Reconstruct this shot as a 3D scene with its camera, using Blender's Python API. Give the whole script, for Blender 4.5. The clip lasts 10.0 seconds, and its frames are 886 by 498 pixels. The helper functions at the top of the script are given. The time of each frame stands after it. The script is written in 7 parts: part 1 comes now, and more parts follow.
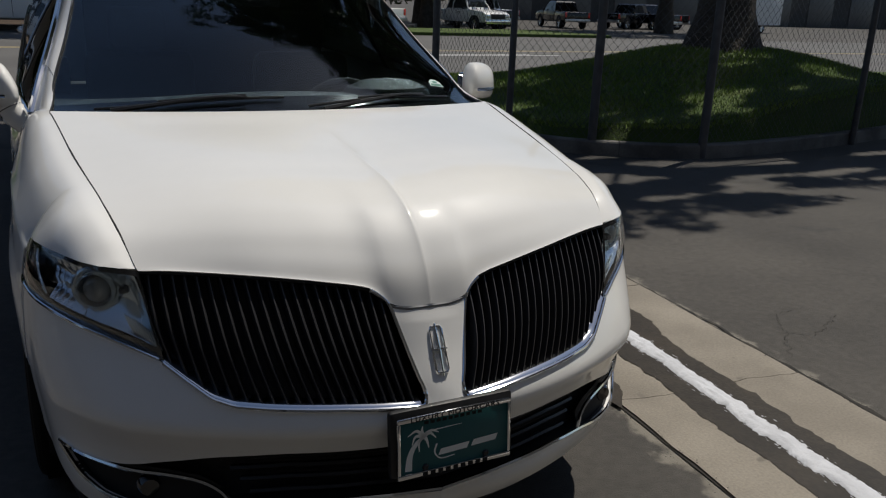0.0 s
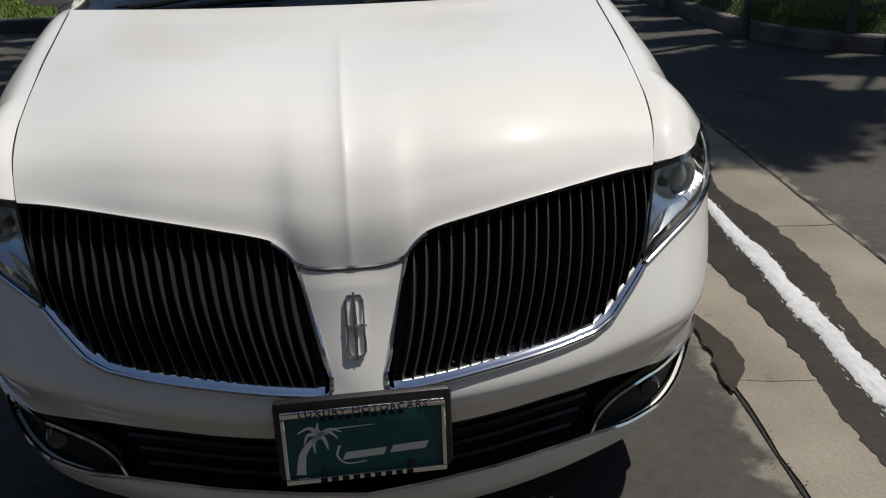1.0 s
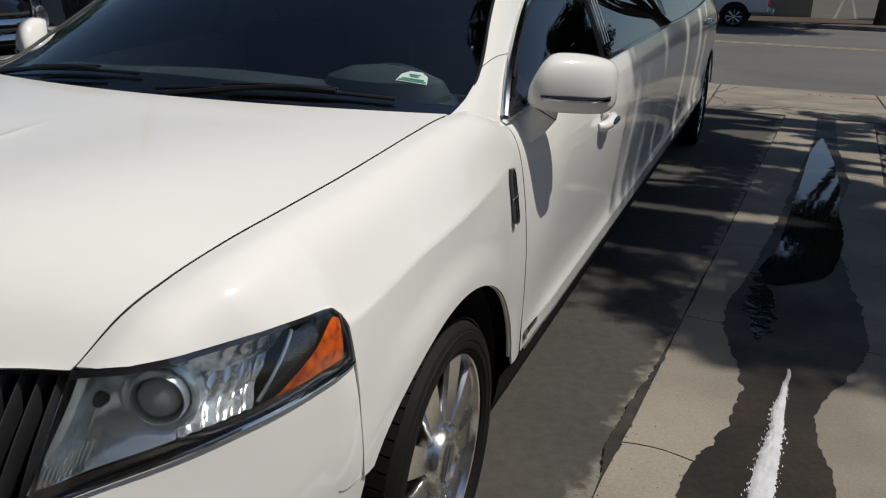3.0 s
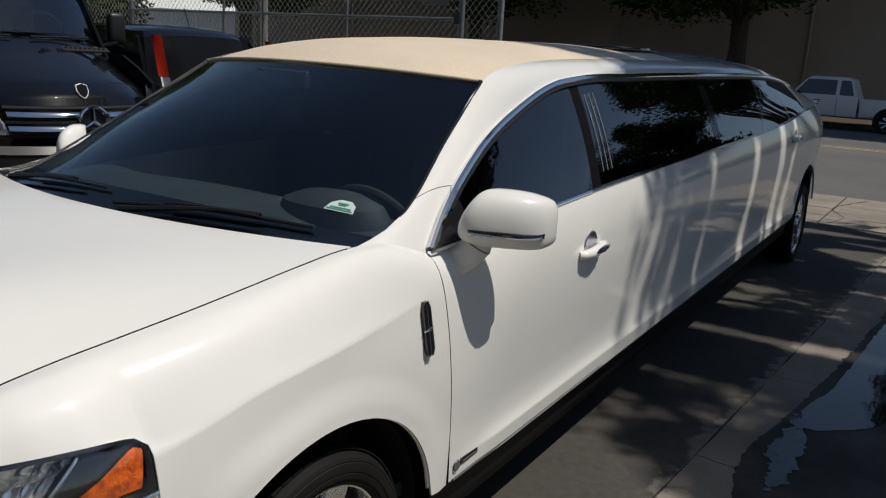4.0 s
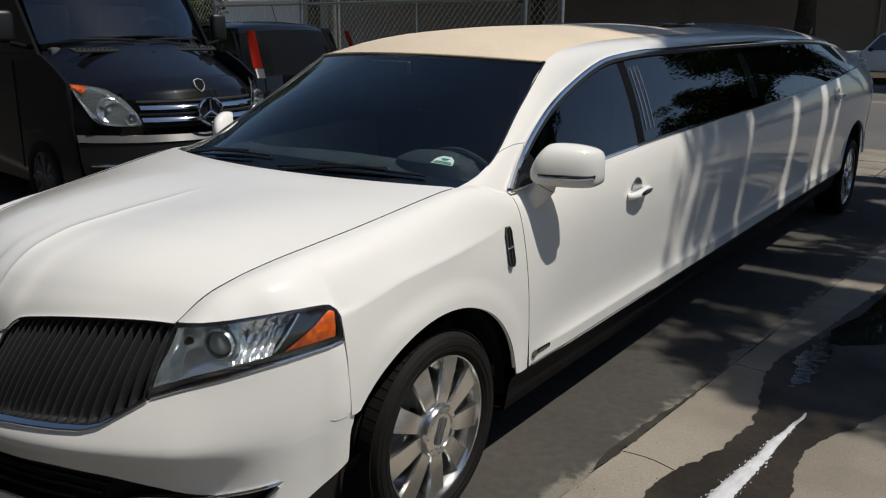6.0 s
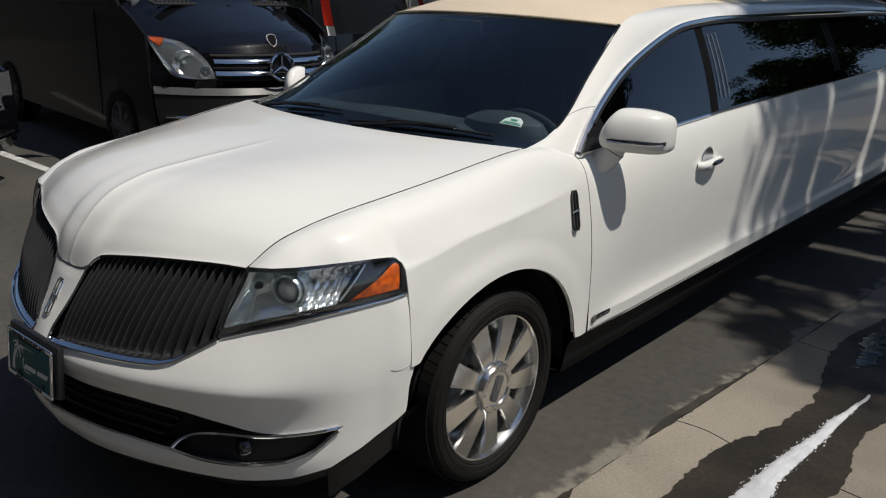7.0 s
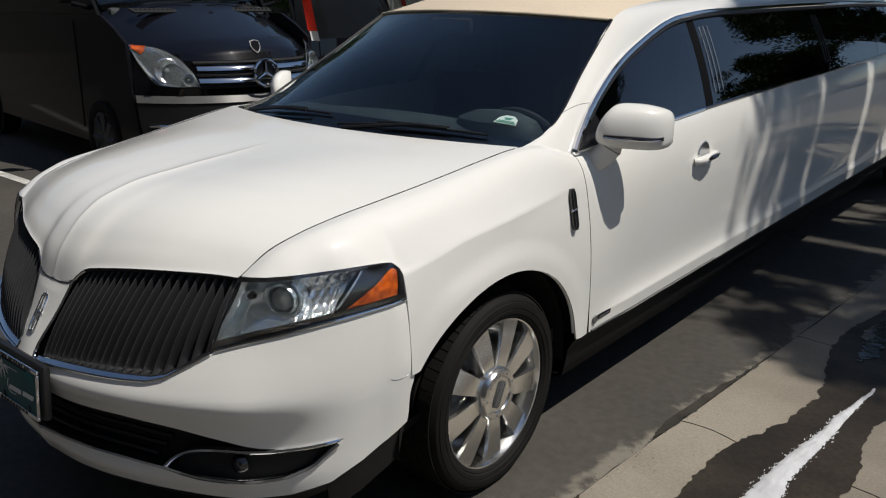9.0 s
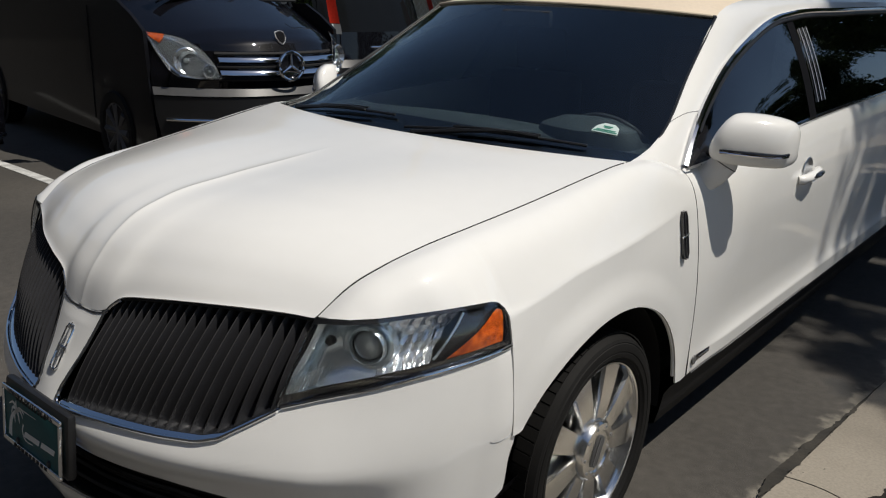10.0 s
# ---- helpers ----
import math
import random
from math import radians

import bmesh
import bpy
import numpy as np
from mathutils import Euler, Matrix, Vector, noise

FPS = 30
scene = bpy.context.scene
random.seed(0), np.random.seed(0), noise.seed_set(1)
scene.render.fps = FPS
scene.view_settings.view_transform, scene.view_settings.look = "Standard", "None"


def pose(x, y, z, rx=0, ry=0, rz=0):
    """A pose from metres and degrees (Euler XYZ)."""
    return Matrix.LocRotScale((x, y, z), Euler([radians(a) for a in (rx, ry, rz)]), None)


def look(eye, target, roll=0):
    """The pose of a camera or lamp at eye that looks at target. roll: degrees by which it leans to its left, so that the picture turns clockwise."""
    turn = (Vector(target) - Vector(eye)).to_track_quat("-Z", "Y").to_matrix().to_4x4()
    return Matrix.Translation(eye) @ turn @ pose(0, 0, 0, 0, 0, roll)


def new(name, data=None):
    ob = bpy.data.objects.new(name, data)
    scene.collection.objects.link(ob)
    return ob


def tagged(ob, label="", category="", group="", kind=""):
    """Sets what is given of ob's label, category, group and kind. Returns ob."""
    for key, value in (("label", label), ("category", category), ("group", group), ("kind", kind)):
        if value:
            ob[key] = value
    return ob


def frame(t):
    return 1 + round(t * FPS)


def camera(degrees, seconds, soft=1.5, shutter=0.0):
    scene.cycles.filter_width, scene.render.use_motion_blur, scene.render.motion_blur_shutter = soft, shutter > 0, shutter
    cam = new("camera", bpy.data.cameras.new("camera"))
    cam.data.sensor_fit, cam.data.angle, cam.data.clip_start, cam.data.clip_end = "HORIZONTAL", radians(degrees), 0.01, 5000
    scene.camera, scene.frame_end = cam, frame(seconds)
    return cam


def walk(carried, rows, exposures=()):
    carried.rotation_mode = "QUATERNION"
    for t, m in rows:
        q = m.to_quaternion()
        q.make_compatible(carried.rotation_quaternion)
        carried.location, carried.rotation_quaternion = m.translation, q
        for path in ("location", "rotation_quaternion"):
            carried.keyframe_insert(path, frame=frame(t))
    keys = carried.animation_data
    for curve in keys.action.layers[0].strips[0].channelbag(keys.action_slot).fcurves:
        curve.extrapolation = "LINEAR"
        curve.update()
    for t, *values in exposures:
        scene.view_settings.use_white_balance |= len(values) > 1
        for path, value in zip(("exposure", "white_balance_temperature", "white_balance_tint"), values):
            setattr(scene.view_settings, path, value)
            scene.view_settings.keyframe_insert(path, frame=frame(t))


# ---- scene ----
cam = camera(57.2, 10.0, soft=1.15)
PATH = [
    (0, (-0.812, -1.674, 1.57), (0.026, 0.044, 0.98), 2.17),
    (0.5, (-0.413, -1.461, 1.551), (0.13, 0.296, 0.764), -0.54),
    (1, (0.026, -1.369, 1.516), (0.219, 0.434, 0.682), -1.38),
    (1.5, (0.429, -1.24, 1.488), (0.522, 0.571, 0.646), -0.06),
    (2, (0.807, -0.934, 1.487), (0.803, 0.926, 0.752), 1),
    (2.2, (0.954, -0.867, 1.484), (0.799, 0.995, 0.771), 0.84),
    (3.3, (1.72, -0.385, 1.52), (0.9, 1.332, 0.906), 3.08),
    (3.5, (1.81, -0.304, 1.572), (0.928, 1.394, 0.991), 3.87),
    (4, (2.074, -0.246, 1.648), (1.042, 1.403, 1.185), 3.32),
    (4.5, (2.239, -0.379, 1.695), (1.011, 1.138, 1.257), 1.05),
    (5, (2.29, -0.652, 1.69), (1.223, 0.974, 1.226), 1.71),
    (5.5, (2.41, -0.824, 1.71), (1.451, 0.892, 1.345), 1.96),
    (6, (2.495, -0.961, 1.702), (1.331, 0.58, 1.182), 0.16),
    (6.2, (2.496, -1.006, 1.701), (1.231, 0.44, 1.146), 0.02),
    (7.3, (2.502, -0.98, 1.683), (1.25, 0.455, 1.071), 1.81),
    (7.5, (2.492, -0.967, 1.684), (1.258, 0.484, 1.075), 0.92),
    (8, (2.509, -0.962, 1.687), (1.265, 0.504, 1.136), 0.13),
    (8.5, (2.524, -0.965, 1.688), (1.314, 0.516, 1.104), 0.04),
    (9, (2.43, -0.961, 1.662), (1.19, 0.492, 1.067), 0.32),
    (9.5, (2.194, -0.926, 1.642), (1.028, 0.59, 1.059), 2.86),
    (10, (1.941, -0.823, 1.618), (0.707, 0.633, 1.019), 1.92),
]
walk(cam, [(t, look(eye, target, roll)) for t, eye, target, roll in PATH], [(0.0, -0.05), (0.5, 0.13), (1.0, 0.15), (2.0, 0.15), (3.5, -0.10), (4.5, 0.0), (6.0, 0.02), (8.0, 0.03), (10.0, 0.07)])

# ---- world, sun, exposure ----
SUN_DIR = Vector((0.43, 0.19, 0.883)).normalized()
world = bpy.data.worlds.new("sky")
scene.world = world
world.use_nodes = True
wn = world.node_tree.nodes
sky = wn.new("ShaderNodeTexSky")
sky.sky_type, sky.sun_disc = "NISHITA", False
sky.sun_elevation = math.asin(SUN_DIR.z)
sky.sun_rotation = math.atan2(SUN_DIR.x, SUN_DIR.y)
sky.air_density, sky.dust_density, sky.ozone_density = 1.0, 0.5, 2.0
wn["Background"].inputs["Strength"].default_value = 0.060
world.node_tree.links.new(sky.outputs["Color"], wn["Background"].inputs["Color"])
sun_data = bpy.data.lights.new("sun", "SUN")
sun_data.energy, sun_data.angle, sun_data.color = 3.75, radians(0.53), (1.0, 0.943, 0.850)
sun_ob = new("sun", sun_data)
sun_ob.matrix_world = look(SUN_DIR * 50, (0, 0, 0))

# ---- materials ----


def mat(name, color, rough=0.5, metal=0.0, var=0.0, scale=4.0, bump=0.0, bscale=60.0, color2=None, coat=0.0,
        coat_rough=0.03, detail=4.0, bdist=0.01, spec=0.5, spots=None, contrast=(0.35, 0.65), rvar=0.0, fscale=0.0, fvar=0.0):
    """A node material: colour with two scales of variation, relief, clear coat."""
    m = bpy.data.materials.new(name)
    m.use_nodes = True
    nt = m.node_tree
    n, l = nt.nodes, nt.links
    b = n["Principled BSDF"]
    b.inputs["Base Color"].default_value = (*color, 1)
    b.inputs["Roughness"].default_value = rough
    b.inputs["Metallic"].default_value = metal
    b.inputs["Coat Weight"].default_value = coat
    b.inputs["Coat Roughness"].default_value = coat_rough
    b.inputs["Specular IOR Level"].default_value = spec
    tc = n.new("ShaderNodeTexCoord")
    src = tc.outputs["Object"]
    if var > 0 or color2:
        c2 = color2 or tuple(c * (1 - var) for c in color)
        big = n.new("ShaderNodeTexNoise")
        big.inputs["Scale"].default_value, big.inputs["Detail"].default_value = scale, detail
        l.new(src, big.inputs["Vector"])
        ramp = n.new("ShaderNodeMapRange")
        ramp.inputs["From Min"].default_value, ramp.inputs["From Max"].default_value = contrast
        l.new(big.outputs["Fac"], ramp.inputs["Value"])
        mix = n.new("ShaderNodeMix")
        mix.data_type = "RGBA"
        mix.inputs["A"].default_value, mix.inputs["B"].default_value = (*color, 1), (*c2, 1)
        l.new(ramp.outputs["Result"], mix.inputs["Factor"])
        fine = n.new("ShaderNodeTexNoise")
        fine.inputs["Scale"].default_value, fine.inputs["Detail"].default_value = fscale or scale * 23, 3
        l.new(src, fine.inputs["Vector"])
        fr = n.new("ShaderNodeMapRange")
        fr.inputs["From Min"].default_value, fr.inputs["From Max"].default_value = 0.3, 0.7
        fr.inputs["To Min"].default_value, fr.inputs["To Max"].default_value = 1 - max(var, fvar, 0.015) * 0.5, 1 + max(var, fvar, 0.015) * 0.35
        l.new(fine.outputs["Fac"], fr.inputs["Value"])
        mul = n.new("ShaderNodeMix")
        mul.data_type, mul.blend_type = "RGBA", "MULTIPLY"
        mul.inputs["Factor"].default_value = 1
        l.new(mix.outputs["Result"], mul.inputs["A"])
        l.new(fr.outputs["Result"], mul.inputs["B"])
        out = mul.outputs["Result"]
        if spots:
            vor = n.new("ShaderNodeTexNoise")
            vor.inputs["Scale"].default_value, vor.inputs["Detail"].default_value = spots[0], 6
            l.new(src, vor.inputs["Vector"])
            sr = n.new("ShaderNodeMapRange")
            sr.inputs["From Min"].default_value, sr.inputs["From Max"].default_value = spots[1], spots[1] + 0.06
            l.new(vor.outputs["Fac"], sr.inputs["Value"])
            sm = n.new("ShaderNodeMix")
            sm.data_type = "RGBA"
            l.new(sr.outputs["Result"], sm.inputs["Factor"])
            l.new(out, sm.inputs["A"])
            sm.inputs["B"].default_value = (*spots[2], 1)
            out = sm.outputs["Result"]
        l.new(out, b.inputs["Base Color"])
        if rvar:
            rr = n.new("ShaderNodeMapRange")
            rr.inputs["To Min"].default_value, rr.inputs["To Max"].default_value = rough - rvar, rough + rvar
            l.new(big.outputs["Fac"], rr.inputs["Value"])
            l.new(rr.outputs["Result"], b.inputs["Roughness"])
    if bump > 0:
        bn = n.new("ShaderNodeTexNoise")
        bn.inputs["Scale"].default_value, bn.inputs["Detail"].default_value = bscale, 5
        l.new(src, bn.inputs["Vector"])
        bp = n.new("ShaderNodeBump")
        bp.inputs["Strength"].default_value, bp.inputs["Distance"].default_value = bump, bdist
        l.new(bn.outputs["Fac"], bp.inputs["Height"])
        l.new(bp.outputs["Normal"], b.inputs["Normal"])
    return m


def glass(name, tint, rough=0.0, ior=1.45):
    m = bpy.data.materials.new(name)
    m.use_nodes = True
    b = m.node_tree.nodes["Principled BSDF"]
    b.inputs["Base Color"].default_value = (*tint, 1)
    b.inputs["Roughness"].default_value = rough
    b.inputs["IOR"].default_value = ior
    b.inputs["Transmission Weight"].default_value = 1.0
    return m


PAINT = mat("pearl_white_paint", (0.820, 0.815, 0.794), 0.46, 0.0, var=0.012, scale=0.8, color2=(0.802, 0.794, 0.765), coat=1.0, coat_rough=0.07, spec=0.15)
VINYL = mat("beige_vinyl_roof", (0.76, 0.64, 0.49), 0.55, var=0.08, scale=3, bump=0.25, bscale=260, bdist=0.002)
CHROME = mat("chrome", (0.80, 0.81, 0.83), 0.07, 1.0)
SATIN = mat("satin_metal", (0.62, 0.63, 0.65), 0.28, 1.0, var=0.08, scale=20)
ALLOY = mat("bright_alloy", (0.80, 0.80, 0.79), 0.2, 1.0, var=0.06, scale=15)
BLACKP = mat("black_plastic", (0.012, 0.012, 0.013), 0.42, var=0.2, scale=8, bump=0.06, bscale=300, bdist=0.002)
POSTB = mat("black_window_post", (0.005, 0.005, 0.006), 0.7, spec=0.05)
SILLM = mat("black_sill_plastic", (0.008, 0.008, 0.009), 0.6, spec=0.2, var=0.2, scale=8)
SLATM = mat("grille_black", (0.021, 0.021, 0.024), 0.5, var=0.15, scale=12, spec=0.35)
# lighter copy of the slat black: edge highlight put into the colour
SLATLIT = mat("grille_edge_lit", (0.058, 0.056, 0.057), 0.4, var=0.15, scale=12)
GRBACK = mat("grille_backing_black", (0.024, 0.024, 0.030), 0.55, var=0.2, scale=9)
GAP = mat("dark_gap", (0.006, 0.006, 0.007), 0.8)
GLOSSB = mat("gloss_black_trim", (0.012, 0.012, 0.014), 0.08, coat=0.6)
RUBBER = mat("tyre_rubber", (0.0095, 0.009, 0.0085), 0.75, spec=0.22, var=0.3, scale=9, bump=0.12, bscale=180, bdist=0.003)
TINT = glass("tinted_glass", (0.30, 0.38, 0.41), 0.0, 1.52)
VANGLASS = glass("van_windscreen_glass", (0.62, 0.68, 0.71), 0.0, 1.80)
DARKTINT = glass("dark_tinted_glass", (0.035, 0.045, 0.045), 0.0, 1.95)
CLEAR = glass("clear_lens", (0.93, 0.95, 0.96))
CLEARW = mat("clear_plastic_lens", (0.55, 0.55, 0.53), 0.2, coat=1.0)
REFL = mat("lamp_reflector", (0.84, 0.87, 0.90), 0.16, 0.9, bump=0.35, bscale=22, bdist=0.012)
BOWL = mat("lamp_bowl_chrome", (0.64, 0.71, 0.76), 0.24, 0.94)
VANBOWL = mat("smoked_chrome", (0.42, 0.46, 0.49), 0.18, 0.85, bump=0.5, bscale=9, bdist=0.03)
AMBER = mat("amber_lens", (0.46, 0.085, 0.004), 0.22, coat=1.0, var=0.6, scale=45, color2=(0.22, 0.03, 0.002), bump=0.8, bscale=110, bdist=0.006)
REDL = mat("red_lens", (0.92, 0.055, 0.030), 0.15, coat=1.0, var=0.15, scale=30, bump=0.2, bscale=90, bdist=0.004)
LENSG = mat("projector_glass", (0.16, 0.18, 0.19), 0.05, coat=1.0)
TEAL = mat("teal_plate", (0.003, 0.095, 0.105), 0.5, var=0.08, scale=20)
WHITEP = mat("white_print", (0.80, 0.82, 0.80), 0.45)
PLASTN = mat("dark_gap_rubber", (0.030, 0.032, 0.038), 0.5)
PLASTG = mat("grey_plastic", (0.10, 0.10, 0.10), 0.4, var=0.12, scale=18, bump=0.08, bscale=250, bdist=0.002)
INTER = mat("dark_interior", (0.024, 0.025, 0.027), 0.75, var=0.15, scale=12, bump=0.1, bscale=200, bdist=0.002)
DASHM = mat("dashboard_vinyl", (0.042, 0.049, 0.053), 0.6, var=0.1, scale=8, bump=0.15, bscale=220, bdist=0.002)
PAPER = mat("sticker_paper", (0.50, 0.60, 0.58), 0.6)
PRINTG = mat("sticker_print", (0.03, 0.22, 0.16), 0.6)
BLACKPAINT = mat("black_car_paint", (0.004, 0.004, 0.006), 0.35, coat=1.0, coat_rough=0.02, var=0.1, scale=2, spec=0.05)
BLACKSIDE = mat("dull_black_paint", (0.007, 0.007, 0.009), 0.40, var=0.2, scale=2, coat=0.18, coat_rough=0.06, spec=0.08)
DARKGLASS = mat("black_glass", (0.008, 0.009, 0.010), 0.08, var=0.1, scale=3, spec=0.10)
WHITECAR = mat("white_car_paint", (0.74, 0.74, 0.73), 0.3, coat=0.6, var=0.05, scale=1.5)
ASPHALT = mat("asphalt", (0.050, 0.046, 0.041), 0.9, var=0.3, scale=0.7, detail=9, contrast=(0.36, 0.66), color2=(0.078, 0.071, 0.062), bump=0.55, bscale=150, bdist=0.006,
              spots=(1.1, 0.62, (0.034, 0.033, 0.032)), fscale=24, fvar=0.36)
STREET = mat("street_asphalt", (0.115, 0.112, 0.108), 0.88, var=0.2, scale=0.4, bump=0.4, bscale=120, bdist=0.006)
CONC = mat("concrete", (0.275, 0.245, 0.20), 0.87, var=0.22, scale=1.8, detail=8, color2=(0.185, 0.163, 0.132), bump=0.35, bscale=110, bdist=0.004,
           spots=(9.0, 0.68, (0.15, 0.133, 0.11)), fscale=90, fvar=0.26)
WETC = mat("wet_concrete", (0.046, 0.037, 0.027), 0.5, var=0.5, scale=2.2, color2=(0.020, 0.0165, 0.013), bump=0.3, bscale=90, bdist=0.003, rvar=0.2, spec=0.2)
DIRT = mat("packed_dirt", (0.038, 0.033, 0.026), 0.9, var=0.4, scale=7, color2=(0.012, 0.011, 0.009), bump=0.6, bscale=60, bdist=0.006)
RIPPLE = mat("rippled_water", (0.014, 0.014, 0.014), 0.03, bump=0.3, bscale=15, bdist=0.008, spec=0.6)
WATER = mat("standing_water", (0.016, 0.017, 0.018), 0.02, bump=0.05, bscale=6, bdist=0.01, spec=0.6)
FOAM = mat("soap_foam", (0.58, 0.59, 0.62), 0.7, var=0.16, scale=14, bump=0.3, bscale=110, bdist=0.008)
KERBM = mat("kerb_concrete", (0.19, 0.18, 0.165), 0.88, var=0.3, scale=3, color2=(0.09, 0.086, 0.078), bump=0.4, bscale=90, bdist=0.005)
LINEW = mat("road_paint_white", (0.62, 0.62, 0.60), 0.7, var=0.25, scale=12, color2=(0.35, 0.35, 0.34))
LINEY = mat("road_paint_yellow", (0.50, 0.40, 0.20), 0.7, var=0.25, scale=12)
REDPAINT = mat("red_marking_paint", (0.34, 0.12, 0.10), 0.7, var=0.2, scale=30)
TURF = mat("turf_soil", (0.05, 0.09, 0.010), 0.95, var=0.4, scale=3, color2=(0.07, 0.10, 0.02), bump=0.8, bscale=60, bdist=0.03)
GRASSM = mat("grass_blades", (0.125, 0.215, 0.018), 0.6, var=0.35, scale=1.3, color2=(0.20, 0.26, 0.030))
BARK = mat("bark", (0.085, 0.068, 0.052), 0.95, var=0.4, scale=6, bump=1.0, bscale=22, bdist=0.04)
LEAF = mat("leaves", (0.035, 0.065, 0.016), 0.45, var=0.4, scale=1.5, color2=(0.07, 0.105, 0.03))
LEAFD = mat("dark_leaves", (0.020, 0.034, 0.013), 0.85, spec=0.1, var=0.4, scale=0.9, color2=(0.05, 0.075, 0.022))
GALV = mat("galvanised_steel", (0.40, 0.41, 0.41), 0.5, 0.85, var=0.2, scale=14)
WIRE = mat("galvanised_wire", (0.46, 0.46, 0.45), 0.45, 0.35, var=0.2, scale=20)
GALVD = mat("weathered_shaded_steel", (0.12, 0.12, 0.125), 0.6, 0.4, var=0.25, scale=10)
STUCCO = mat("tan_stucco", (0.36, 0.32, 0.27), 0.92, var=0.12, scale=0.5, bump=0.5, bscale=40, bdist=0.01)
WHITEW = mat("white_wall", (0.72, 0.72, 0.70), 0.85, var=0.08, scale=0.6, bump=0.3, bscale=30, bdist=0.01)
ROOFD = mat("roof_fascia", (0.10, 0.13, 0.13), 0.7, var=0.15, scale=1)
HYDY = mat("hydrant_yellow", (0.58, 0.42, 0.16), 0.5, var=0.2, scale=8)
LITTER = mat("leaf_litter", (0.075, 0.05, 0.033), 0.95, var=0.4, scale=4, bump=0.7, bscale=40, bdist=0.03)
WOODP = mat("pole_wood", (0.19, 0.17, 0.145), 0.9, var=0.25, scale=5, bump=0.4, bscale=30, bdist=0.01)
DARKWALL = mat("dark_block_wall", (0.07, 0.068, 0.064), 0.9, var=0.2, scale=0.6, bump=0.4, bscale=20, bdist=0.01)
SIGNM = mat("sign_plate", (0.34, 0.35, 0.35), 0.5, 0.3, var=0.1, scale=9)



def dusty_joint(m, lines, reach, tone):
    """Pale dust settled on the surface along straight joints, each given as x = a + b * y; ragged and fading outwards."""
    nt = m.node_tree
    n, l = nt.nodes, nt.links
    b = n["Principled BSDF"]
    base = b.inputs["Base Color"].links[0].from_socket
    tc = n.new("ShaderNodeTexCoord")
    sep = n.new("ShaderNodeSeparateXYZ")
    l.new(tc.outputs["Object"], sep.inputs["Vector"])
    grain = n.new("ShaderNodeTexNoise")
    grain.inputs["Scale"].default_value, grain.inputs["Detail"].default_value = 9.0, 10
    l.new(tc.outputs["Object"], grain.inputs["Vector"])
    near = None
    for a_, b_ in lines:
        q = n.new("ShaderNodeMath")
        q.operation = "MULTIPLY_ADD"
        q.inputs[1].default_value, q.inputs[2].default_value = -b_, -a_
        l.new(sep.outputs["Y"], q.inputs[0])
        d = n.new("ShaderNodeMath")
        d.operation = "ADD"
        l.new(sep.outputs["X"], d.inputs[0])
        l.new(q.outputs[0], d.inputs[1])
        ab = n.new("ShaderNodeMath")
        ab.operation = "ABSOLUTE"
        l.new(d.outputs[0], ab.inputs[0])
        if near is None:
            near = ab.outputs[0]
        else:
            mn = n.new("ShaderNodeMath")
            mn.operation = "MINIMUM"
            l.new(near, mn.inputs[0])
            l.new(ab.outputs[0], mn.inputs[1])
            near = mn.outputs[0]
    wob = n.new("ShaderNodeMath")
    wob.operation = "MULTIPLY_ADD"
    wob.inputs[1].default_value, wob.inputs[2].default_value = reach * 4.0, -reach * 2.0
    l.new(grain.outputs["Fac"], wob.inputs[0])
    tot = n.new("ShaderNodeMath")
    tot.operation = "ADD"
    l.new(near, tot.inputs[0])
    l.new(wob.outputs[0], tot.inputs[1])
    mr = n.new("ShaderNodeMapRange")
    mr.interpolation_type = "SMOOTHSTEP"
    mr.inputs["From Min"].default_value, mr.inputs["From Max"].default_value = 0.01, reach
    mr.inputs["To Min"].default_value, mr.inputs["To Max"].default_value = 0.9, 0.0
    l.new(tot.outputs[0], mr.inputs["Value"])
    mix = n.new("ShaderNodeMix")
    mix.data_type = "RGBA"
    l.new(mr.outputs["Result"], mix.inputs["Factor"])
    l.new(base, mix.inputs["A"])
    mix.inputs["B"].default_value = (*tone, 1)
    l.new(mix.outputs["Result"], b.inputs["Base Color"])


dusty_joint(ASPHALT, ((1.135, 0.060), (2.085, 0.058)), 0.078, (0.20, 0.183, 0.152))

# ---- mesh helpers ----


def thing(name, label, category, m=None, group="", kind=""):
    ob = new(name)
    if m is not None:
        ob.matrix_world = m
    return tagged(ob, label, category, group, kind)


def mesh(name, verts, faces, material, parent=None, smooth=True, solid=0.0, label="", angle=40):
    me = bpy.data.meshes.new(name)
    me.from_pydata([tuple(v) for v in verts], [], [tuple(f) for f in faces])
    me.materials.append(material)
    if smooth:
        me.polygons.foreach_set("use_smooth", [True] * len(me.polygons))
        me.set_sharp_from_angle(angle=radians(angle))
    me.validate()
    me.update()
    ob = new(name, me)
    ob.parent = parent
    if solid:
        s = ob.modifiers.new("thickness", "SOLIDIFY")
        s.thickness, s.offset, s.use_even_offset = solid, -1, False
        ob.modifiers.new("crisp_rim", "EDGE_SPLIT").split_angle = radians(38)
    if label:
        tagged(ob, label)
    return ob


def flat(name, bm, material, parent=None, label="", smooth=False, angle=40):
    me = bpy.data.meshes.new(name)
    bm.to_mesh(me)
    bm.free()
    me.materials.append(material)
    if smooth:
        me.polygons.foreach_set("use_smooth", [True] * len(me.polygons))
        me.set_sharp_from_angle(angle=radians(angle))
    ob = new(name, me)
    ob.parent = parent
    if label:
        tagged(ob, label)
    return ob


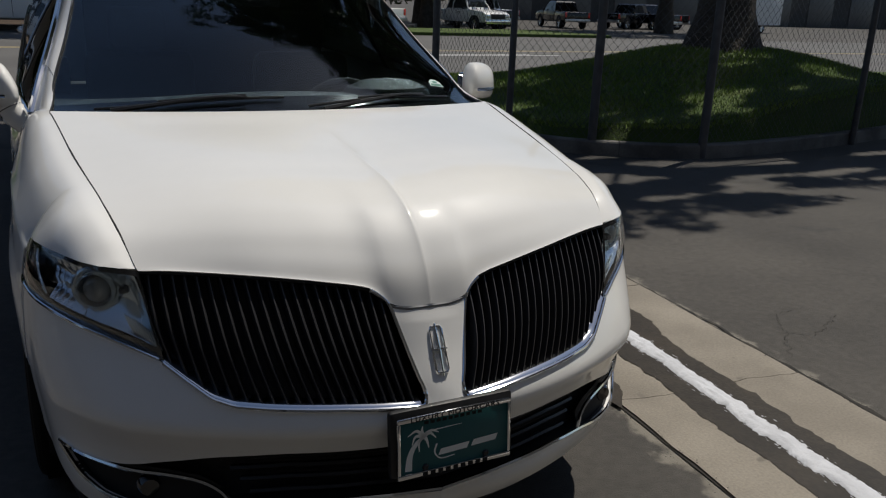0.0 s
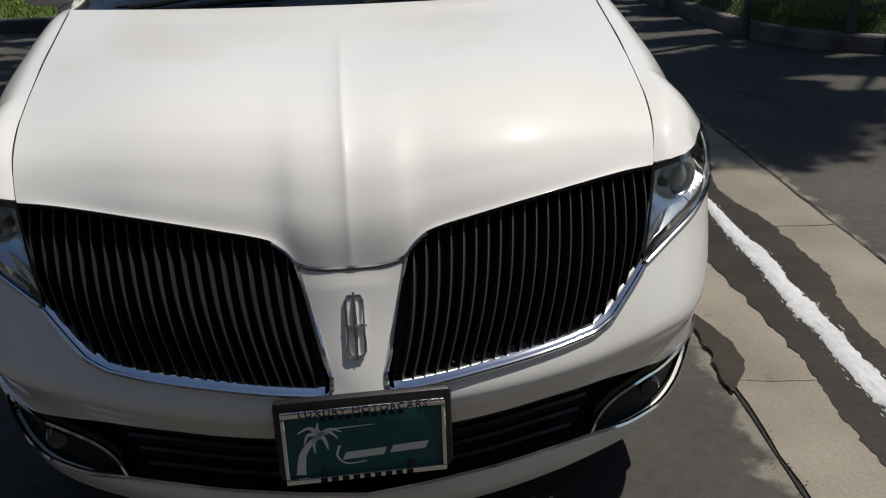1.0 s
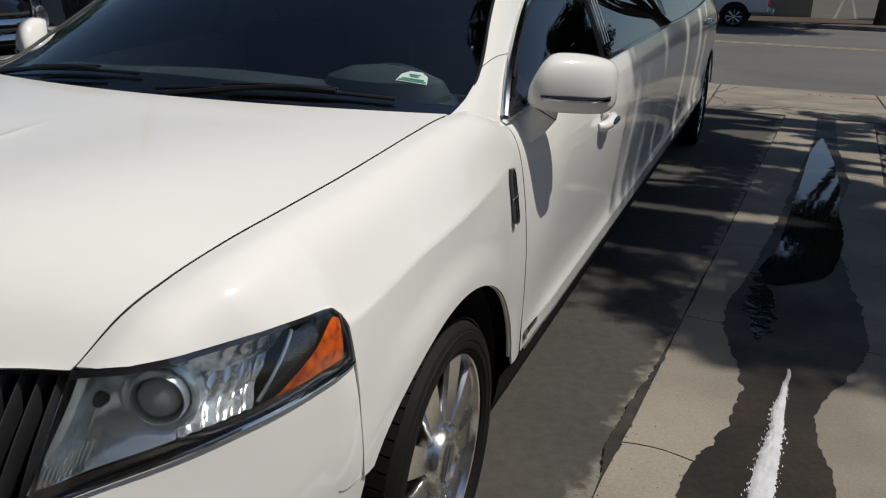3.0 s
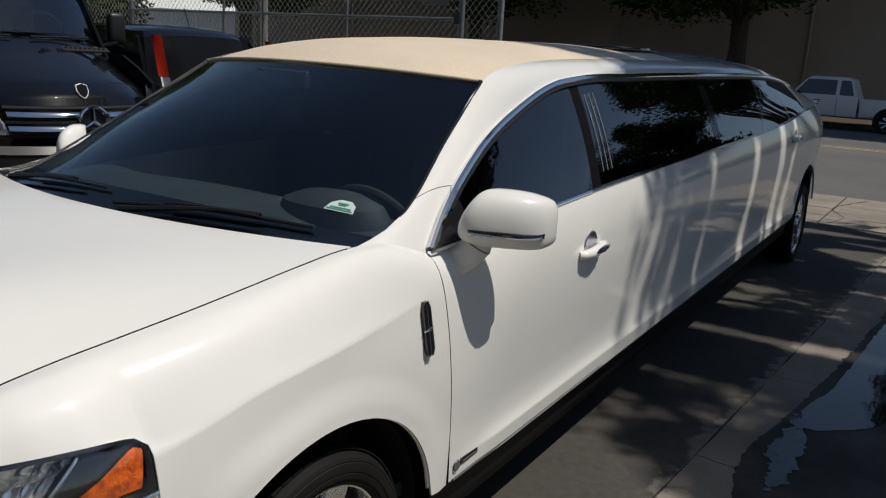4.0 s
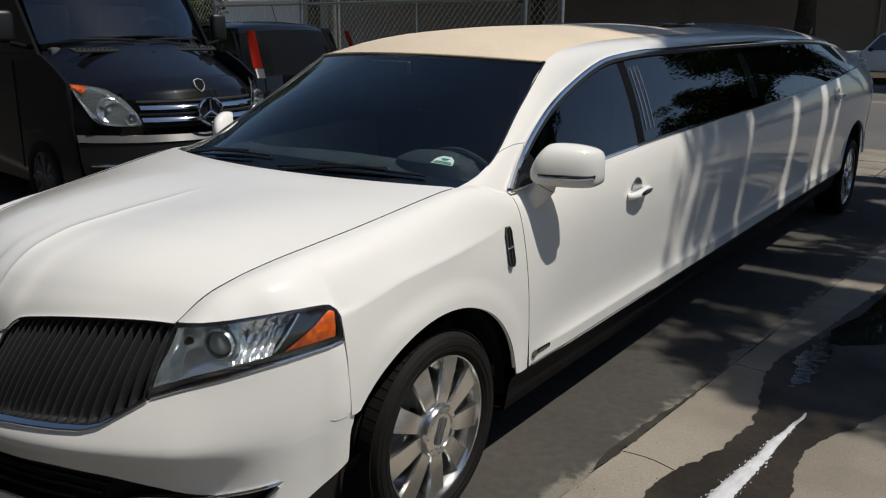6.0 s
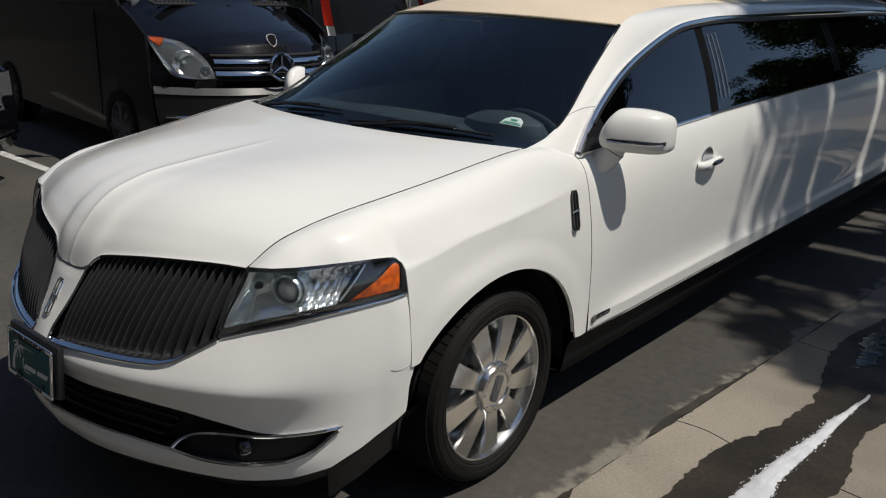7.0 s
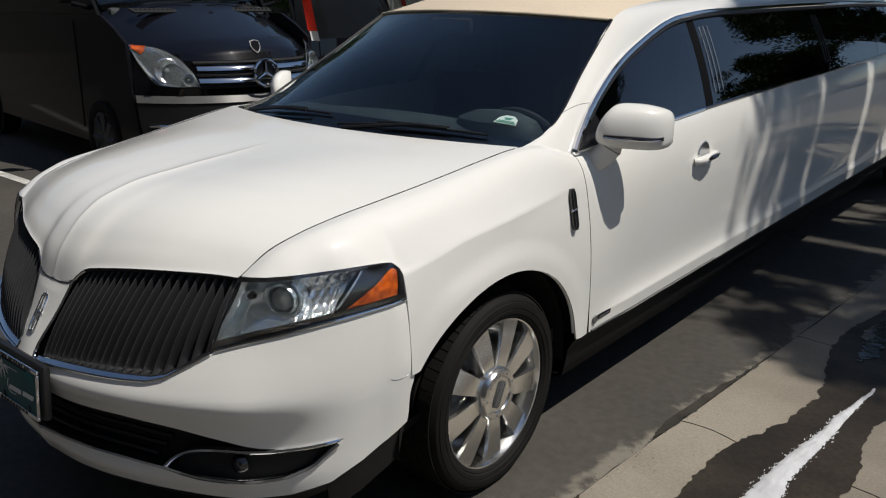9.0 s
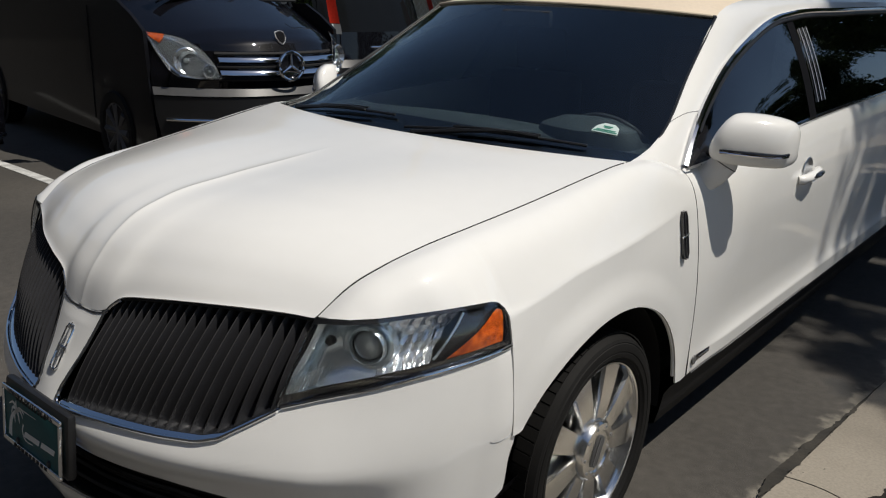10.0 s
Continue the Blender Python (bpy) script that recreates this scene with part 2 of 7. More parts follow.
def spline(pts, n):
    """n points along a smooth curve through pts, evenly spaced by chord."""
    p = np.array(pts, float)
    d = np.r_[0, np.cumsum(np.linalg.norm(np.diff(p, axis=0), axis=1) ** 0.8 + 1e-9)]
    m = np.zeros_like(p)
    for i in range(len(p)):
        a, b = max(i - 1, 0), min(i + 1, len(p) - 1)
        m[i] = (p[b] - p[a]) / (d[b] - d[a])
    fine = []
    for i in range(len(p) - 1):
        h = d[i + 1] - d[i]
        for t in np.linspace(0, 1, 24, endpoint=i == len(p) - 2):
            fine.append((2 * t**3 - 3 * t**2 + 1) * p[i] + (t**3 - 2 * t**2 + t) * h * m[i]
                        + (-2 * t**3 + 3 * t**2) * p[i + 1] + (t**3 - t**2) * h * m[i + 1])
    fine = np.array(fine)
    s = np.r_[0, np.cumsum(np.linalg.norm(np.diff(fine, axis=0), axis=1))]
    q = np.linspace(0, s[-1], n)
    return np.stack([np.interp(q, s, fine[:, k]) for k in range(p.shape[1])], 1)


def smooth_at(xs, ys, q):
    """A smooth value at q through the table xs, ys."""
    xs, ys = np.array(xs, float), np.array(ys, float)
    m = np.gradient(ys, xs)
    q = np.clip(q, xs[0], xs[-1])
    i = np.clip(np.searchsorted(xs, q, side="right") - 1, 0, len(xs) - 2)
    h = xs[i + 1] - xs[i]
    t = (q - xs[i]) / h
    return ((2 * t**3 - 3 * t**2 + 1) * ys[i] + (t**3 - 2 * t**2 + t) * h * m[i]
            + (-2 * t**3 + 3 * t**2) * ys[i + 1] + (t**3 - t**2) * h * m[i + 1])


def grid_faces(nu, nv, flip=False, wrap=False):
    f = []
    for i in range(nu - 1):
        for j in range(nv if wrap else nv - 1):
            k = (j + 1) % nv
            q = (i * nv + j, i * nv + k, (i + 1) * nv + k, (i + 1) * nv + j)
            f.append(q[::-1] if flip else q)
    return f


def sheet(name, rows, material, parent=None, side=1, solid=0.0, label="", angle=40, flip=False):
    """A smooth sheet through rows of equally many points; side -1 mirrors it to the car's other side."""
    rows = np.array(rows, float)
    nu, nv = rows.shape[:2]
    v = rows.reshape(-1, 3) * np.array([side, 1, 1])
    return mesh(name, v, grid_faces(nu, nv, flip=(side < 0) != flip), material, parent, True, solid, label, angle)


def tube_data(path, radii, sides=8, closed=False, flat_y=1.0):
    p = np.array(path, float)
    n = len(p)
    r = np.full(n, radii) if np.isscalar(radii) else np.interp(np.linspace(0, 1, n), np.linspace(0, 1, len(radii)), radii)
    t = np.gradient(p, axis=0) if not closed else np.roll(p, -1, 0) - np.roll(p, 1, 0)
    t /= np.linalg.norm(t, axis=1)[:, None] + 1e-12
    ref = np.array([0, 0, 1.0]) if abs(t[:, 2]).mean() < 0.8 else np.array([1.0, 0, 0])
    v = []
    for i in range(n):
        a = np.cross(t[i], ref)
        a /= np.linalg.norm(a) + 1e-12
        b = np.cross(a, t[i])
        for k in range(sides):
            w = 2 * math.pi * k / sides
            v.append(p[i] + r[i] * (math.cos(w) * a + flat_y * math.sin(w) * b))
    f = grid_faces(n, sides, wrap=True)
    if closed:
        f += [((n - 1) * sides + j, (n - 1) * sides + (j + 1) % sides, (j + 1) % sides, j) for j in range(sides)]
    else:
        f.append(tuple(range(sides))[::-1])
        f.append(tuple((n - 1) * sides + j for j in range(sides)))
    return v, f


def tube(name, path, radii, material, parent=None, sides=8, side=1, label="", closed=False, flat_y=1.0):
    v, f = tube_data(path, radii, sides, closed, flat_y)
    v = np.array(v) * np.array([side, 1, 1])
    if side < 0:
        f = [q[::-1] for q in f]
    return mesh(name, v, f, material, parent, label=label)


def box_bm(sx, sy, sz, at=(0, 0, 0), bevel=0.0, seg=2, rot=None):
    bm = bmesh.new()
    bmesh.ops.create_cube(bm, size=1)
    bmesh.ops.scale(bm, vec=(sx, sy, sz), verts=bm.verts)
    if bevel:
        bmesh.ops.bevel(bm, geom=bm.edges[:], offset=bevel, segments=seg, affect="EDGES", profile=0.5)
    if rot is not None:
        bmesh.ops.transform(bm, matrix=rot, verts=bm.verts)
    bmesh.ops.translate(bm, vec=at, verts=bm.verts)
    return bm


def block(name, size, at, material, parent=None, bevel=0.0, label="", rot=None):
    return flat(name, box_bm(*size, at, bevel, 2, rot), material, parent, label, smooth=bevel > 0)


def lathe(name, profile, material, parent=None, n=40, axis="x", at=(0, 0, 0), label="", angle=35):
    """Turns a profile of (radius, along) round an axis."""
    v = []
    for r, h in profile:
        for k in range(n):
            w = 2 * math.pi * k / n
            c, s = r * math.cos(w), r * math.sin(w)
            v.append({"x": (h, c, s), "y": (c, h, s), "z": (c, s, h)}[axis])
    v = np.array(v) + np.array(at)
    return mesh(name, v, grid_faces(len(profile), n, wrap=True), material, parent, label=label, angle=angle)


def prism(name, outline, depth, material, parent=None, origin=(0, 0, 0), ax=(1, 0, 0), ay=(0, 0, 1), label=""):
    """A flat outline, given in the plane of ax and ay, with a thickness."""
    o, ax, ay = np.array(origin, float), np.array(ax, float), np.array(ay, float)
    nrm = np.cross(ax, ay)
    front = [o + a * ax + b * ay + nrm * depth for a, b in outline]
    back = [o + a * ax + b * ay for a, b in outline]
    n = len(outline)
    f = [tuple(range(n)), tuple(range(2 * n - 1, n - 1, -1))] + [((i + 1) % n, i, n + i, n + (i + 1) % n) for i in range(n)]
    return mesh(name, front + back, f, material, parent, smooth=False, label=label)


# ---- the limousine: nose at y = 0, tail towards +y, its left side at +x ----
limo = thing("limousine", "white stretched limousine with beige roof, black grille and tinted glass", "limousine",
             Matrix.Translation((0, 1.05, 0.36)) @ pose(0, 0, 0, 0.9) @ Matrix.Translation((0, -1.05, -0.36)))

SEAM_Y = (0.266, 0.342, 0.44, 0.56, 0.71, 0.88, 1.02, 1.17, 1.315, 1.45, 1.60)
SEAM_X = (0.664, 0.686, 0.705, 0.722, 0.744, 0.768, 0.783, 0.799, 0.816, 0.838, 0.874)
SEAM_Z = (0.943, 0.998, 1.033, 1.057, 1.078, 1.101, 1.120, 1.141, 1.157, 1.152, 1.102)


def seam(y):
    return np.array([smooth_at(SEAM_Y, SEAM_X, y), y, smooth_at(SEAM_Y, SEAM_Z, y)])


GRILLE_TOP = spline([(0, 0.060, 0.848), (0.06, 0.063, 0.852), (0.100, 0.071, 0.860), (0.124, 0.083, 0.882), (0.155, 0.094, 0.900),
                     (0.25, 0.113, 0.918), (0.38, 0.149, 0.934), (0.51, 0.203, 0.941), (0.60, 0.240, 0.944), (0.664, 0.266, 0.943)], 120)


def on_curve(curve, x):
    c = np.array(curve)
    return np.array([x, np.interp(x, c[:, 0], c[:, 1]), np.interp(x, c[:, 0], c[:, 2])])


# hood: profiles run from the grille's upper edge back to the windscreen
HV = (0, 0.016, 0.063, 0.135, 0.225, 0.41, 0.617, 0.777, 1.0)
HC = (0, 0.145, 0.395, 0.615, 0.745, 0.849, 0.909, 0.949, 1.0)
SV = (0, 0.072, 0.166, 0.28, 0.42, 0.585, 0.72, 0.86, 1.0)
SH = (0, 0.253, 0.415, 0.525, 0.622, 0.728, 0.816, 0.912, 1.0)


def hood_point(s, v, lift=0.0):
    """s: 0 on the centre line to 1 at the seam (minus: the other side); v: 0 at the front edge to 1 at the windscreen."""
    a = abs(s)
    g = on_curve(GRILLE_TOP, 0.664 * a)
    c = np.array([0.818 * a, 1.175 + 0.16 * a * a, 1.166 - 0.008 * a * a])
    x = g[0] + (c[0] - g[0]) * v**0.75
    y = g[1] + (c[1] - g[1]) * v
    mid = 0.848 + 0.318 * smooth_at(HV, HC, v)
    side = 0.943 + 0.215 * smooth_at(SV, SH, v)
    rim = g[2] - (0.848 + 0.095 * a * a)
    near = math.exp(-v / 0.016)
    rim = rim * near + 0.040 * math.sin(math.pi * a) ** 1.3 * (1 - near)
    z = mid + (side - mid) * a * a + rim * math.exp(-v / 0.075)
    z += 0.013 * math.sin(math.pi * min(a, 1.0)) ** 1.6 * math.sin(math.pi * min(1, v * 1.15 + 0.02))
    z -= 0.013 * (1 - a * a) ** 3 * math.sin(math.pi * min(1, v * 1.05)) ** 0.8
    fade = max(0.0, 1 - (y / 0.90)) ** 0.7
    z += 0.0105 * math.exp(-abs(x) / 0.020) * fade * min(1.0, 0.45 + 4 * v)
    return np.array([math.copysign(x, s) if s else 0.0, y, z + lift])


ss = np.sign(np.linspace(-1, 1, 95)) * np.abs(np.linspace(-1, 1, 95)) ** 1.35
vs = np.linspace(0, 1, 46) ** 1.6
hood = sheet("hood", [[hood_point(s * 0.9992, v) for s in ss] for v in vs], PAINT, limo, solid=0.003, flip=True)
tube("hood_edge", [hood_point(s, 0.0) + np.array([0, 0.004, -0.004]) for s in np.linspace(-1, 1, 80)], 0.0045, GAP, limo, 6)

tube("hood_gap", [hood_point(s, 0.0) + np.array([0, -0.0030, -0.0055]) for s in np.linspace(-0.165, 0.165, 40)], 0.0040, PLASTN, limo, 6)

# ---- fenders: sections from the hood seam over the shoulder down the flank ----
SEC_Y = (0.266, 0.45, 0.65, 0.85, 1.10, 1.35, 1.60)
SEC = (  # offsets (x, z) from the seam point, shoulder first
    ((0.05, 0.006), (0.10, -0.010), (0.15, -0.06), (0.185, -0.14), (0.20, -0.22), (0.205, -0.30), (0.20, -0.50)),
    ((0.05, 0.002), (0.10, -0.018), (0.145, -0.07), (0.180, -0.14), (0.20, -0.22), (0.207, -0.30), (0.20, -0.55)),
    ((0.05, -0.006), (0.098, -0.038), (0.137, -0.088), (0.165, -0.145), (0.187, -0.24), (0.198, -0.36), (0.195, -0.62)),
    ((0.05, -0.010), (0.097, -0.045), (0.132, -0.098), (0.157, -0.155), (0.178, -0.245), (0.192, -0.33), (0.200, -0.66)),
    ((0.045, -0.008), (0.085, -0.040), (0.117, -0.092), (0.140, -0.160), (0.158, -0.255), (0.170, -0.35), (0.176, -0.72)),
    ((0.035, -0.008), (0.065, -0.035), (0.090, -0.085), (0.112, -0.160), (0.133, -0.285), (0.140, -0.46), (0.132, -0.76)),
    ((0.022, -0.018), (0.042, -0.050), (0.057, -0.100), (0.068, -0.170), (0.078, -0.270), (0.083, -0.42), (0.073, -0.71)),
)
SECA = np.array(SEC)


def crease_z(y):
    """Height of the sharp line that runs from the lamp's tip back over the flank."""
    return 0.931 + 0.085 * (y - 0.652)


def section(y):
    s = seam(y)
    pts = [(s[0], s[2])]
    for k in range(7):
        pts.append((s[0] + smooth_at(SEC_Y, SECA[:, k, 0], y), s[2] + smooth_at(SEC_Y, SECA[:, k, 1], y)))
    c = spline(pts, 160)
    d = c[:, 1] - crease_z(y)
    g = np.clip((y - 0.40) / 0.30, 0, 1) * np.clip((1.60 - y) / 0.45, 0, 1)
    c[:, 0] += 0.016 * g * np.exp(-np.abs(d) / np.where(d > 0, 0.045, 0.085)) * np.clip((c[:, 0] - s[0]) / 0.04, 0, 1)
    return c


def arch(y, centre, low):
    a = 1 - ((y - centre) / 0.475) ** 2
    return max(low, 0.36 + 0.434 * math.sqrt(a)) if a > 0 else low


HLX = ((0.664, 0.266), (0.694, 0.268), (0.744, 0.286), (0.788, 0.339), (0.820, 0.404), (0.855, 0.469), (0.883, 0.546), (0.8925, 0.622), (0.8975, 0.652))
HLZ = (0.943, 0.952, 0.957, 0.957, 0.956, 0.957, 0.955, 0.946, 0.920)


def cut(c, frac_index, n):
    q = np.linspace(0, frac_index, n)
    i = np.arange(len(c))
    return np.stack([np.interp(q, i, c[:, 0]), np.interp(q, i, c[:, 1])], 1)


def fender_mesh(sd):
    """One skin: the band beside the hood seam, and the flank below it from the lamp's tip back to the door."""
    ys = np.concatenate([np.linspace(0.272, 0.645, 20), np.linspace(0.652, 1.54, 56), np.linspace(1.548, 1.645, 8)])
    nb, nl = 26, 44
    verts, faces = [], []
    k_end = None
    for y in ys:
        yy = min(y, 1.60)
        c = section(yy)
        idx = np.arange(len(c))
        if y <= 0.6521:
            xe = np.interp(y, [p[1] for p in HLX[1:]], [p[0] for p in HLX[1:]])
            ze = np.interp(y, [p[1] for p in HLX[1:]], HLZ[1:])
            k = float(np.interp(xe, np.maximum.accumulate(c[:124, 0]) + 1e-6 * idx[:124], idx[:124]))
            k_end = k
        else:
            w_ = np.clip((y - 0.652) / 0.12, 0, 1)
            k = k_end * (1 - w_) + float(np.interp(-crease_z(yy), -c[:, 1], idx)) * w_
        up = cut(c, k, nb)
        dx, dz = (xe - up[-1, 0], ze - up[-1, 1]) if y <= 0.6521 else (0, 0)
        fade = 1.0
        if y > 0.6521:
            fade = max(0.0, 1 - (y - 0.652) / 0.25)
            dx, dz = dx0 * fade, dz0 * fade
        else:
            dx0, dz0 = dx, dz
        row = [(a + dx * t, y, b + dz * t) for (a, b), t in zip(up, np.linspace(0, 1, nb) ** 2)]
        low = 0.592 if y < 0.68 else (arch(y, 1.083, 0.39) if y <= 1.557 else 0.39)
        kl = float(np.interp(-low, -c[:, 1], idx))
        q = np.linspace(k, kl, nl + 1)[1:]
        for i_, t in enumerate(q):
            g = max(0.0, 1 - (i_ + 1) / 22)
            x_, z_ = float(np.interp(t, idx, c[:, 0])) + dx * g, float(np.interp(t, idx, c[:, 1])) + dz * g
            out_ = math.hypot((y - 1.083) / 0.475, max(0.0, z_ - 0.36) / 0.434)
            w_ = np.clip((1.26 - out_) / 0.20, 0, 1)
            row.append((x_ + 0.006 * w_ * w_ * (3 - 2 * w_), y, z_))
        if y > 1.60:
            row = [(a, min(y, 1.602 + 0.055 * (1.10 - b) / 0.7), b) for a, _, b in row]
        verts += row
    nv = nb + nl
    for i_ in range(len(ys) - 1):
        for j_ in range(nv - 1):
            if j_ >= nb - 1 and ys[i_] < 0.6515:
                continue
            q = (i_ * nv + j_, i_ * nv + j_ + 1, (i_ + 1) * nv + j_ + 1, (i_ + 1) * nv + j_)
            faces.append(q if sd > 0 else q[::-1])
    v = np.array(verts) * np.array([sd, 1, 1])
    return v, faces


front_rows, _ = fender_mesh(1)
FRONT_SECTION = front_rows[20 * 70 + 25:21 * 70][:, [0, 2]]

# front face in plan: half width x and set-back, moved by the height
PLAN = spline([(0, 0), (0.2, 0.018), (0.4, 0.072), (0.6, 0.162), (0.72, 0.235), (0.80, 0.300), (0.855, 0.370), (0.895, 0.455), (0.918, 0.555),
               (0.930, 0.66), (0.938, 0.78)], 140)
FZ = (0.22, 0.30, 0.36, 0.43, 0.50, 0.555, 0.60, 0.653, 0.702, 0.751, 0.802, 0.855)
FY = (-0.005, -0.034, -0.056, -0.037, -0.040, -0.059, -0.075, -0.053, -0.024, 0.006, 0.034, 0.062)
WZ = (0.22, 0.32, 0.42, 0.52, 0.605, 0.66, 0.80, 0.95)
WX = (0.940, 0.955, 0.956, 0.972, 1.003, 1.004, 0.998, 0.985)
# the bumper's crease dies out round the corner into these plain courses
FY_SIDE = (-0.005, -0.034, -0.052, -0.054, -0.056, -0.059, -0.058, -0.045, -0.022, 0.006, 0.034, 0.062)
WX_SIDE = (0.955, 0.968, 0.978, 0.990, 0.999, 1.001, 0.998, 0.985)


def ease(a, b, x):
    k = np.clip((x - a) / (b - a), 0, 1)
    return k * k * (3 - 2 * k)


def widen(x, z):
    g = ease(0.80, 0.915, x)
    return smooth_at(WZ, WX, z) * (1 - g) + smooth_at(WZ, WX_SIDE, z) * g


def face(x, z, out=0.0):
    """The bumper skin at plan position x (half width of the plan curve) and height z."""
    k = np.interp(x, PLAN[:, 0], np.arange(len(PLAN)))
    i = int(min(k, len(PLAN) - 2))
    p = PLAN[i] + (PLAN[i + 1] - PLAN[i]) * (k - i)
    w = 1 - 0.75 * max(0.0, (x - 0.72) / 0.22) ** 1.2
    nx, ny = np.array([PLAN[i + 1][1] - PLAN[i][1], -(PLAN[i + 1][0] - PLAN[i][0])]) / (np.linalg.norm(PLAN[i + 1] - PLAN[i]) + 1e-9)
    g = ease(0.74, 0.90, x)
    back = smooth_at(FZ, FY, z) * (1 - g) + smooth_at(FZ, FY_SIDE, z) * g
    return np.array([p[0] * widen(x, z) + nx * out, p[1] + back * min(w, 1) + ny * out, z])


XS = np.concatenate([np.linspace(0, 0.80, 50), np.linspace(0.81, 0.8945, 20), np.linspace(0.8975, 0.918, 7), np.linspace(0.920, 0.938, 10)])
TOPX, TOPZ = (0, 0.05, 0.07, 0.24, 0.41, 0.49, 0.535, 0.585, 0.637, 0.70, 0.78, 0.86, 0.90, 0.918, 0.938), (0.640, 0.640, 0.634, 0.645, 0.652, 0.657, 0.671, 0.706, 0.744, 0.766, 0.791, 0.817, 0.826, 0.828, 0.828)
INX, INZ = (0, 0.2, 0.40, 0.56, 0.70, 0.75, 0.80, 0.86, 0.893, 0.938), (0.530, 0.532, 0.533, 0.513, 0.478, 0.459, 0.453, 0.455, 0.458, 0.456)
LOX, LOZ = (0, 0.2, 0.40, 0.53, 0.63, 0.75, 0.82, 0.86, 0.893, 0.938), (0.384, 0.394, 0.392, 0.382, 0.364, 0.356, 0.361, 0.386, 0.457, 0.454)
BTX, BTZ = (0, 0.4, 0.70, 0.82, 0.88, 0.91, 0.938), (0.310, 0.307, 0.290, 0.296, 0.318, 0.360, 0.432)


def skin(x, z, out=0.0):
    """The bumper skin, drawn in at its rear end to the front of the wheel opening."""
    if x <= 0.918:
        return face(x, z, out)
    t = (x - 0.918) / 0.020
    a = face(0.918, z, out)
    sx = widen(x, z)
    ye = 1.083 - (0.475 - 0.035 * ease(0.575, 0.44, z)) * math.sqrt(max(0.0, 1 - (max(z - 0.36, 0) / 0.434) ** 2))
    k = np.clip((z - 0.575) / 0.03, 0, 1)
    c = FRONT_SECTION
    e = np.array([float(np.interp(-z, -c[:, 1], c[:, 0])) * min(1.0, sx / 1.003) + out, ye * (1 - k) + 0.653 * k, z])
    y = a[1] + (e[1] - a[1]) * t
    along = a[0] + (float(np.interp(y - a[1] + 0.555, PLAN[:, 1], PLAN[:, 0])) - 0.918) * sx
    w = t * t * (3 - 2 * t)
    return np.array([along * (1 - w) + e[0] * w, y, z])


def strip(top, bottom, n, fn):
    return [[fn(x, t + (b - t) * k / (n - 1)) for x, t, b in zip(XS, top, bottom)] for k in range(n)]


ztop = np.interp(XS, TOPX, TOPZ)
zin, zlo, zbt = np.interp(XS, INX, INZ), np.interp(XS, LOX, LOZ), np.interp(XS, BTX, BTZ)
zin = np.convolve(np.pad(zin, 2, "edge"), np.ones(5) / 5, "valid")
zlo = np.minimum(np.convolve(np.pad(zlo, 1, "edge"), np.ones(3) / 3, "valid"), zin)
zlo[XS > 0.8944] = zin[XS > 0.8944]


def bumper_shell(sd):
    """Rows above the intake and below it; behind the intake's corner they share one line."""
    v, cols = [], []
    for i, x in enumerate(XS):
        ids = []
        for k in range(18):
            ids.append(len(v))
            v.append(skin(x, ztop[i] + (zin[i] - ztop[i]) * k / 17))
        for k in range(12):
            if k == 0 and zlo[i] >= zin[i] - 1e-6:
                ids.append(ids[-1])
                continue
            ids.append(len(v))
            v.append(skin(x, zlo[i] + (zbt[i] - zlo[i]) * k / 11))
        cols.append(ids)
    f = []
    for i in range(len(XS) - 1):
        for k in range(29):
            if k == 17:
                continue
            q = [cols[i][k], cols[i + 1][k], cols[i + 1][k + 1], cols[i][k + 1]]
            f.append(q[::-1] if sd > 0 else q)
    return np.array(v) * np.array([sd, 1, 1]), f


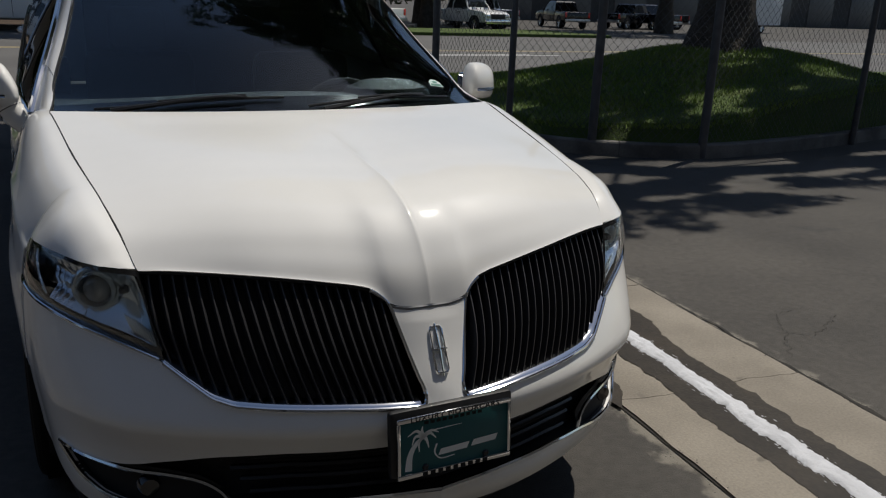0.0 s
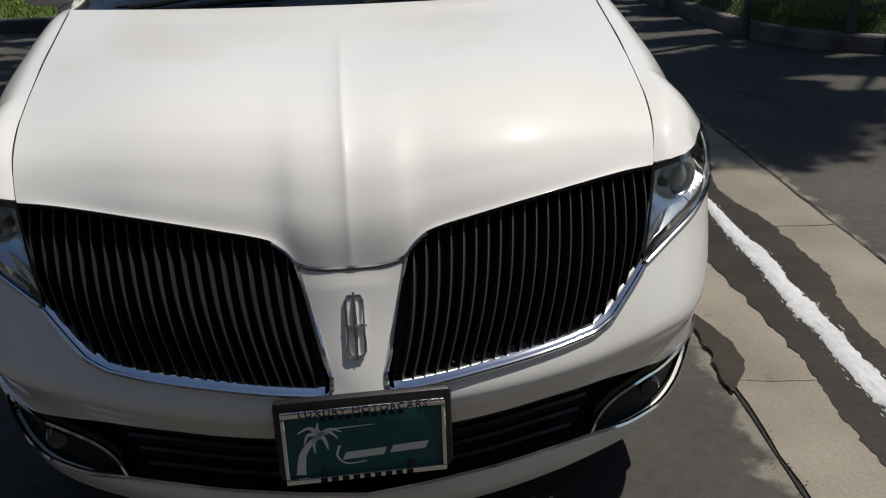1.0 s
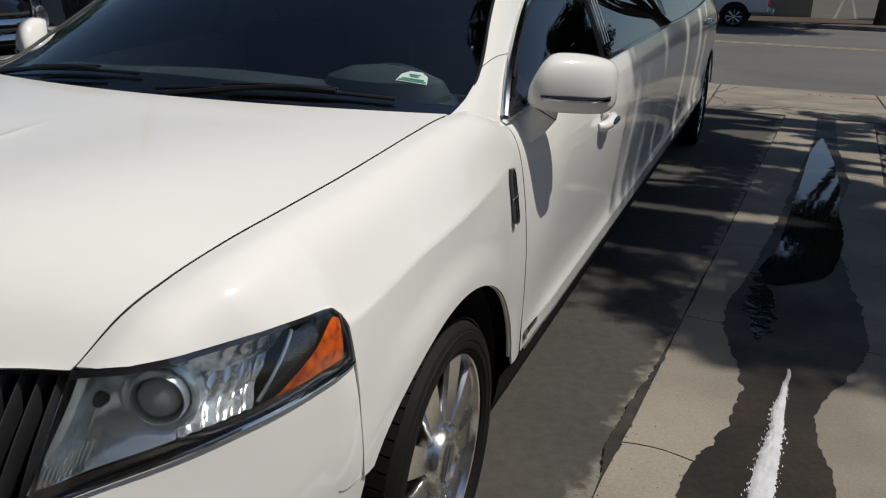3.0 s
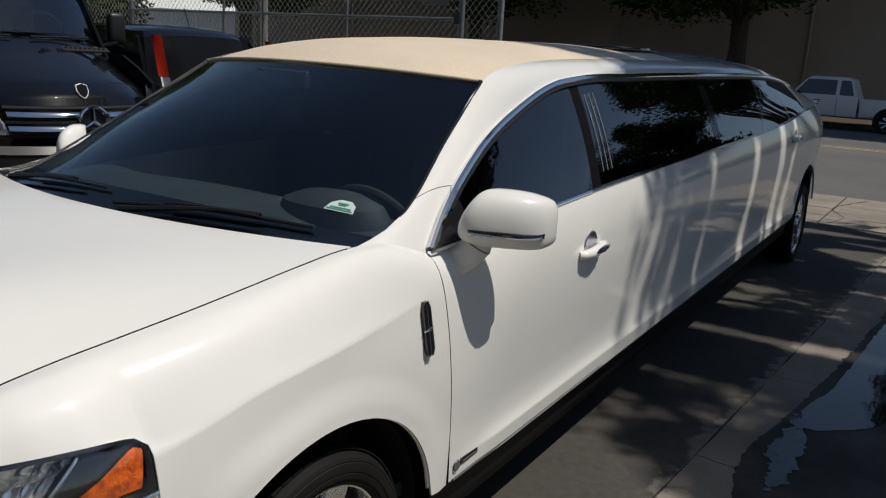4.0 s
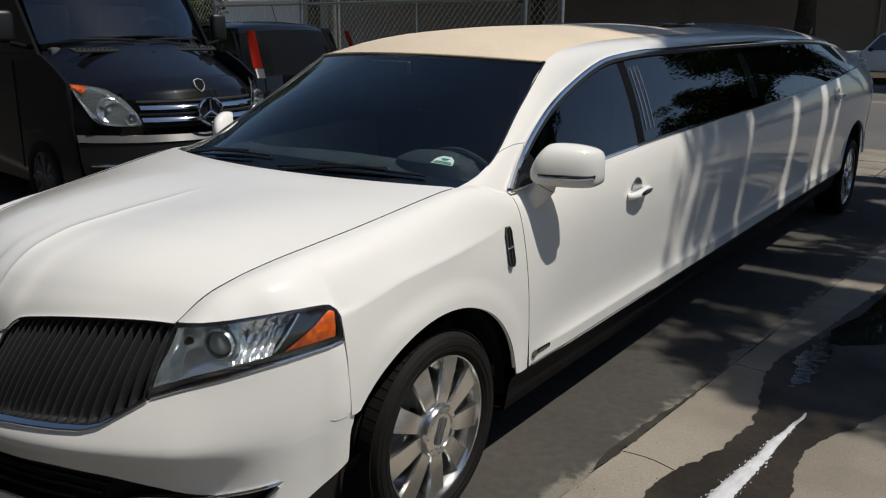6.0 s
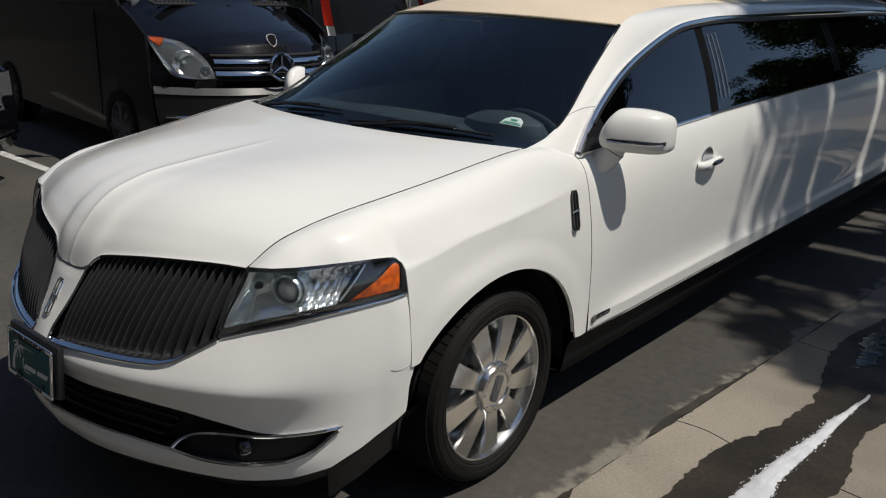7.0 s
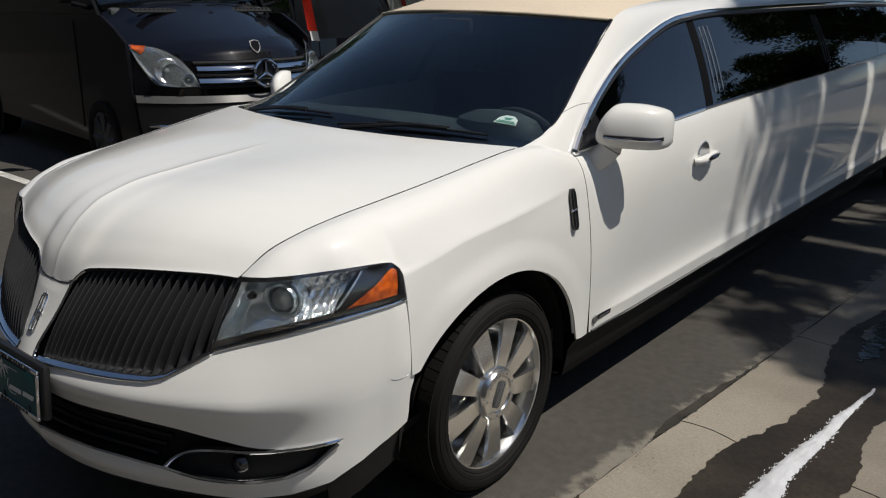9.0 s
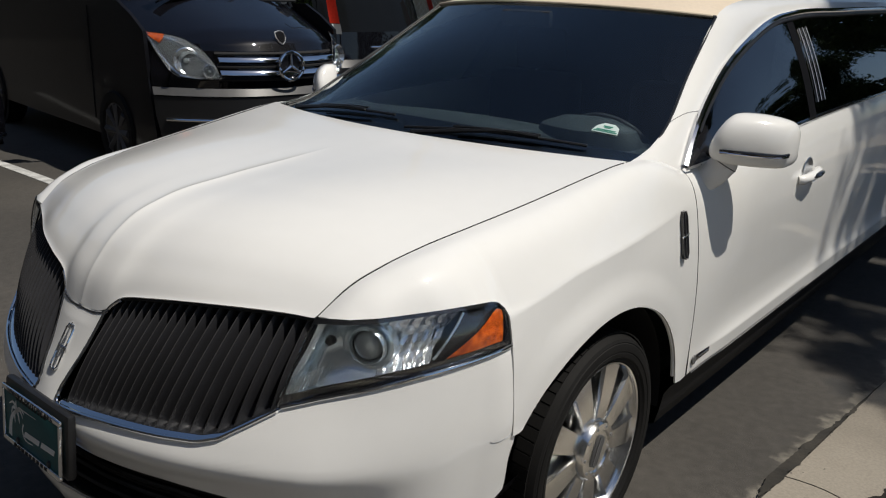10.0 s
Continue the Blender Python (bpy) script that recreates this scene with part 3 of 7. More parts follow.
bumper = thing("front_bumper", "", "")
bumper.parent = limo
for sd in (1, -1):
    m_, e_ = XS <= 0.8946, XS >= 0.8944
    v, f = bumper_shell(sd)
    mesh("bumper_skin", v, f, PAINT, bumper, True, 0.01)
    sheet("intake_backing", [[face(x, t + 0.01 + (b_ - t - 0.02) * k / 5, -0.05) for x, t, b_ in zip(XS[m_], zin[m_], zlo[m_])] for k in range(6)], GAP, bumper, sd, flip=True)
    sheet("intake_upper_wall", [[face(x, z, o) for x, z in zip(XS[m_], zin[m_])] for o in (0.0, -0.025, -0.052)], BLACKP, bumper, sd)
    sheet("intake_lower_wall", [[face(x, z, o) for x, z in zip(XS[m_], zlo[m_])] for o in (0.0, -0.025, -0.052)], BLACKP, bumper, sd, flip=True)
    for k in range(4):
        f = (k + 0.7) / 4.3
        xs = np.linspace(0.0, 0.55 - 0.02 * k, 30)
        tube("intake_bar", [face(x, np.interp(x, INX, INZ) * (1 - f) + np.interp(x, LOX, LOZ) * f, -0.028) for x in xs], 0.010, BLACKP, bumper, 6, sd, flat_y=0.7)
    sel = np.linspace(0.0, 0.888, 70)
    tube("lower_chrome_strip", [face(x, np.interp(x, XS, zlo) + 0.002, 0.003) for x in sel], 0.006, CHROME, bumper, 6, sd, "thin chrome strip")
    fog = [face(x, z, 0.002) for x, z in spline([(0.525, 0.385), (0.552, 0.416), (0.60, 0.440), (0.67, 0.449), (0.76, 0.447), (0.85, 0.453), (0.889, 0.458)], 40)]
    tube("fog_chrome_strip", fog, 0.006, CHROME, bumper, 6, sd, "thin chrome strip")
    sheet("fog_pocket", [[face(x, np.interp(x, XS, zlo) + (t - np.interp(x, XS, zlo)) * k / 4, -0.02) for x, t in
                          zip(np.linspace(0.555, 0.885, 24), np.interp(np.linspace(0.555, 0.885, 24), (0.555, 0.60, 0.67, 0.885), (0.416, 0.440, 0.449, 0.456)))]
                         for k in range(5)], GAP, bumper, sd)
    lathe("fog_lamp", [(0.0, -0.012), (0.022, -0.010), (0.028, 0.0), (0.03, 0.012)], GLOSSB, bumper, 20, "y", face(0.72, 0.404, -0.012) * np.array([sd, 1, 1]))
    # black lower valance behind the lip
    sheet("valance", [[face(x, z, o) for x, z in zip(XS, zbt - dz)] for dz, o in ((-0.004, -0.008), (0.05, -0.03), (0.10, -0.09))], BLACKP, bumper, sd, flip=True)
    fx = np.linspace(0.875, 0.938, 12)
    sheet("valance_flare", [[skin(x, float(np.interp(x, BTX, BTZ)) + 0.004 - dz, -0.006 - 0.1 * dz) for x in fx] for dz in (0.0, 0.04, 0.08, 0.13)], BLACKP, bumper, sd, solid=0.01, flip=True)


# centre bar between the grilles
INZ2, INXG, INYG = (0.634, 0.653, 0.702, 0.751, 0.802, 0.855, 0.862), (0.058, 0.050, 0.061, 0.074, 0.087, 0.102, 0.104), (-0.052, -0.047, -0.021, 0.012, 0.043, 0.070, 0.073)
rows = []
for z in np.linspace(0.625, 0.856, 22):
    e = smooth_at(INZ2, INXG, z)
    rows.append([(e * k, smooth_at(FZ, FY, z) + 0.45 * (e * k) ** 2 - 0.006 * (1 - k * k) * (1 if z < 0.83 else 0.4), z) for k in np.linspace(-1, 1, 17)])
sheet("nose_panel", rows, PAINT, bumper, solid=0.008)

# grilles: slats from the upper to the lower edge, chrome surround
GBX = (0.062, 0.10, 0.24, 0.41, 0.49, 0.535, 0.585, 0.637)
GBZ = (0.642, 0.642, 0.650, 0.657, 0.664, 0.680, 0.716, 0.752)


def grille_low(x):
    return face(x, float(np.interp(x, GBX, GBZ)), 0.0)


for sd in (1, -1):
    grille = thing("grille", "", "")
    grille.parent = limo
    tops = [on_curve(GRILLE_TOP, x) for x in np.linspace(0.106, 0.660, 19)]
    lows = [grille_low(x) for x in np.linspace(0.066, 0.632, 19)]
    back = []
    for k in range(8):
        f = k / 7
        back.append([(1 - f) * t + f * b + np.array([0, 0.055, 0]) for t, b in zip(tops, lows)])
    sheet("grille_backing", back, GRBACK, grille, sd)
    sheet("grille_upper_wall", [[t + np.array([0, d, -0.002]) for t in tops] for d in (0.002, 0.03, 0.06)], GAP, grille, sd, flip=True)
    for i in range(1, 22):
        u = (i - 0.35) / 21.3
        t = on_curve(GRILLE_TOP, 0.106 + 0.554 * u) + np.array([0, 0.012, -0.004])
        b = grille_low(0.066 + 0.566 * (u - 0.055 * math.sin(math.pi * u))) + np.array([0, 0.012, 0.003])
        line = [(1 - f) * t + f * b + np.array([0.010 * math.sin(math.pi * f), -0.020 * math.sin(math.pi * f), 0]) for f in np.linspace(0, 1, 12)]
        v = []
        for p in line:
            for dx, dy in ((-0.0014, 0), (0.0014, 0), (0.0050, 0.010), (0.0060, 0.040), (-0.0060, 0.040), (-0.0050, 0.010)):
                v.append(p + np.array([dx, dy + 0.25 * dx, 0]))
        f = grid_faces(12, 6, wrap=True)
        v = np.array(v) * np.array([sd, 1, 1])
        slat = mesh("slat", v, [q[::-1] for q in f] if sd < 0 else f, SLATM, grille, angle=30)
        # front faces take the lighter copy, a painted highlight along each slat
        slat.data.materials.append(SLATLIT)
        for q in slat.data.polygons:
            q.material_index = 1 if q.index % 6 == 0 else 0
    ring = [on_curve(GRILLE_TOP, x) + np.array([0, 0.0, -0.003]) for x in np.linspace(0.15, 0.103, 8)]
    ring += [np.array([smooth_at(INZ2, INXG, z) + 0.002, smooth_at(INZ2, INYG, z) - 0.001, z]) for z in np.linspace(0.85, 0.66, 20)]
    ring += [face(x, z, 0.002) for x, z in spline([(0.052, 0.650), (0.058, 0.640), (0.072, 0.636)], 6)]
    ring += [face(x, float(np.interp(x, TOPX, TOPZ)) + 0.003, 0.003) for x in np.linspace(0.08, 0.637, 70)]
    tube("grille_surround", spline(ring[::2], 120), 0.0055, CHROME, grille, 8, sd, "chrome surround")
    lip = []
    for o, dz in ((0.0, 0.0), (-0.004, 0.006), (-0.018, 0.009), (-0.034, 0.010)):
        lip.append([face(x, float(np.interp(x, TOPX, TOPZ)) + 0.004 + dz, o) for x in np.linspace(0.066, 0.637, 60)])
    sheet("grille_lower_lip", lip, CHROME, grille, sd, label="bright chrome lower lip", flip=False)

# emblem on the nose: a narrow upright frame with a cross bar
badge = thing("nose_emblem", "", "")
badge.parent = limo


def emblem(parent, centre, half_w, half_h, depth, up, across, out):
    c, up, across, out = (np.array(v, float) for v in (centre, up, across, out))
    ring = [c + across * half_w * sx * (0.72 if abs(sz) == 1 else 1) + up * half_h * sz + out * depth for sx, sz in
            ((-1, -1), (-1, -0.85), (-1, 0), (-1, 0.85), (-1, 1), (1, 1), (1, 0.85), (1, 0), (1, -0.85), (1, -1), (-1, -1))]
    tube("emblem_frame", ring, 0.0030, CHROME, parent, 6)
    tube("emblem_upright", [c - up * half_h * 1.12 + out * depth, c + out * depth * 1.7, c + up * half_h * 1.12 + out * depth], [0.0024, 0.0046, 0.0024], CHROME, parent, 6)
    tube("emblem_crossbar", [c - across * half_w * 1.25 + out * depth, c + out * depth * 1.7, c + across * half_w * 1.35 + out * depth], [0.0022, 0.0046, 0.0022], CHROME, parent, 6)


emblem(badge, (0, 0.0015, 0.752), 0.0165, 0.058, 0.004, (0, 0.53, 0.85), (1, 0, 0), (0, -0.85, 0.53))

# number plate carrier with dealer plate
plate = thing("front_plate", "", "")
plate.parent = limo
tilt = Matrix.Translation((0.004, -0.100, 0.560)) @ Matrix.Scale(0.98, 4) @ Euler((radians(90 - 6), 0, radians(1.0))).to_matrix().to_4x4()


def on_plate(ob):
    ob.matrix_local = tilt
    return ob


on_plate(block("plate_carrier", (0.345, 0.178, 0.026), (0, 0.006, -0.016), BLACKP, plate, 0.012, "black plastic plate carrier"))
on_plate(block("plate_panel", (0.302, 0.150, 0.004), (0, 0, 0.002), TEAL, plate, 0.0015, "teal painted plate with white drawing"))
for at, size in (((0, 0.0735, 0.006), (0.316, 0.013, 0.010)), ((0, -0.0735, 0.006), (0.316, 0.013, 0.010)),
                 ((-0.1535, 0, 0.006), (0.009, 0.135, 0.010)), ((0.1535, 0, 0.006), (0.009, 0.135, 0.010))):
    on_plate(block("plate_frame", size, at, CHROME, plate, 0.003, "chrome plate frame"))
for x in (-0.082, 0.088):
    on_plate(lathe("plate_screw", [(0.0, 0.0085), (0.006, 0.0085), (0.0085, 0.006), (0.009, 0.004)], BLACKP, plate, 14, "z", (x, -0.060, 0)))
# upper band of writing: readable words, then bars
txt = bpy.data.curves.new("plate_lettering", "FONT")
txt.body, txt.size, txt.align_x, txt.align_y, txt.extrude = "LUXURY MOTORCARS", 0.0215, "CENTER", "CENTER", 0.0006
txt.space_character = 1.18
txt_ob = new("plate_lettering", txt)
bpy.context.view_layer.update()
txt_me = bpy.data.meshes.new_from_object(txt_ob)
bpy.data.objects.remove(txt_ob)
txt_me.materials.clear()
txt_me.materials.append(GAP)
words = new("plate_lettering", txt_me)
words.parent = plate
words.matrix_local = tilt @ Matrix.Translation((0, 0.0732, 0.0118))
for i in range(10):
    on_plate(block("print_bar", (0.011, 0.008, 0.001), (-0.078 + 0.0165 * i, 0.0575, 0.0045), GAP, plate))
for i in range(9):
    on_plate(block("print_bar", (0.013, 0.009, 0.001), (-0.085 + 0.021 * i, -0.0735, 0.0115), GAP, plate))


def on_plate_strip(name, pts, w0, w1, z=0.0045):
    p = spline(pts, 18)
    t = np.gradient(p, axis=0)
    t /= np.linalg.norm(t, axis=1)[:, None]
    nrm = np.stack([-t[:, 1], t[:, 0]], 1)
    w = np.linspace(w0, w1, 18)[:, None]
    a, b = p + nrm * w / 2, p - nrm * w / 2
    v = [(*q, z) for q in a] + [(*q, z) for q in b]
    f = [(i + 18, i + 19, i + 1, i) for i in range(17)]
    ob = mesh(name, v, f, WHITEP, plate, smooth=False, solid=0.0008)
    return on_plate(ob)


on_plate_strip("palm_trunk", [(-0.128, -0.062), (-0.122, -0.020), (-0.106, 0.006), (-0.085, 0.022)], 0.019, 0.008)
for ex, ey, bx, by in ((-0.128, 0.030, -0.105, 0.040), (-0.117, 0.005, -0.108, 0.025), (-0.098, -0.016, -0.098, 0.010), (-0.072, -0.010, -0.078, 0.012),
                       (-0.052, 0.012, -0.068, 0.028), (-0.045, 0.026, -0.065, 0.034), (-0.088, 0.050, -0.090, 0.038)):
    on_plate_strip("palm_frond", [(-0.086, 0.024), (bx, by), (ex, ey)], 0.011, 0.002)
on_plate_strip("palm_streak", [(-0.058, 0.034), (-0.02, 0.035), (0.02, 0.036)], 0.003, 0.001)
# plain slanted white bars in place of the trade name
for x0, x1, y0 in ((-0.046, 0.034, -0.036), (0.046, 0.116, -0.031)):
    on_plate(prism("script_bar", [(x0, y0), (x1, y0 + 0.003), (x1 + 0.007, y0 + 0.019), (x0 + 0.007, y0 + 0.016)], 0.0008, WHITEP, plate, (0, 0, 0.0045), (1, 0, 0), (0, 1, 0)))
on_plate_strip("script_flourish", [(-0.050, -0.004), (-0.056, -0.026), (-0.040, -0.045), (0.0, -0.044)], 0.005, 0.002)

# ---- fender panels ----
for sd in (1, -1):
    v, faces = fender_mesh(sd)
    fender = mesh("fender", v, faces, PAINT, limo, True, 0.006)
    lip_ = []
    for y in np.linspace(0.70, 1.553, 44):
        c = section(min(y, 1.6))
        z_ = arch(y, 1.083, 0.39)
        lip_.append((float(np.interp(-z_, -c[:, 1], c[:, 0])) - 0.005, y, z_ + 0.003))
    tube("arch_lip", lip_, 0.006, PAINT, limo, 6, sd)
    tube("hood_seam", [seam(y) + np.array([0.001, 0, 0.0]) for y in np.linspace(0.27, 1.32, 50)], 0.0020, GAP, limo, 6, sd)
    tube("bumper_seam", [skin(0.938, z, 0.0005) for z in np.linspace(0.815, 0.66, 18)], 0.0016, PAINT, limo, 5, sd)
    tube("bumper_seam", [skin(x, z, 0.0006) for x, z in spline([(0.938, 0.604), (0.934, 0.597), (0.930, 0.594), (0.9265, 0.598), (0.925, 0.606)], 14)], 0.0006, SATIN, limo, 5, sd)
    sheet("wheel_well", [[(x_, 1.083 + r_ * math.cos(w), 0.345 + r_ * math.sin(w)) for w in np.linspace(-0.10, math.pi + 0.10, 30)] for x_, r_ in ((0.62, 0.05), (0.62, 0.455), (0.80, 0.465), (0.908, 0.462))], GAP, limo, sd)

# ---- headlamps ----
HT = spline([(a, b, c) for (a, b), c in zip(HLX, HLZ)], 40)
HB = spline([skin(x, float(np.interp(x, TOPX, TOPZ)) + 0.010, 0.001) for x in (0.628, 0.70, 0.76, 0.82, 0.87, 0.905, 0.921, 0.930, 0.9375)], 40)


def lamp_point(u, v, inset=0.0):
    """u along the lamp from the grille outwards, v down from the upper edge."""
    k = u * 39
    i = int(min(k, 38))
    a, b = HT[i] + (HT[i + 1] - HT[i]) * (k - i), HB[i] + (HB[i + 1] - HB[i]) * (k - i)
    p = a + (b - a) * v
    t = HT[i + 1] - HT[i] + HB[i + 1] - HB[i]
    nrm = np.cross(t, b - a)
    nrm /= np.linalg.norm(nrm)
    if nrm[1] > 0 and u < 0.7:
        nrm = -nrm
    if nrm[0] < 0:
        nrm = -nrm
    return p + nrm * (0.015 * math.sin(math.pi * v) ** 0.8 * min(1, 4 * u + 0.3, 4 * (1 - u) + 0.2) - inset * min(1, 9 * u + 0.15, 9 * (1 - u) + 0.15))


for sd in (1, -1):
    lamp = thing("headlamp", "", "")
    lamp.parent = limo
    uu, vv = np.linspace(0, 1, 36), np.linspace(0, 1, 16)
    cover = sheet("lens_cover", [[lamp_point(u, v) for u in uu] for v in vv], CLEAR, lamp, sd, solid=0.003, label="clear curved lens", flip=True)
    cover.visible_shadow = False
    sheet("housing", [[lamp_point(u, v, 0.080) for u in uu] for v in vv], BLACKP, lamp, sd, flip=True)
    # smooth bowl round the projector, fluted cluster beside it
    bowl_ = [[lamp_point(u - 0.05 * (v - 0.4), v, 0.016 + 0.055 * math.sin(math.pi * np.clip((v - 0.05) / 0.82, 0, 1)) ** 0.7 * math.sin(math.pi * np.clip((u + 0.06) / 0.56, 0, 1)) ** 0.6) for u in np.linspace(0.015, 0.40, 34)] for v in np.linspace(0.060, 0.885, 24)]
    sheet("reflector", bowl_, BOWL, lamp, sd, label="smooth bright reflector bowl", flip=True)
    flute = [[lamp_point(u - 0.17 * (v - 0.45) * (u - 0.38) / 0.28, v, 0.014 + 0.040 * math.sin(math.pi * np.clip((v - 0.08) / 0.78, 0, 1)) ** 0.7 + 0.005 * abs(math.sin(62 * u)) + 0.004 * math.sin(21 * v)) for u in np.linspace(0.38, 0.665, 64)] for v in np.linspace(0.060, 0.875, 24)]
    sheet("fluted_reflector", flute, REFL, lamp, sd, label="fluted bright reflector", flip=True, angle=25)
    c = lamp_point(0.315, 0.45, 0.048)
    axis = np.array([0.42, -0.90, 0.05])
    axis /= np.linalg.norm(axis)
    rot = Vector(axis * np.array([sd, 1, 1])).to_track_quat("Z", "Y").to_matrix().to_4x4()
    for nm, prof, m_ in (("projector_bezel", [(0.034, -0.02), (0.036, 0.010), (0.040, 0.017), (0.045, 0.011), (0.048, -0.02)], BOWL),
                         ("projector_lens", [(0.034, 0.0), (0.032, 0.007), (0.026, 0.013), (0.017, 0.017), (0.007, 0.019), (0.0, 0.0195)], LENSG),
                         ("projector_shroud", [(0.048, 0.002), (0.055, 0.006), (0.060, 0.002), (0.061, -0.03)], BOWL)):
        o = lathe(nm, prof, m_, lamp, 32, "z")
        o.matrix_local = Matrix.Translation(c * np.array([sd, 1, 1])) @ rot
    o = lathe("lamp_screw", [(0.0, 0.006), (0.009, 0.005), (0.012, -0.01)], GLOSSB, lamp, 14, "z")
    o.matrix_local = Matrix.Translation(lamp_point(0.12, 0.30, 0.030) * np.array([sd, 1, 1])) @ rot
    for k in range(9):
        tube("lens_rib", [lamp_point(0.018 + 0.014 * k + 0.05 * (0.8 - v), v, 0.020) for v in np.linspace(0.70 - 0.012 * k, 0.86, 6)], 0.0026, BOWL, lamp, 6, sd)
    tube("cluster_rim", [lamp_point(0.665 - 0.17 * (v - 0.45), v, 0.012) for v in np.linspace(0.12, 0.82, 14)], 0.0032, BOWL, lamp, 6, sd)
    sheet("amber_marker", [[lamp_point(u0 + (0.962 - 0.02 * v - u0) * k, v, 0.007) for k in np.linspace(0, 1, 10)] for v, u0 in zip(np.linspace(0.16, 0.86, 12), np.linspace(0.92, 0.655, 12))], AMBER, lamp, sd, label="amber side marker", flip=True)
    sheet("lamp_divider", [[lamp_point(u0 + (0.985 - u0) * k, v, 0.016) for k in np.linspace(0, 1, 8)] for v, u0 in zip(np.linspace(0.03, 0.97, 12), np.linspace(0.735, 0.575, 12))], GLOSSB, lamp, sd, flip=True)
    sheet("black_rim", [[lamp_point(u, v, 0.004) for u in np.linspace(0, 1, 36)] for v in (0.872, 0.94, 0.998)], GLOSSB, lamp, sd, flip=True)
    sheet("black_rim", [[lamp_point(u, v, 0.004) for u in np.linspace(0, 1, 36)] for v in (0.002, 0.035, 0.068)], GLOSSB, lamp, sd, flip=True)
    sheet("black_rim", [[lamp_point(u, v, 0.004) for u in (0.962, 0.982, 0.999)] for v in np.linspace(0, 1, 12)], GLOSSB, lamp, sd, flip=True)
    sheet("black_rim", [[lamp_point(u, v, 0.004) for u in (0.001, 0.007, 0.014)] for v in np.linspace(0, 1, 12)], GLOSSB, lamp, sd, flip=True)
    tube("chrome_underline", [skin(x, float(np.interp(x, TOPX, TOPZ)) + 0.004, 0.003) for x in np.linspace(0.637, 0.9372, 44)], 0.0045, CHROME, lamp, 8, sd, "chrome strip below the lamp")
    sheet("lamp_base_filler", [[HB[i] for i in range(40)], [skin(x, float(np.interp(x, TOPX, TOPZ)), -0.001) for x in np.linspace(0.637, 0.9375, 40)]], GLOSSB, lamp, sd, flip=True)

# ---- flanks, doors, sills ----
BELT_Y = (1.60, 1.90, 2.55, 4.0, 5.58, 6.47, 7.20, 8.20)
BELT_X = (0.876, 0.912, 0.922, 0.927, 0.927, 0.920, 0.900, 0.84)
BELT_Z = (1.100, 1.126, 1.152, 1.176, 1.194, 1.222, 1.262, 1.29)
RAIL_Y = (1.60, 1.686, 1.965, 2.354, 2.668, 2.90, 3.6, 5.0, 6.2, 6.9, 7.40, 8.20)
RAIL_X = (0.876, 0.852, 0.790, 0.735, 0.712, 0.705, 0.700, 0.700, 0.695, 0.685, 0.68, 0.67)
RAIL_Z = (1.101, 1.172, 1.328, 1.460, 1.533, 1.552, 1.560, 1.558, 1.545, 1.518, 1.475, 1.385)


def belt(y):
    return np.array([smooth_at(BELT_Y, BELT_X, y), y, smooth_at(BELT_Y, BELT_Z, y)])


def rail(y):
    return np.array([smooth_at(RAIL_Y, RAIL_X, y), y, smooth_at(RAIL_Y, RAIL_Z, y)])


# heights above the sill as a share of the flank, and half widths; a pressed crease runs above the lower strip
CREASE = 0.082
FLZ = (CREASE, 0.115, 0.18, 0.32, 0.52, 0.70, 0.82, 0.90, 0.96, 1.0)
FLX = (0.9620, 0.9545, 0.9510, 0.9580, 0.970, 0.974, 0.968, 0.957, 0.943, 0.930)


REAR_SECTION = section(1.60)


def flank(y, f):
    """The flank at y; f: 0 at the sill to 1 at the belt line."""
    b = belt(y)
    z0 = 0.39
    if 7.075 < y < 8.02:
        z0 = max(0.39, arch(y, 7.55, 0.39))
    z = z0 + (b[2] - 0.004 - z0) * f
    fx = (z - 0.39) / (b[2] - 0.39)
    x = smooth_at(FLZ, FLX, fx) if fx > CREASE else 0.9575 + 0.0045 * fx / CREASE
    x = x + (b[0] + 0.006 - 0.930) * max(0, (fx - 0.72) / 0.28) ** 1.3
    x -= 0.10 * max(0.0, (y - 7.5) / 1.1) ** 2
    if y < 2.0:
        k = np.clip((2.0 - y) / 0.40, 0, 1)
        k = k * k * (3 - 2 * k)
        x = x * (1 - k) + float(np.interp(-z, -REAR_SECTION[:, 1], REAR_SECTION[:, 0])) * k
    return np.array([x, y, z])


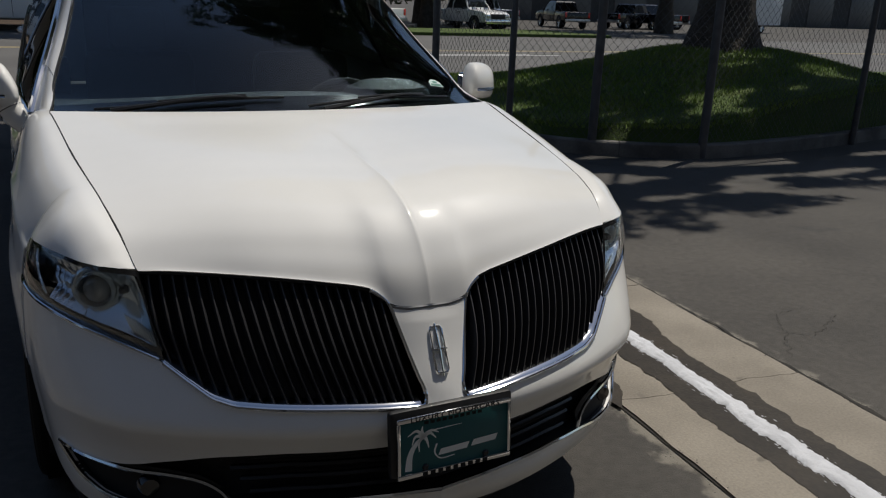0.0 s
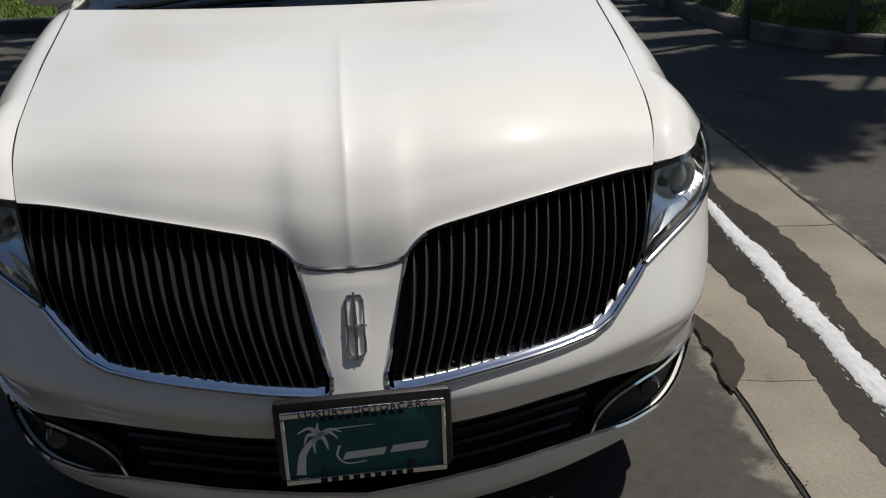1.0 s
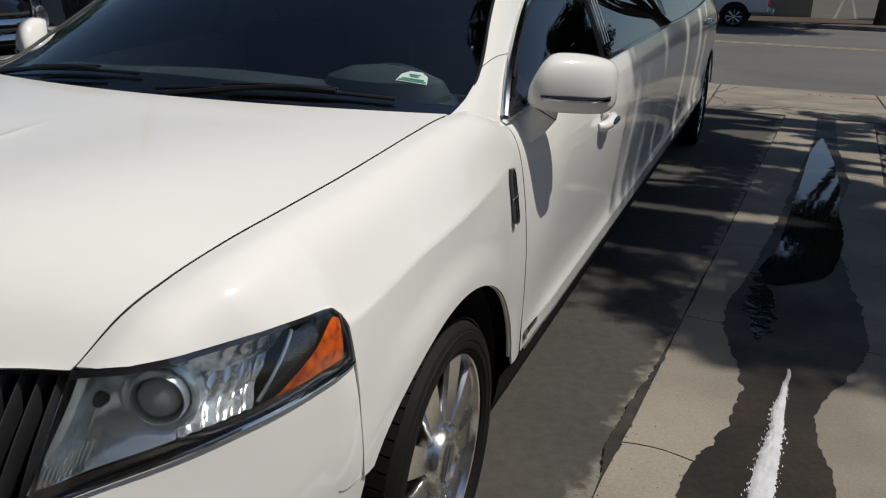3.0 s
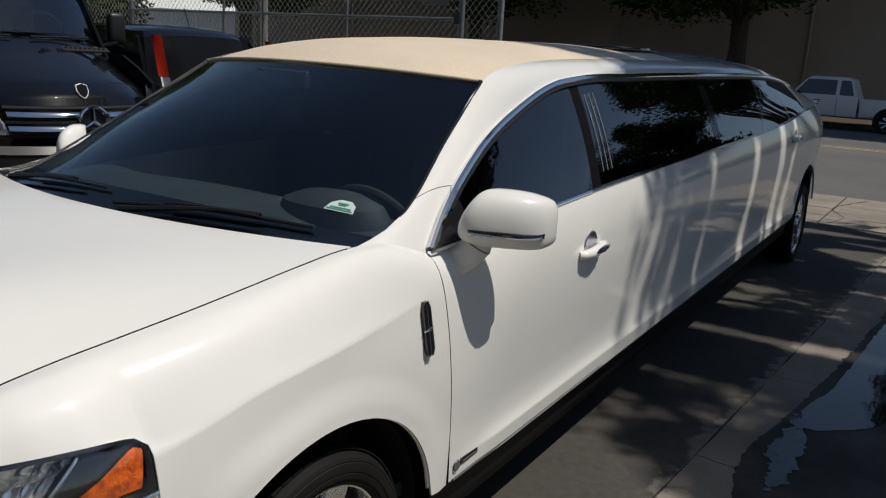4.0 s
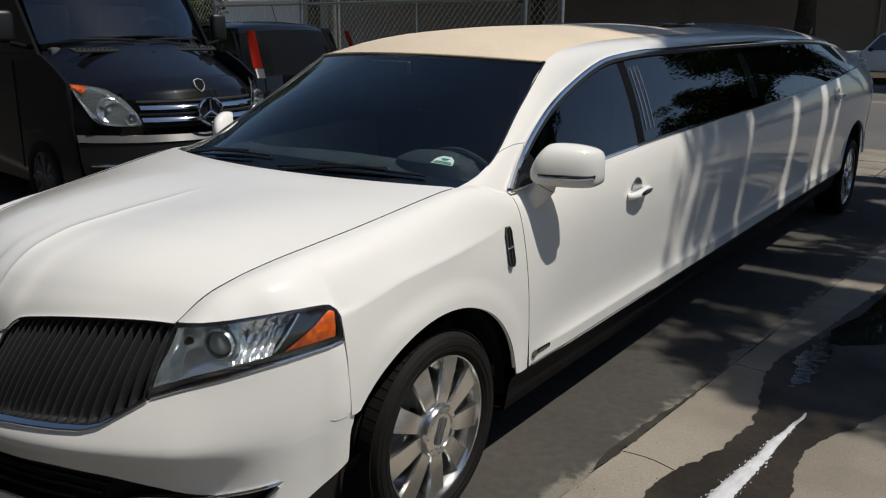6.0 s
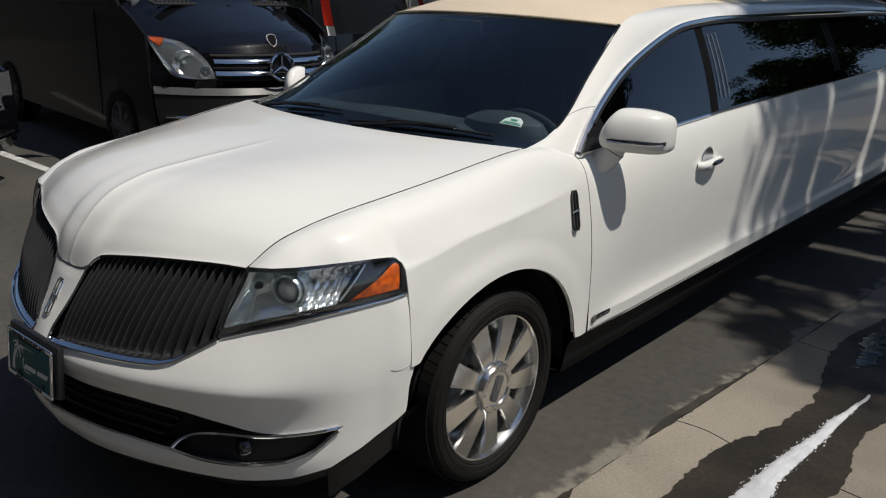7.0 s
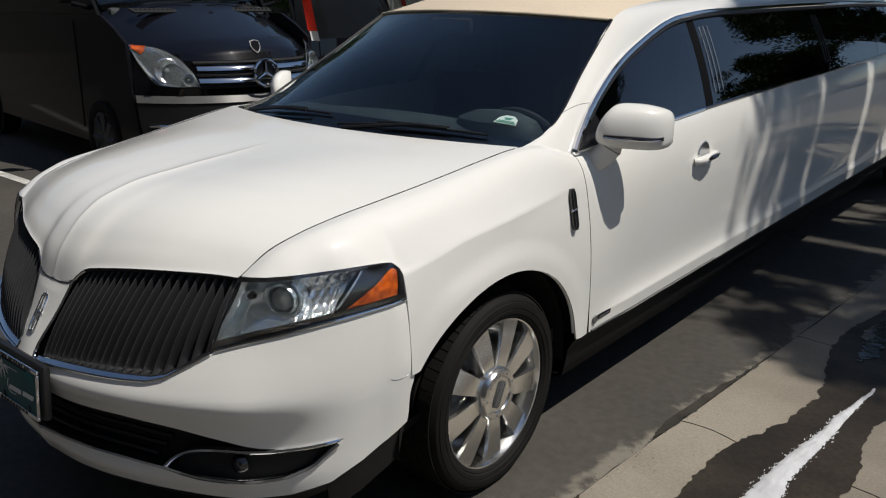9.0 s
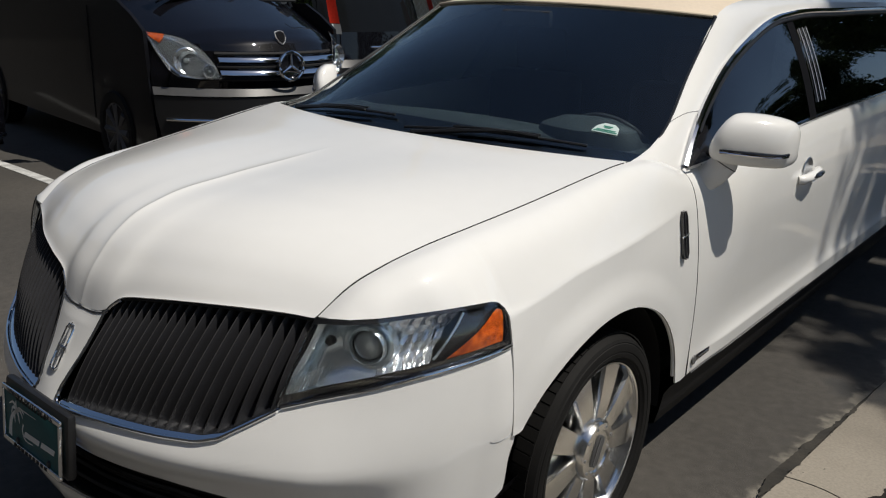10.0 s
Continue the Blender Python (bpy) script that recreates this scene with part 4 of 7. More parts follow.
fl = np.concatenate([(0.0, 0.035, 0.070, CREASE - 0.002, CREASE + 0.002, 0.094, 0.112, 0.135), np.linspace(0.16, 0.7, 14), np.linspace(0.73, 1, 12)])
for sd in (1, -1):
    ydoor = np.linspace(1.6025, 2.815, 30)
    rows_ = []
    for i_, y in enumerate(ydoor):
        r_ = []
        for f in fl:
            z_ = flank(y, f)[2]
            r_.append(flank(y + max(0.0, 0.055 * (1.10 - z_) / 0.7) * max(0.0, 1 - i_ / 6), f))
        rows_.append(r_)
    door = sheet("front_door", rows_, PAINT, limo, sd)
    tube("door_seam", [p + np.array([-0.0002, 0, 0]) for p in rows_[0]], 0.0016, GAP, limo, 6, sd)
    sheet("stretch_panel", [[flank(y, f) for f in fl] for y in np.linspace(2.815, 5.72, 30)], PAINT, limo, sd)
    sheet("rear_door", [[flank(y, f) for f in fl] for y in np.linspace(5.72, 6.86, 24)], PAINT, limo, sd)
    sheet("rear_quarter", [[flank(y, f) for f in fl] for y in np.concatenate([np.linspace(6.86, 7.07, 5), np.linspace(7.08, 8.02, 40), np.linspace(8.03, 8.55, 12)])], PAINT, limo, sd)
    tube("arch_lip", [(0.955, y, arch(y, 7.55, 0.39) + 0.004) for y in np.linspace(7.08, 8.02, 44)], 0.009, PAINT, limo, 6, sd)
    sheet("wheel_well", [[(x_, 7.55 + r_ * math.cos(w), 0.300 + r_ * math.sin(w)) for w in np.linspace(-0.10, math.pi + 0.10, 30)] for x_, r_ in ((0.62, 0.05), (0.62, 0.455), (0.80, 0.465), (0.933, 0.462))], GAP, limo, sd)
    sheet("sill", [[(0.950, y, 0.394), (0.938, y, 0.380), (0.918, y, 0.345), (0.908, y, 0.28), (0.895, y, 0.225), (0.85, y, 0.205), (0.80, y, 0.215), (0.80, y, 0.39)] for y in np.linspace(1.56, 7.09, 40)], SILLM, limo, sd, angle=80, flip=True)
    block("sill_step", (0.018, 4.2, 0.024), (sd * 0.944, 4.95, 0.384), BLACKP, limo, 0.005)
    tube("sill_chrome", [(0.956, y, 0.398) for y in np.linspace(1.67, 2.84, 20)], 0.004, PLASTG, limo, 6, sd)
    # belt and window-top trim
    tube("belt_trim", [belt(y) + np.array([0.006, 0, 0.004]) for y in np.linspace(1.60, 2.62, 40)], 0.009, CHROME, limo, 6, sd, "polished belt strip", flat_y=0.8)
    tube("belt_trim", [belt(y) + np.array([0.005, 0, 0.004]) for y in np.linspace(2.62, 7.25, 70)], 0.008, GLOSSB, limo, 6, sd, "dark belt strip")
    tube("window_top_trim", [rail(y) + np.array([0.005, 0, 0.002]) for y in np.concatenate([np.linspace(1.61, 3.0, 50), np.linspace(3.1, 7.6, 50)])], 0.0135, CHROME, limo, 8, sd, "bright window trim")
    tube("window_gasket", [rail(y) + np.array([0.018, 0, -0.014]) for y in np.concatenate([np.linspace(1.75, 3.0, 50), np.linspace(3.1, 7.3, 50)])], 0.006, BLACKP, limo, 6, sd, "black window gasket")

    # glass band: dark backing posts and panes
    def band(y, f, out=0.0):
        a, b = belt(y), rail(y)
        p = a + (b - a) * f
        return p + np.array([0.012 * math.sin(math.pi * f) + out, 0, 0])

    def pane(name, y0b, y0t, y1b, y1t, material, lo=0.02, hi=0.98, out=0.0, solid=0.004, n=14):
        rows_ = []
        for k in range(n):
            g = k / (n - 1)
            rows_.append([band((y0b + (y0t - y0b) * f) * (1 - g) + (y1b + (y1t - y1b) * f) * g, f, out) for f in np.linspace(lo, hi, 10)])
        return sheet(name, rows_, material, limo, sd, solid=solid, flip=True)

    # front door window fills the wedge behind the windscreen pillar
    rows_ = []
    for y in np.linspace(1.66, 2.665, 28):
        yb = y
        rows_.append([band(yb + (0.155 * f * np.clip((y - 2.0) / 0.66, 0, 1)), f) for f in np.linspace(0.02, 0.98, 10)])
    sheet("side_window", rows_, DARKTINT, limo, sd, solid=0.004, label="dark tinted window", flip=True)
    sheet("mirror_corner", [[band(y, f, 0.003) for f in np.linspace(0.0, 1.0, 8)] for y in np.linspace(1.62, 1.80, 6)], GLOSSB, limo, sd)
    pane("window_post", 2.66, 2.81, 2.735, 2.89, POSTB, 0.0, 1.0, 0.001)
    pane("side_window", 2.735, 2.89, 5.58, 5.98, DARKTINT, n=40)
    pane("window_post", 5.575, 5.975, 5.64, 6.04, GLOSSB, 0.0, 1.0, 0.001)
    pane("side_window", 5.64, 6.04, 6.48, 6.70, DARKTINT)
    pane("window_post", 6.475, 6.695, 6.55, 6.77, GLOSSB, 0.0, 1.0, 0.001)
    pane("side_window", 6.55, 6.77, 7.30, 7.30, DARKTINT)
    pane("window_post", 7.295, 7.295, 8.20, 8.15, PAINT, 0.0, 1.0, 0.001)
    for y0, m_ in ((2.775, SATIN), (4.42, PLASTG)):
        for k in range(3):
            tube("window_bar", [band(y0 + 0.045 * k + 0.15 * f, f, 0.004) for f in np.linspace(0.14, 0.86, 8)], 0.0018, m_, limo, 6, sd, "slim bright bar")
    # door handle over a flat satin disc that paints the scooped pocket's shade
    for hy, hz, hk in ((2.56, 0.0, 0.745), (6.56, 0.135, 0.80)):
        hx = flank(hy, hk)
        handle = thing("door_handle", "", "")
        handle.parent = limo

        def grip(q):
            return 0.943 + hz + 0.079 * (q + 0.14)
        tube("handle_grip", [np.array([hx[0] + o, hy + q, grip(q)]) for q, o in ((-0.100, 0.0), (-0.090, 0.012), (-0.055, 0.021), (0.0, 0.026), (0.055, 0.024), (0.085, 0.017), (0.095, 0.004))], [0.017, 0.020, 0.021, 0.021, 0.020, 0.018, 0.010], PAINT, handle, 16, sd, flat_y=0.9)
        tube("handle_inlay", [np.array([hx[0] + 0.037 + 0.005 * math.sin((q + 0.06) * 18), hy + q, grip(q) + 0.003]) for q in np.linspace(-0.045, 0.080, 10)], [0.004, 0.012, 0.014, 0.012, 0.004], GLOSSB, handle, 8, sd, flat_y=0.8)
        tube("handle_chrome", [np.array([hx[0] + 0.037, hy + q, grip(q) - 0.012]) for q in np.linspace(-0.045, 0.080, 10)], 0.004, CHROME, handle, 6, sd, flat_y=0.7)
        o = lathe("pocket_shade", [(0.0, 0.0012), (0.045, 0.0014), (0.056, 0.0025), (0.060, 0.0)], SATIN, handle, 28, "x")
        o.location, o.scale = (sd * (hx[0] + 0.001), hy - 0.005, 0.968 + hz), (sd, 1.0, 0.95)
    fb = thing("fender_badge", "", "")
    fb.parent = limo
    bo, bu, ba = np.array([sd * 0.9515, 1.505, 0.925]), np.array([-0.13 * sd, -0.06, 0.99]), np.array([0, 1.0, 0])
    hexa = [(-0.009, -0.076), (0.009, -0.076), (0.0175, -0.058), (0.0175, 0.058), (0.009, 0.076), (-0.009, 0.076), (-0.0175, 0.058), (-0.0175, -0.058)]
    prism("badge_back", hexa if sd > 0 else hexa[::-1], 0.010, GLOSSB, fb, bo - np.array([sd * 0.008, 0, 0]), ba, bu)
    bo[0] += sd * 0.003
    tube("badge_frame", [bo + ba * p + bu * q for p, q in hexa], 0.0014, PLASTG, fb, 6, closed=True)
    tube("badge_upright", [bo - bu * 0.07, bo + bu * 0.07], 0.0014, PLASTG, fb, 6)
    tube("badge_crossbar", [bo - ba * 0.021 - bu * 0.003, bo + np.array([sd * 0.004, 0, 0]), bo + ba * 0.021 + bu * 0.003], [0.002, 0.0045, 0.002], CHROME, fb, 8)
    sb = thing("sill_badge", "", "")
    sb.parent = limo
    block("badge_bar", (0.005, 0.10, 0.020), (sd * 0.954, 1.765, 0.440), GLOSSB, sb, 0.002)
    block("badge_print", (0.002, 0.075, 0.004), (sd * 0.957, 1.765, 0.440), SATIN, sb)
    lathe("badge_disc", [(0.0, 0.004), (0.016, 0.003), (0.018, 0.0)], PLASTG, sb, 16, "x", (sd * 0.953, 1.695, 0.436)).scale = (1, 1, 1)

    # windscreen pillar running into the roof rail
    inner = spline([(0.822, 1.345, 1.150), (0.806, 1.50, 1.172), (0.792, 1.644, 1.235), (0.732, 1.89, 1.374), (0.672, 2.20, 1.553), (0.640, 2.45, 1.602), (0.605, 3.0, 1.630), (0.60, 4.2, 1.638), (0.60, 5.4, 1.632), (0.585, 6.5, 1.605), (0.56, 7.3, 1.555), (0.535, 8.15, 1.45)], 90)
    outer = [(0.868, 1.585, 1.112)] + [tuple(rail(y)) for y in (1.64, 1.72, 1.85, 2.05, 2.354, 2.668, 2.90, 3.5, 4.5, 5.5, 6.5, 7.3, 8.15)]
    outer = spline(outer, 90)
    rows_ = []
    for k in range(90):
        a, b = inner[k], outer[k]
        d = np.linalg.norm(b - a)
        rows_.append([a + (b - a) * f + np.array([0.30, -0.10 if k < 34 else 0, 0.45]) * d * 0.55 * f * (1 - f) for f in np.linspace(0, 1, 9)])
    foot = [seam(1.345 + 0.255 * f) + np.array([0, 0, -0.002]) - p for f, p in zip(np.linspace(0, 1, 9), rows_[0])]
    for k in range(12):
        rows_[k] = [p + d * (1 - k / 12) ** 2 for p, d in zip(rows_[k], foot)]
    sheet("roof_rail", rows_, PAINT, limo, sd)
    tube("pillar_seam", [rows_[4][j] + np.array([0, 0, 0.0]) for j in range(9)], 0.0013, PLASTG, limo, 5, sd)

# ---- roof ----
RC_Y = (2.0, 2.10, 2.3, 2.7, 3.5, 5.0, 6.5, 7.4, 8.2)
RC_Z = (1.576, 1.618, 1.658, 1.686, 1.698, 1.698, 1.676, 1.625, 1.55)
rin = spline([(0.672, 2.20, 1.553), (0.640, 2.45, 1.602), (0.605, 3.0, 1.630), (0.60, 4.2, 1.638), (0.60, 5.4, 1.632), (0.585, 6.5, 1.605), (0.56, 7.3, 1.555), (0.535, 8.15, 1.45)], 60)


def roof_row(k, lift=0.0):
    e = rin[k]
    yc = e[1] - 0.20 * (1 - k / 59) ** 3
    zc = smooth_at(RC_Y, RC_Z, yc) + lift
    out = []
    for f in np.linspace(-1, 1, 33):
        w = 1 - abs(f) ** 2.4
        out.append((e[0] * f, e[1] + (yc - e[1]) * (1 - f * f), e[2] + (zc - e[2]) * w))
    return out


roof = sheet("roof_cover", [roof_row(k) for k in range(25)], VINYL, limo, solid=0.01, label="beige vinyl roof covering")
sheet("rear_roof", [roof_row(k) for k in range(24, 60)], PAINT, limo, solid=0.01)
block("roof_hatch", (0.86, 0.60, 0.018), (0, 4.35, 1.693), GLOSSB, limo, 0.006, "black tinted roof hatch")
tube("header_trim", roof_row(0, -0.003), 0.0045, PLASTG, limo, 6)

# ---- windscreen, cowl, wipers ----
WS = [  # centre (y, z) and edge (x, y, z) from the cowl up
    ((1.185, 1.135), (0.818, 1.352, 1.138)), ((1.255, 1.190), (0.806, 1.50, 1.166)), ((1.345, 1.250), (0.792, 1.640, 1.230)),
    ((1.62, 1.412), (0.733, 1.885, 1.370)), ((2.01, 1.580), (0.673, 2.198, 1.549))]
ctr = spline([(a[0], a[1]) for a, b in WS], 26)
edg = spline([b for a, b in WS], 26)


def screen_point(v, f, lift=0.0):
    k = v * 25
    i = int(min(k, 24))
    c, e = ctr[i] + (ctr[i + 1] - ctr[i]) * (k - i), edg[i] + (edg[i + 1] - edg[i]) * (k - i)
    w = 1 - abs(f) ** 2.2
    return np.array([e[0] * f, e[1] + (c[0] - e[1]) * w - lift * 0.6, e[2] + (c[1] - e[2]) * w + lift * 0.8])


ws = sheet("windscreen", [[screen_point(v, f) for f in np.linspace(-1, 1, 41)] for v in np.linspace(0, 1, 26)], TINT, limo, solid=0.005, label="tinted windscreen")
ws.visible_shadow = False
for sd in (1, -1):
    tube("screen_seal", [screen_point(v, sd, 0.003) for v in np.linspace(0.04, 1, 30)], 0.0045, BLACKP, limo, 6)
tube("screen_header", [screen_point(1.0, f, 0.005) for f in np.linspace(-0.985, 0.985, 41)], 0.006, VINYL, limo, 8)
sheet("cowl_panel", [[np.array([0.82 * f, 1.165 + 0.165 * f * f + d, 1.155 - 0.008 * f * f - 0.035 * (d > 0.0) - 0.4 * max(0, d - 0.03)]) for f in np.linspace(-1, 1, 31)] for d in (0.0, 0.02, 0.06, 0.16)], BLACKP, limo)
sheet("screen_black_border", [[screen_point(v, f, -0.008) for f in np.linspace(-1, 1, 41)] for v in np.linspace(0.0, 0.13, 6)], GLOSSB, limo)
for x0, x1, v1 in ((0.08, 0.66, 0.085), (-0.62, -0.04, 0.085)):
    wiper = thing("wiper", "", "")
    wiper.parent = limo
    p0, p1 = screen_point(0.03, x0 / 0.8, 0.02), screen_point(v1, x1 / 0.8, 0.022)
    mid = screen_point(0.085, (x0 * 0.45 + x1 * 0.55) / 0.8, 0.035)
    tube("wiper_arm", spline([p0, mid, p1 * 0.45 + mid * 0.55 + np.array([0, 0, 0.004])], 14), [0.010, 0.007, 0.005], BLACKP, wiper, 6)
    tube("wiper_blade", [screen_point(0.055 + 0.05 * k + 0.015 * math.sin(math.pi * k), (x0 - 0.05 + (x1 + 0.04 - x0) * k) / 0.8, 0.012) for k in np.linspace(0, 1, 16)], 0.005, BLACKP, wiper, 6)
    tube("wiper_bridge", [screen_point(0.06 + 0.05 * k + 0.015 * math.sin(math.pi * k), (x0 + (x1 - x0) * k) / 0.8, 0.024) for k in np.linspace(0.25, 0.75, 10)], 0.004, BLACKP, wiper, 6)
# inspection sticker inside the glass
st = thing("screen_sticker", "", "")
st.parent = limo
c = screen_point(0.23, 0.82)
ax = screen_point(0.23, 0.88) - screen_point(0.23, 0.76)
ax /= np.linalg.norm(ax)
ay = screen_point(0.30, 0.82) - screen_point(0.16, 0.82)
ay /= np.linalg.norm(ay)
nr = np.cross(ax, ay)
nr = nr if nr[1] < 0 else -nr
prism("sticker_paper", [(-0.042, -0.023), (0.042, -0.023), (0.035, 0.009), (0.016, 0.026), (-0.016, 0.026), (-0.035, 0.009)], 0.001, PAPER, st, c + nr * 0.003, ax, ay)
for k, w_ in ((-0.017, 0.074), (-0.009, 0.060), (0.003, 0.022), (0.010, 0.030)):
    prism("sticker_print", [(-w_ / 2, k - 0.0025), (w_ / 2, k - 0.0025), (w_ / 2, k + 0.0025), (-w_ / 2, k + 0.0025)], 0.001, PRINTG, st, c + nr * 0.0045, ax, ay)

# ---- cabin seen dimly through the glass ----
sheet("dashboard", [[(0.80 * f, 1.32 + d + 0.14 * f * f, 1.10 + 0.06 * math.sin(math.pi * min(1, d / 0.5)) + 0.02 * math.cos(3 * f) - 0.5 * max(0, d - 0.42)) for f in np.linspace(-1, 1, 25)] for d in np.linspace(0, 0.56, 12)], DASHM, limo, solid=0.02)
# solid oval placed to stand for the dash's reflection in the windscreen
o = lathe("dash_oval", [(0.0, 0.10), (0.10, 0.09), (0.17, 0.06), (0.205, 0.0), (0.21, -0.05)], DASHM, limo, 28, "z", (0.0, 0.0, 0.0))
o.location, o.scale = (0.50, 1.64, 1.13), (1.05, 0.6, 0.95)
ring = [(0.40 + 0.19 * math.cos(w), 1.98 - 0.07 * math.sin(w), 1.02 + 0.16 * math.sin(w)) for w in np.linspace(0, 2 * math.pi, 37)[:-1]]
tube("steering_wheel", ring, 0.016, INTER, limo, 8, closed=True)
tube("steering_spoke", [(0.21, 1.98, 1.02), (0.40, 1.96, 1.00), (0.59, 1.98, 1.02)], [0.014, 0.03, 0.014], INTER, limo, 8)
for x in (-0.40, 0.40):
    seat = thing("front_seat", "", "")
    seat.parent = limo
    flat("seat_back", box_bm(0.50, 0.16, 0.66, (x, 2.62, 0.92), 0.06, 3, None), INTER, seat, smooth=True)
    flat("headrest", box_bm(0.27, 0.11, 0.20, (x, 2.66, 1.35), 0.045, 3), INTER, seat, smooth=True)
    flat("seat_cushion", box_bm(0.52, 0.56, 0.18, (x, 2.36, 0.56), 0.06, 3), INTER, seat, smooth=True)
block("interior_mirror", (0.24, 0.03, 0.065), (0.0, 1.95, 1.52), GAP, limo, 0.012)
block("cabin_partition", (1.24, 0.04, 1.12), (0, 2.98, 0.98), INTER, limo, 0.005)
block("cabin_floor", (1.72, 6.6, 0.05), (0, 4.75, 0.40), INTER, limo)
block("bulkhead", (1.40, 0.05, 0.72), (0, 1.46, 0.74), GAP, limo)
block("underbody", (1.40, 7.9, 0.10), (0, 4.30, 0.27), GAP, limo, 0.02)
sheet("headliner", [roof_row(k, -0.03) for k in range(2, 60, 3)], INTER, limo, flip=True)
# tail
tail = [[np.array([flank(8.55, f)[0] * g * (1 - 0.0 * f), 8.55 + 0.16 * (1 - g**4), flank(8.55, f)[2]]) for g in np.linspace(-1, 1, 21)] for f in np.linspace(0, 1, 10)]
sheet("tailgate", tail, PAINT, limo, solid=0.01)
z8 = flank(8.55, 1.0)
sheet("rear_glass", [[np.array([(0.52 + (z8[0] - 0.54) * (1 - k)) * f, 8.17 + 0.38 * (1 - k) + 0.1 * (1 - f * f), 1.44 + (z8[2] - 1.44) * (1 - k) + 0.05 * (1 - f * f)]) for f in np.linspace(-1, 1, 15)] for k in np.linspace(0, 1, 8)], DARKTINT, limo, solid=0.005)
for sd in (1, -1):
    sheet("rear_pillar", [[np.array([(0.52 + (z8[0] - 0.54) * (1 - k)) + 0.12 * f * math.sin(math.pi * (0.15 + 0.8 * k)), 8.17 + 0.38 * (1 - k) - 0.12 * f * k, 1.44 + (z8[2] - 1.44) * (1 - k) - 0.08 * f * k]) for f in np.linspace(0, 1, 6)] for k in np.linspace(0, 1, 8)], PAINT, limo, sd, solid=0.01)
    sheet("shoulder_cap", [[flank(y, 1.0) + (np.array([0.66, y, 1.36 if y < 8.2 else 1.31]) - flank(y, 1.0)) * k for k in (0, 0.3, 0.7)] for y in np.linspace(8.05, 8.55, 6)], PAINT, limo, sd)

# ---- door mirrors ----
for sd in (1, -1):
    mir = thing("door_mirror", "", "")
    mir.parent = limo
    # sections from the inner end outwards: share, top, foot, forward bulge
    prof = [(0.0, 1.186, 1.152, 0.024), (0.02, 1.202, 1.142, 0.045), (0.08, 1.232, 1.132, 0.068), (0.16, 1.262, 1.126, 0.080), (0.24, 1.276, 1.121, 0.086), (0.38, 1.278, 1.116, 0.089), (0.58, 1.274, 1.112, 0.087),
            (0.78, 1.264, 1.110, 0.080), (0.91, 1.252, 1.113, 0.066), (0.965, 1.236, 1.122, 0.050), (0.99, 1.216, 1.136, 0.034), (1.0, 1.190, 1.155, 0.014)]
    shape = spline(prof, 36)
    v = []
    for t, zt, zb, hy in shape:
        zs = zb + 0.30 * (zt - zb)
        cut = [(0.55, zb + 0.004), (0.2, zb), (-0.45, zb), (-0.72, zb + 0.12 * (zs - zb)), (-0.88, zb + 0.42 * (zs - zb)), (-0.97, zb + 0.80 * (zs - zb)), (-1.0, zs)]
        cut += [(-((1 - k**2.6) ** 0.5), zs + (zt - zs) * k) for k in np.linspace(0.12, 0.97, 12)] + [(-0.1, zt), (0.25, zt - 0.001), (0.55, zt - 0.008)]
        for q, z in cut:
            v.append((sd * (0.915 + 0.215 * t), 1.725 + 0.150 * t + hy * q, z))
    f = grid_faces(len(shape), len(cut), wrap=True)
    f += [tuple(range(len(cut)))[::-1], tuple(len(v) - len(cut) + j for j in range(len(cut)))]
    mesh("mirror_housing", v, f if sd < 0 else [q[::-1] for q in f], PAINT, mir, angle=60)
    tube("mirror_arm", [(0.890, 1.728, 1.058), (0.925, 1.738, 1.083), (0.948, 1.748, 1.112), (0.955, 1.752, 1.150)], [0.050, 0.046, 0.044, 0.044], PAINT, mir, 20, sd)
    tube("arm_joint", [(0.9475, 1.7475, 1.1115), (0.949, 1.7484, 1.1145)], 0.0448, PLASTG, mir, 20, sd)
    strip_ = []
    for t in np.linspace(0.20, 0.965, 20):
        zt, zb, hy = (float(np.interp(t, shape[:, 0], shape[:, i])) for i in (1, 2, 3))
        strip_.append((0.915 + 0.215 * t, 1.725 + 0.150 * t - hy, zb + 0.29 * (zt - zb)))
    tube("mirror_strip", [np.array(p) + np.array([0, 0.0005, -0.004]) for p in strip_], 0.004, CHROME, mir, 6, sd, "thin chrome strip", flat_y=0.8)
    tube("indicator_strip", [np.array(p) + np.array([0, 0.0010, 0.003]) for p in strip_], [0.003, 0.005, 0.0065, 0.0065, 0.004], GLOSSB, mir, 8, sd, "smoked indicator strip")
    block("mirror_glass", (0.19, 0.006, 0.12), (sd * 1.02, 1.850, 1.166), CHROME, mir, 0.02, rot=Euler((0, 0, sd * 0.5)).to_matrix().to_4x4())

# ---- wheels ----


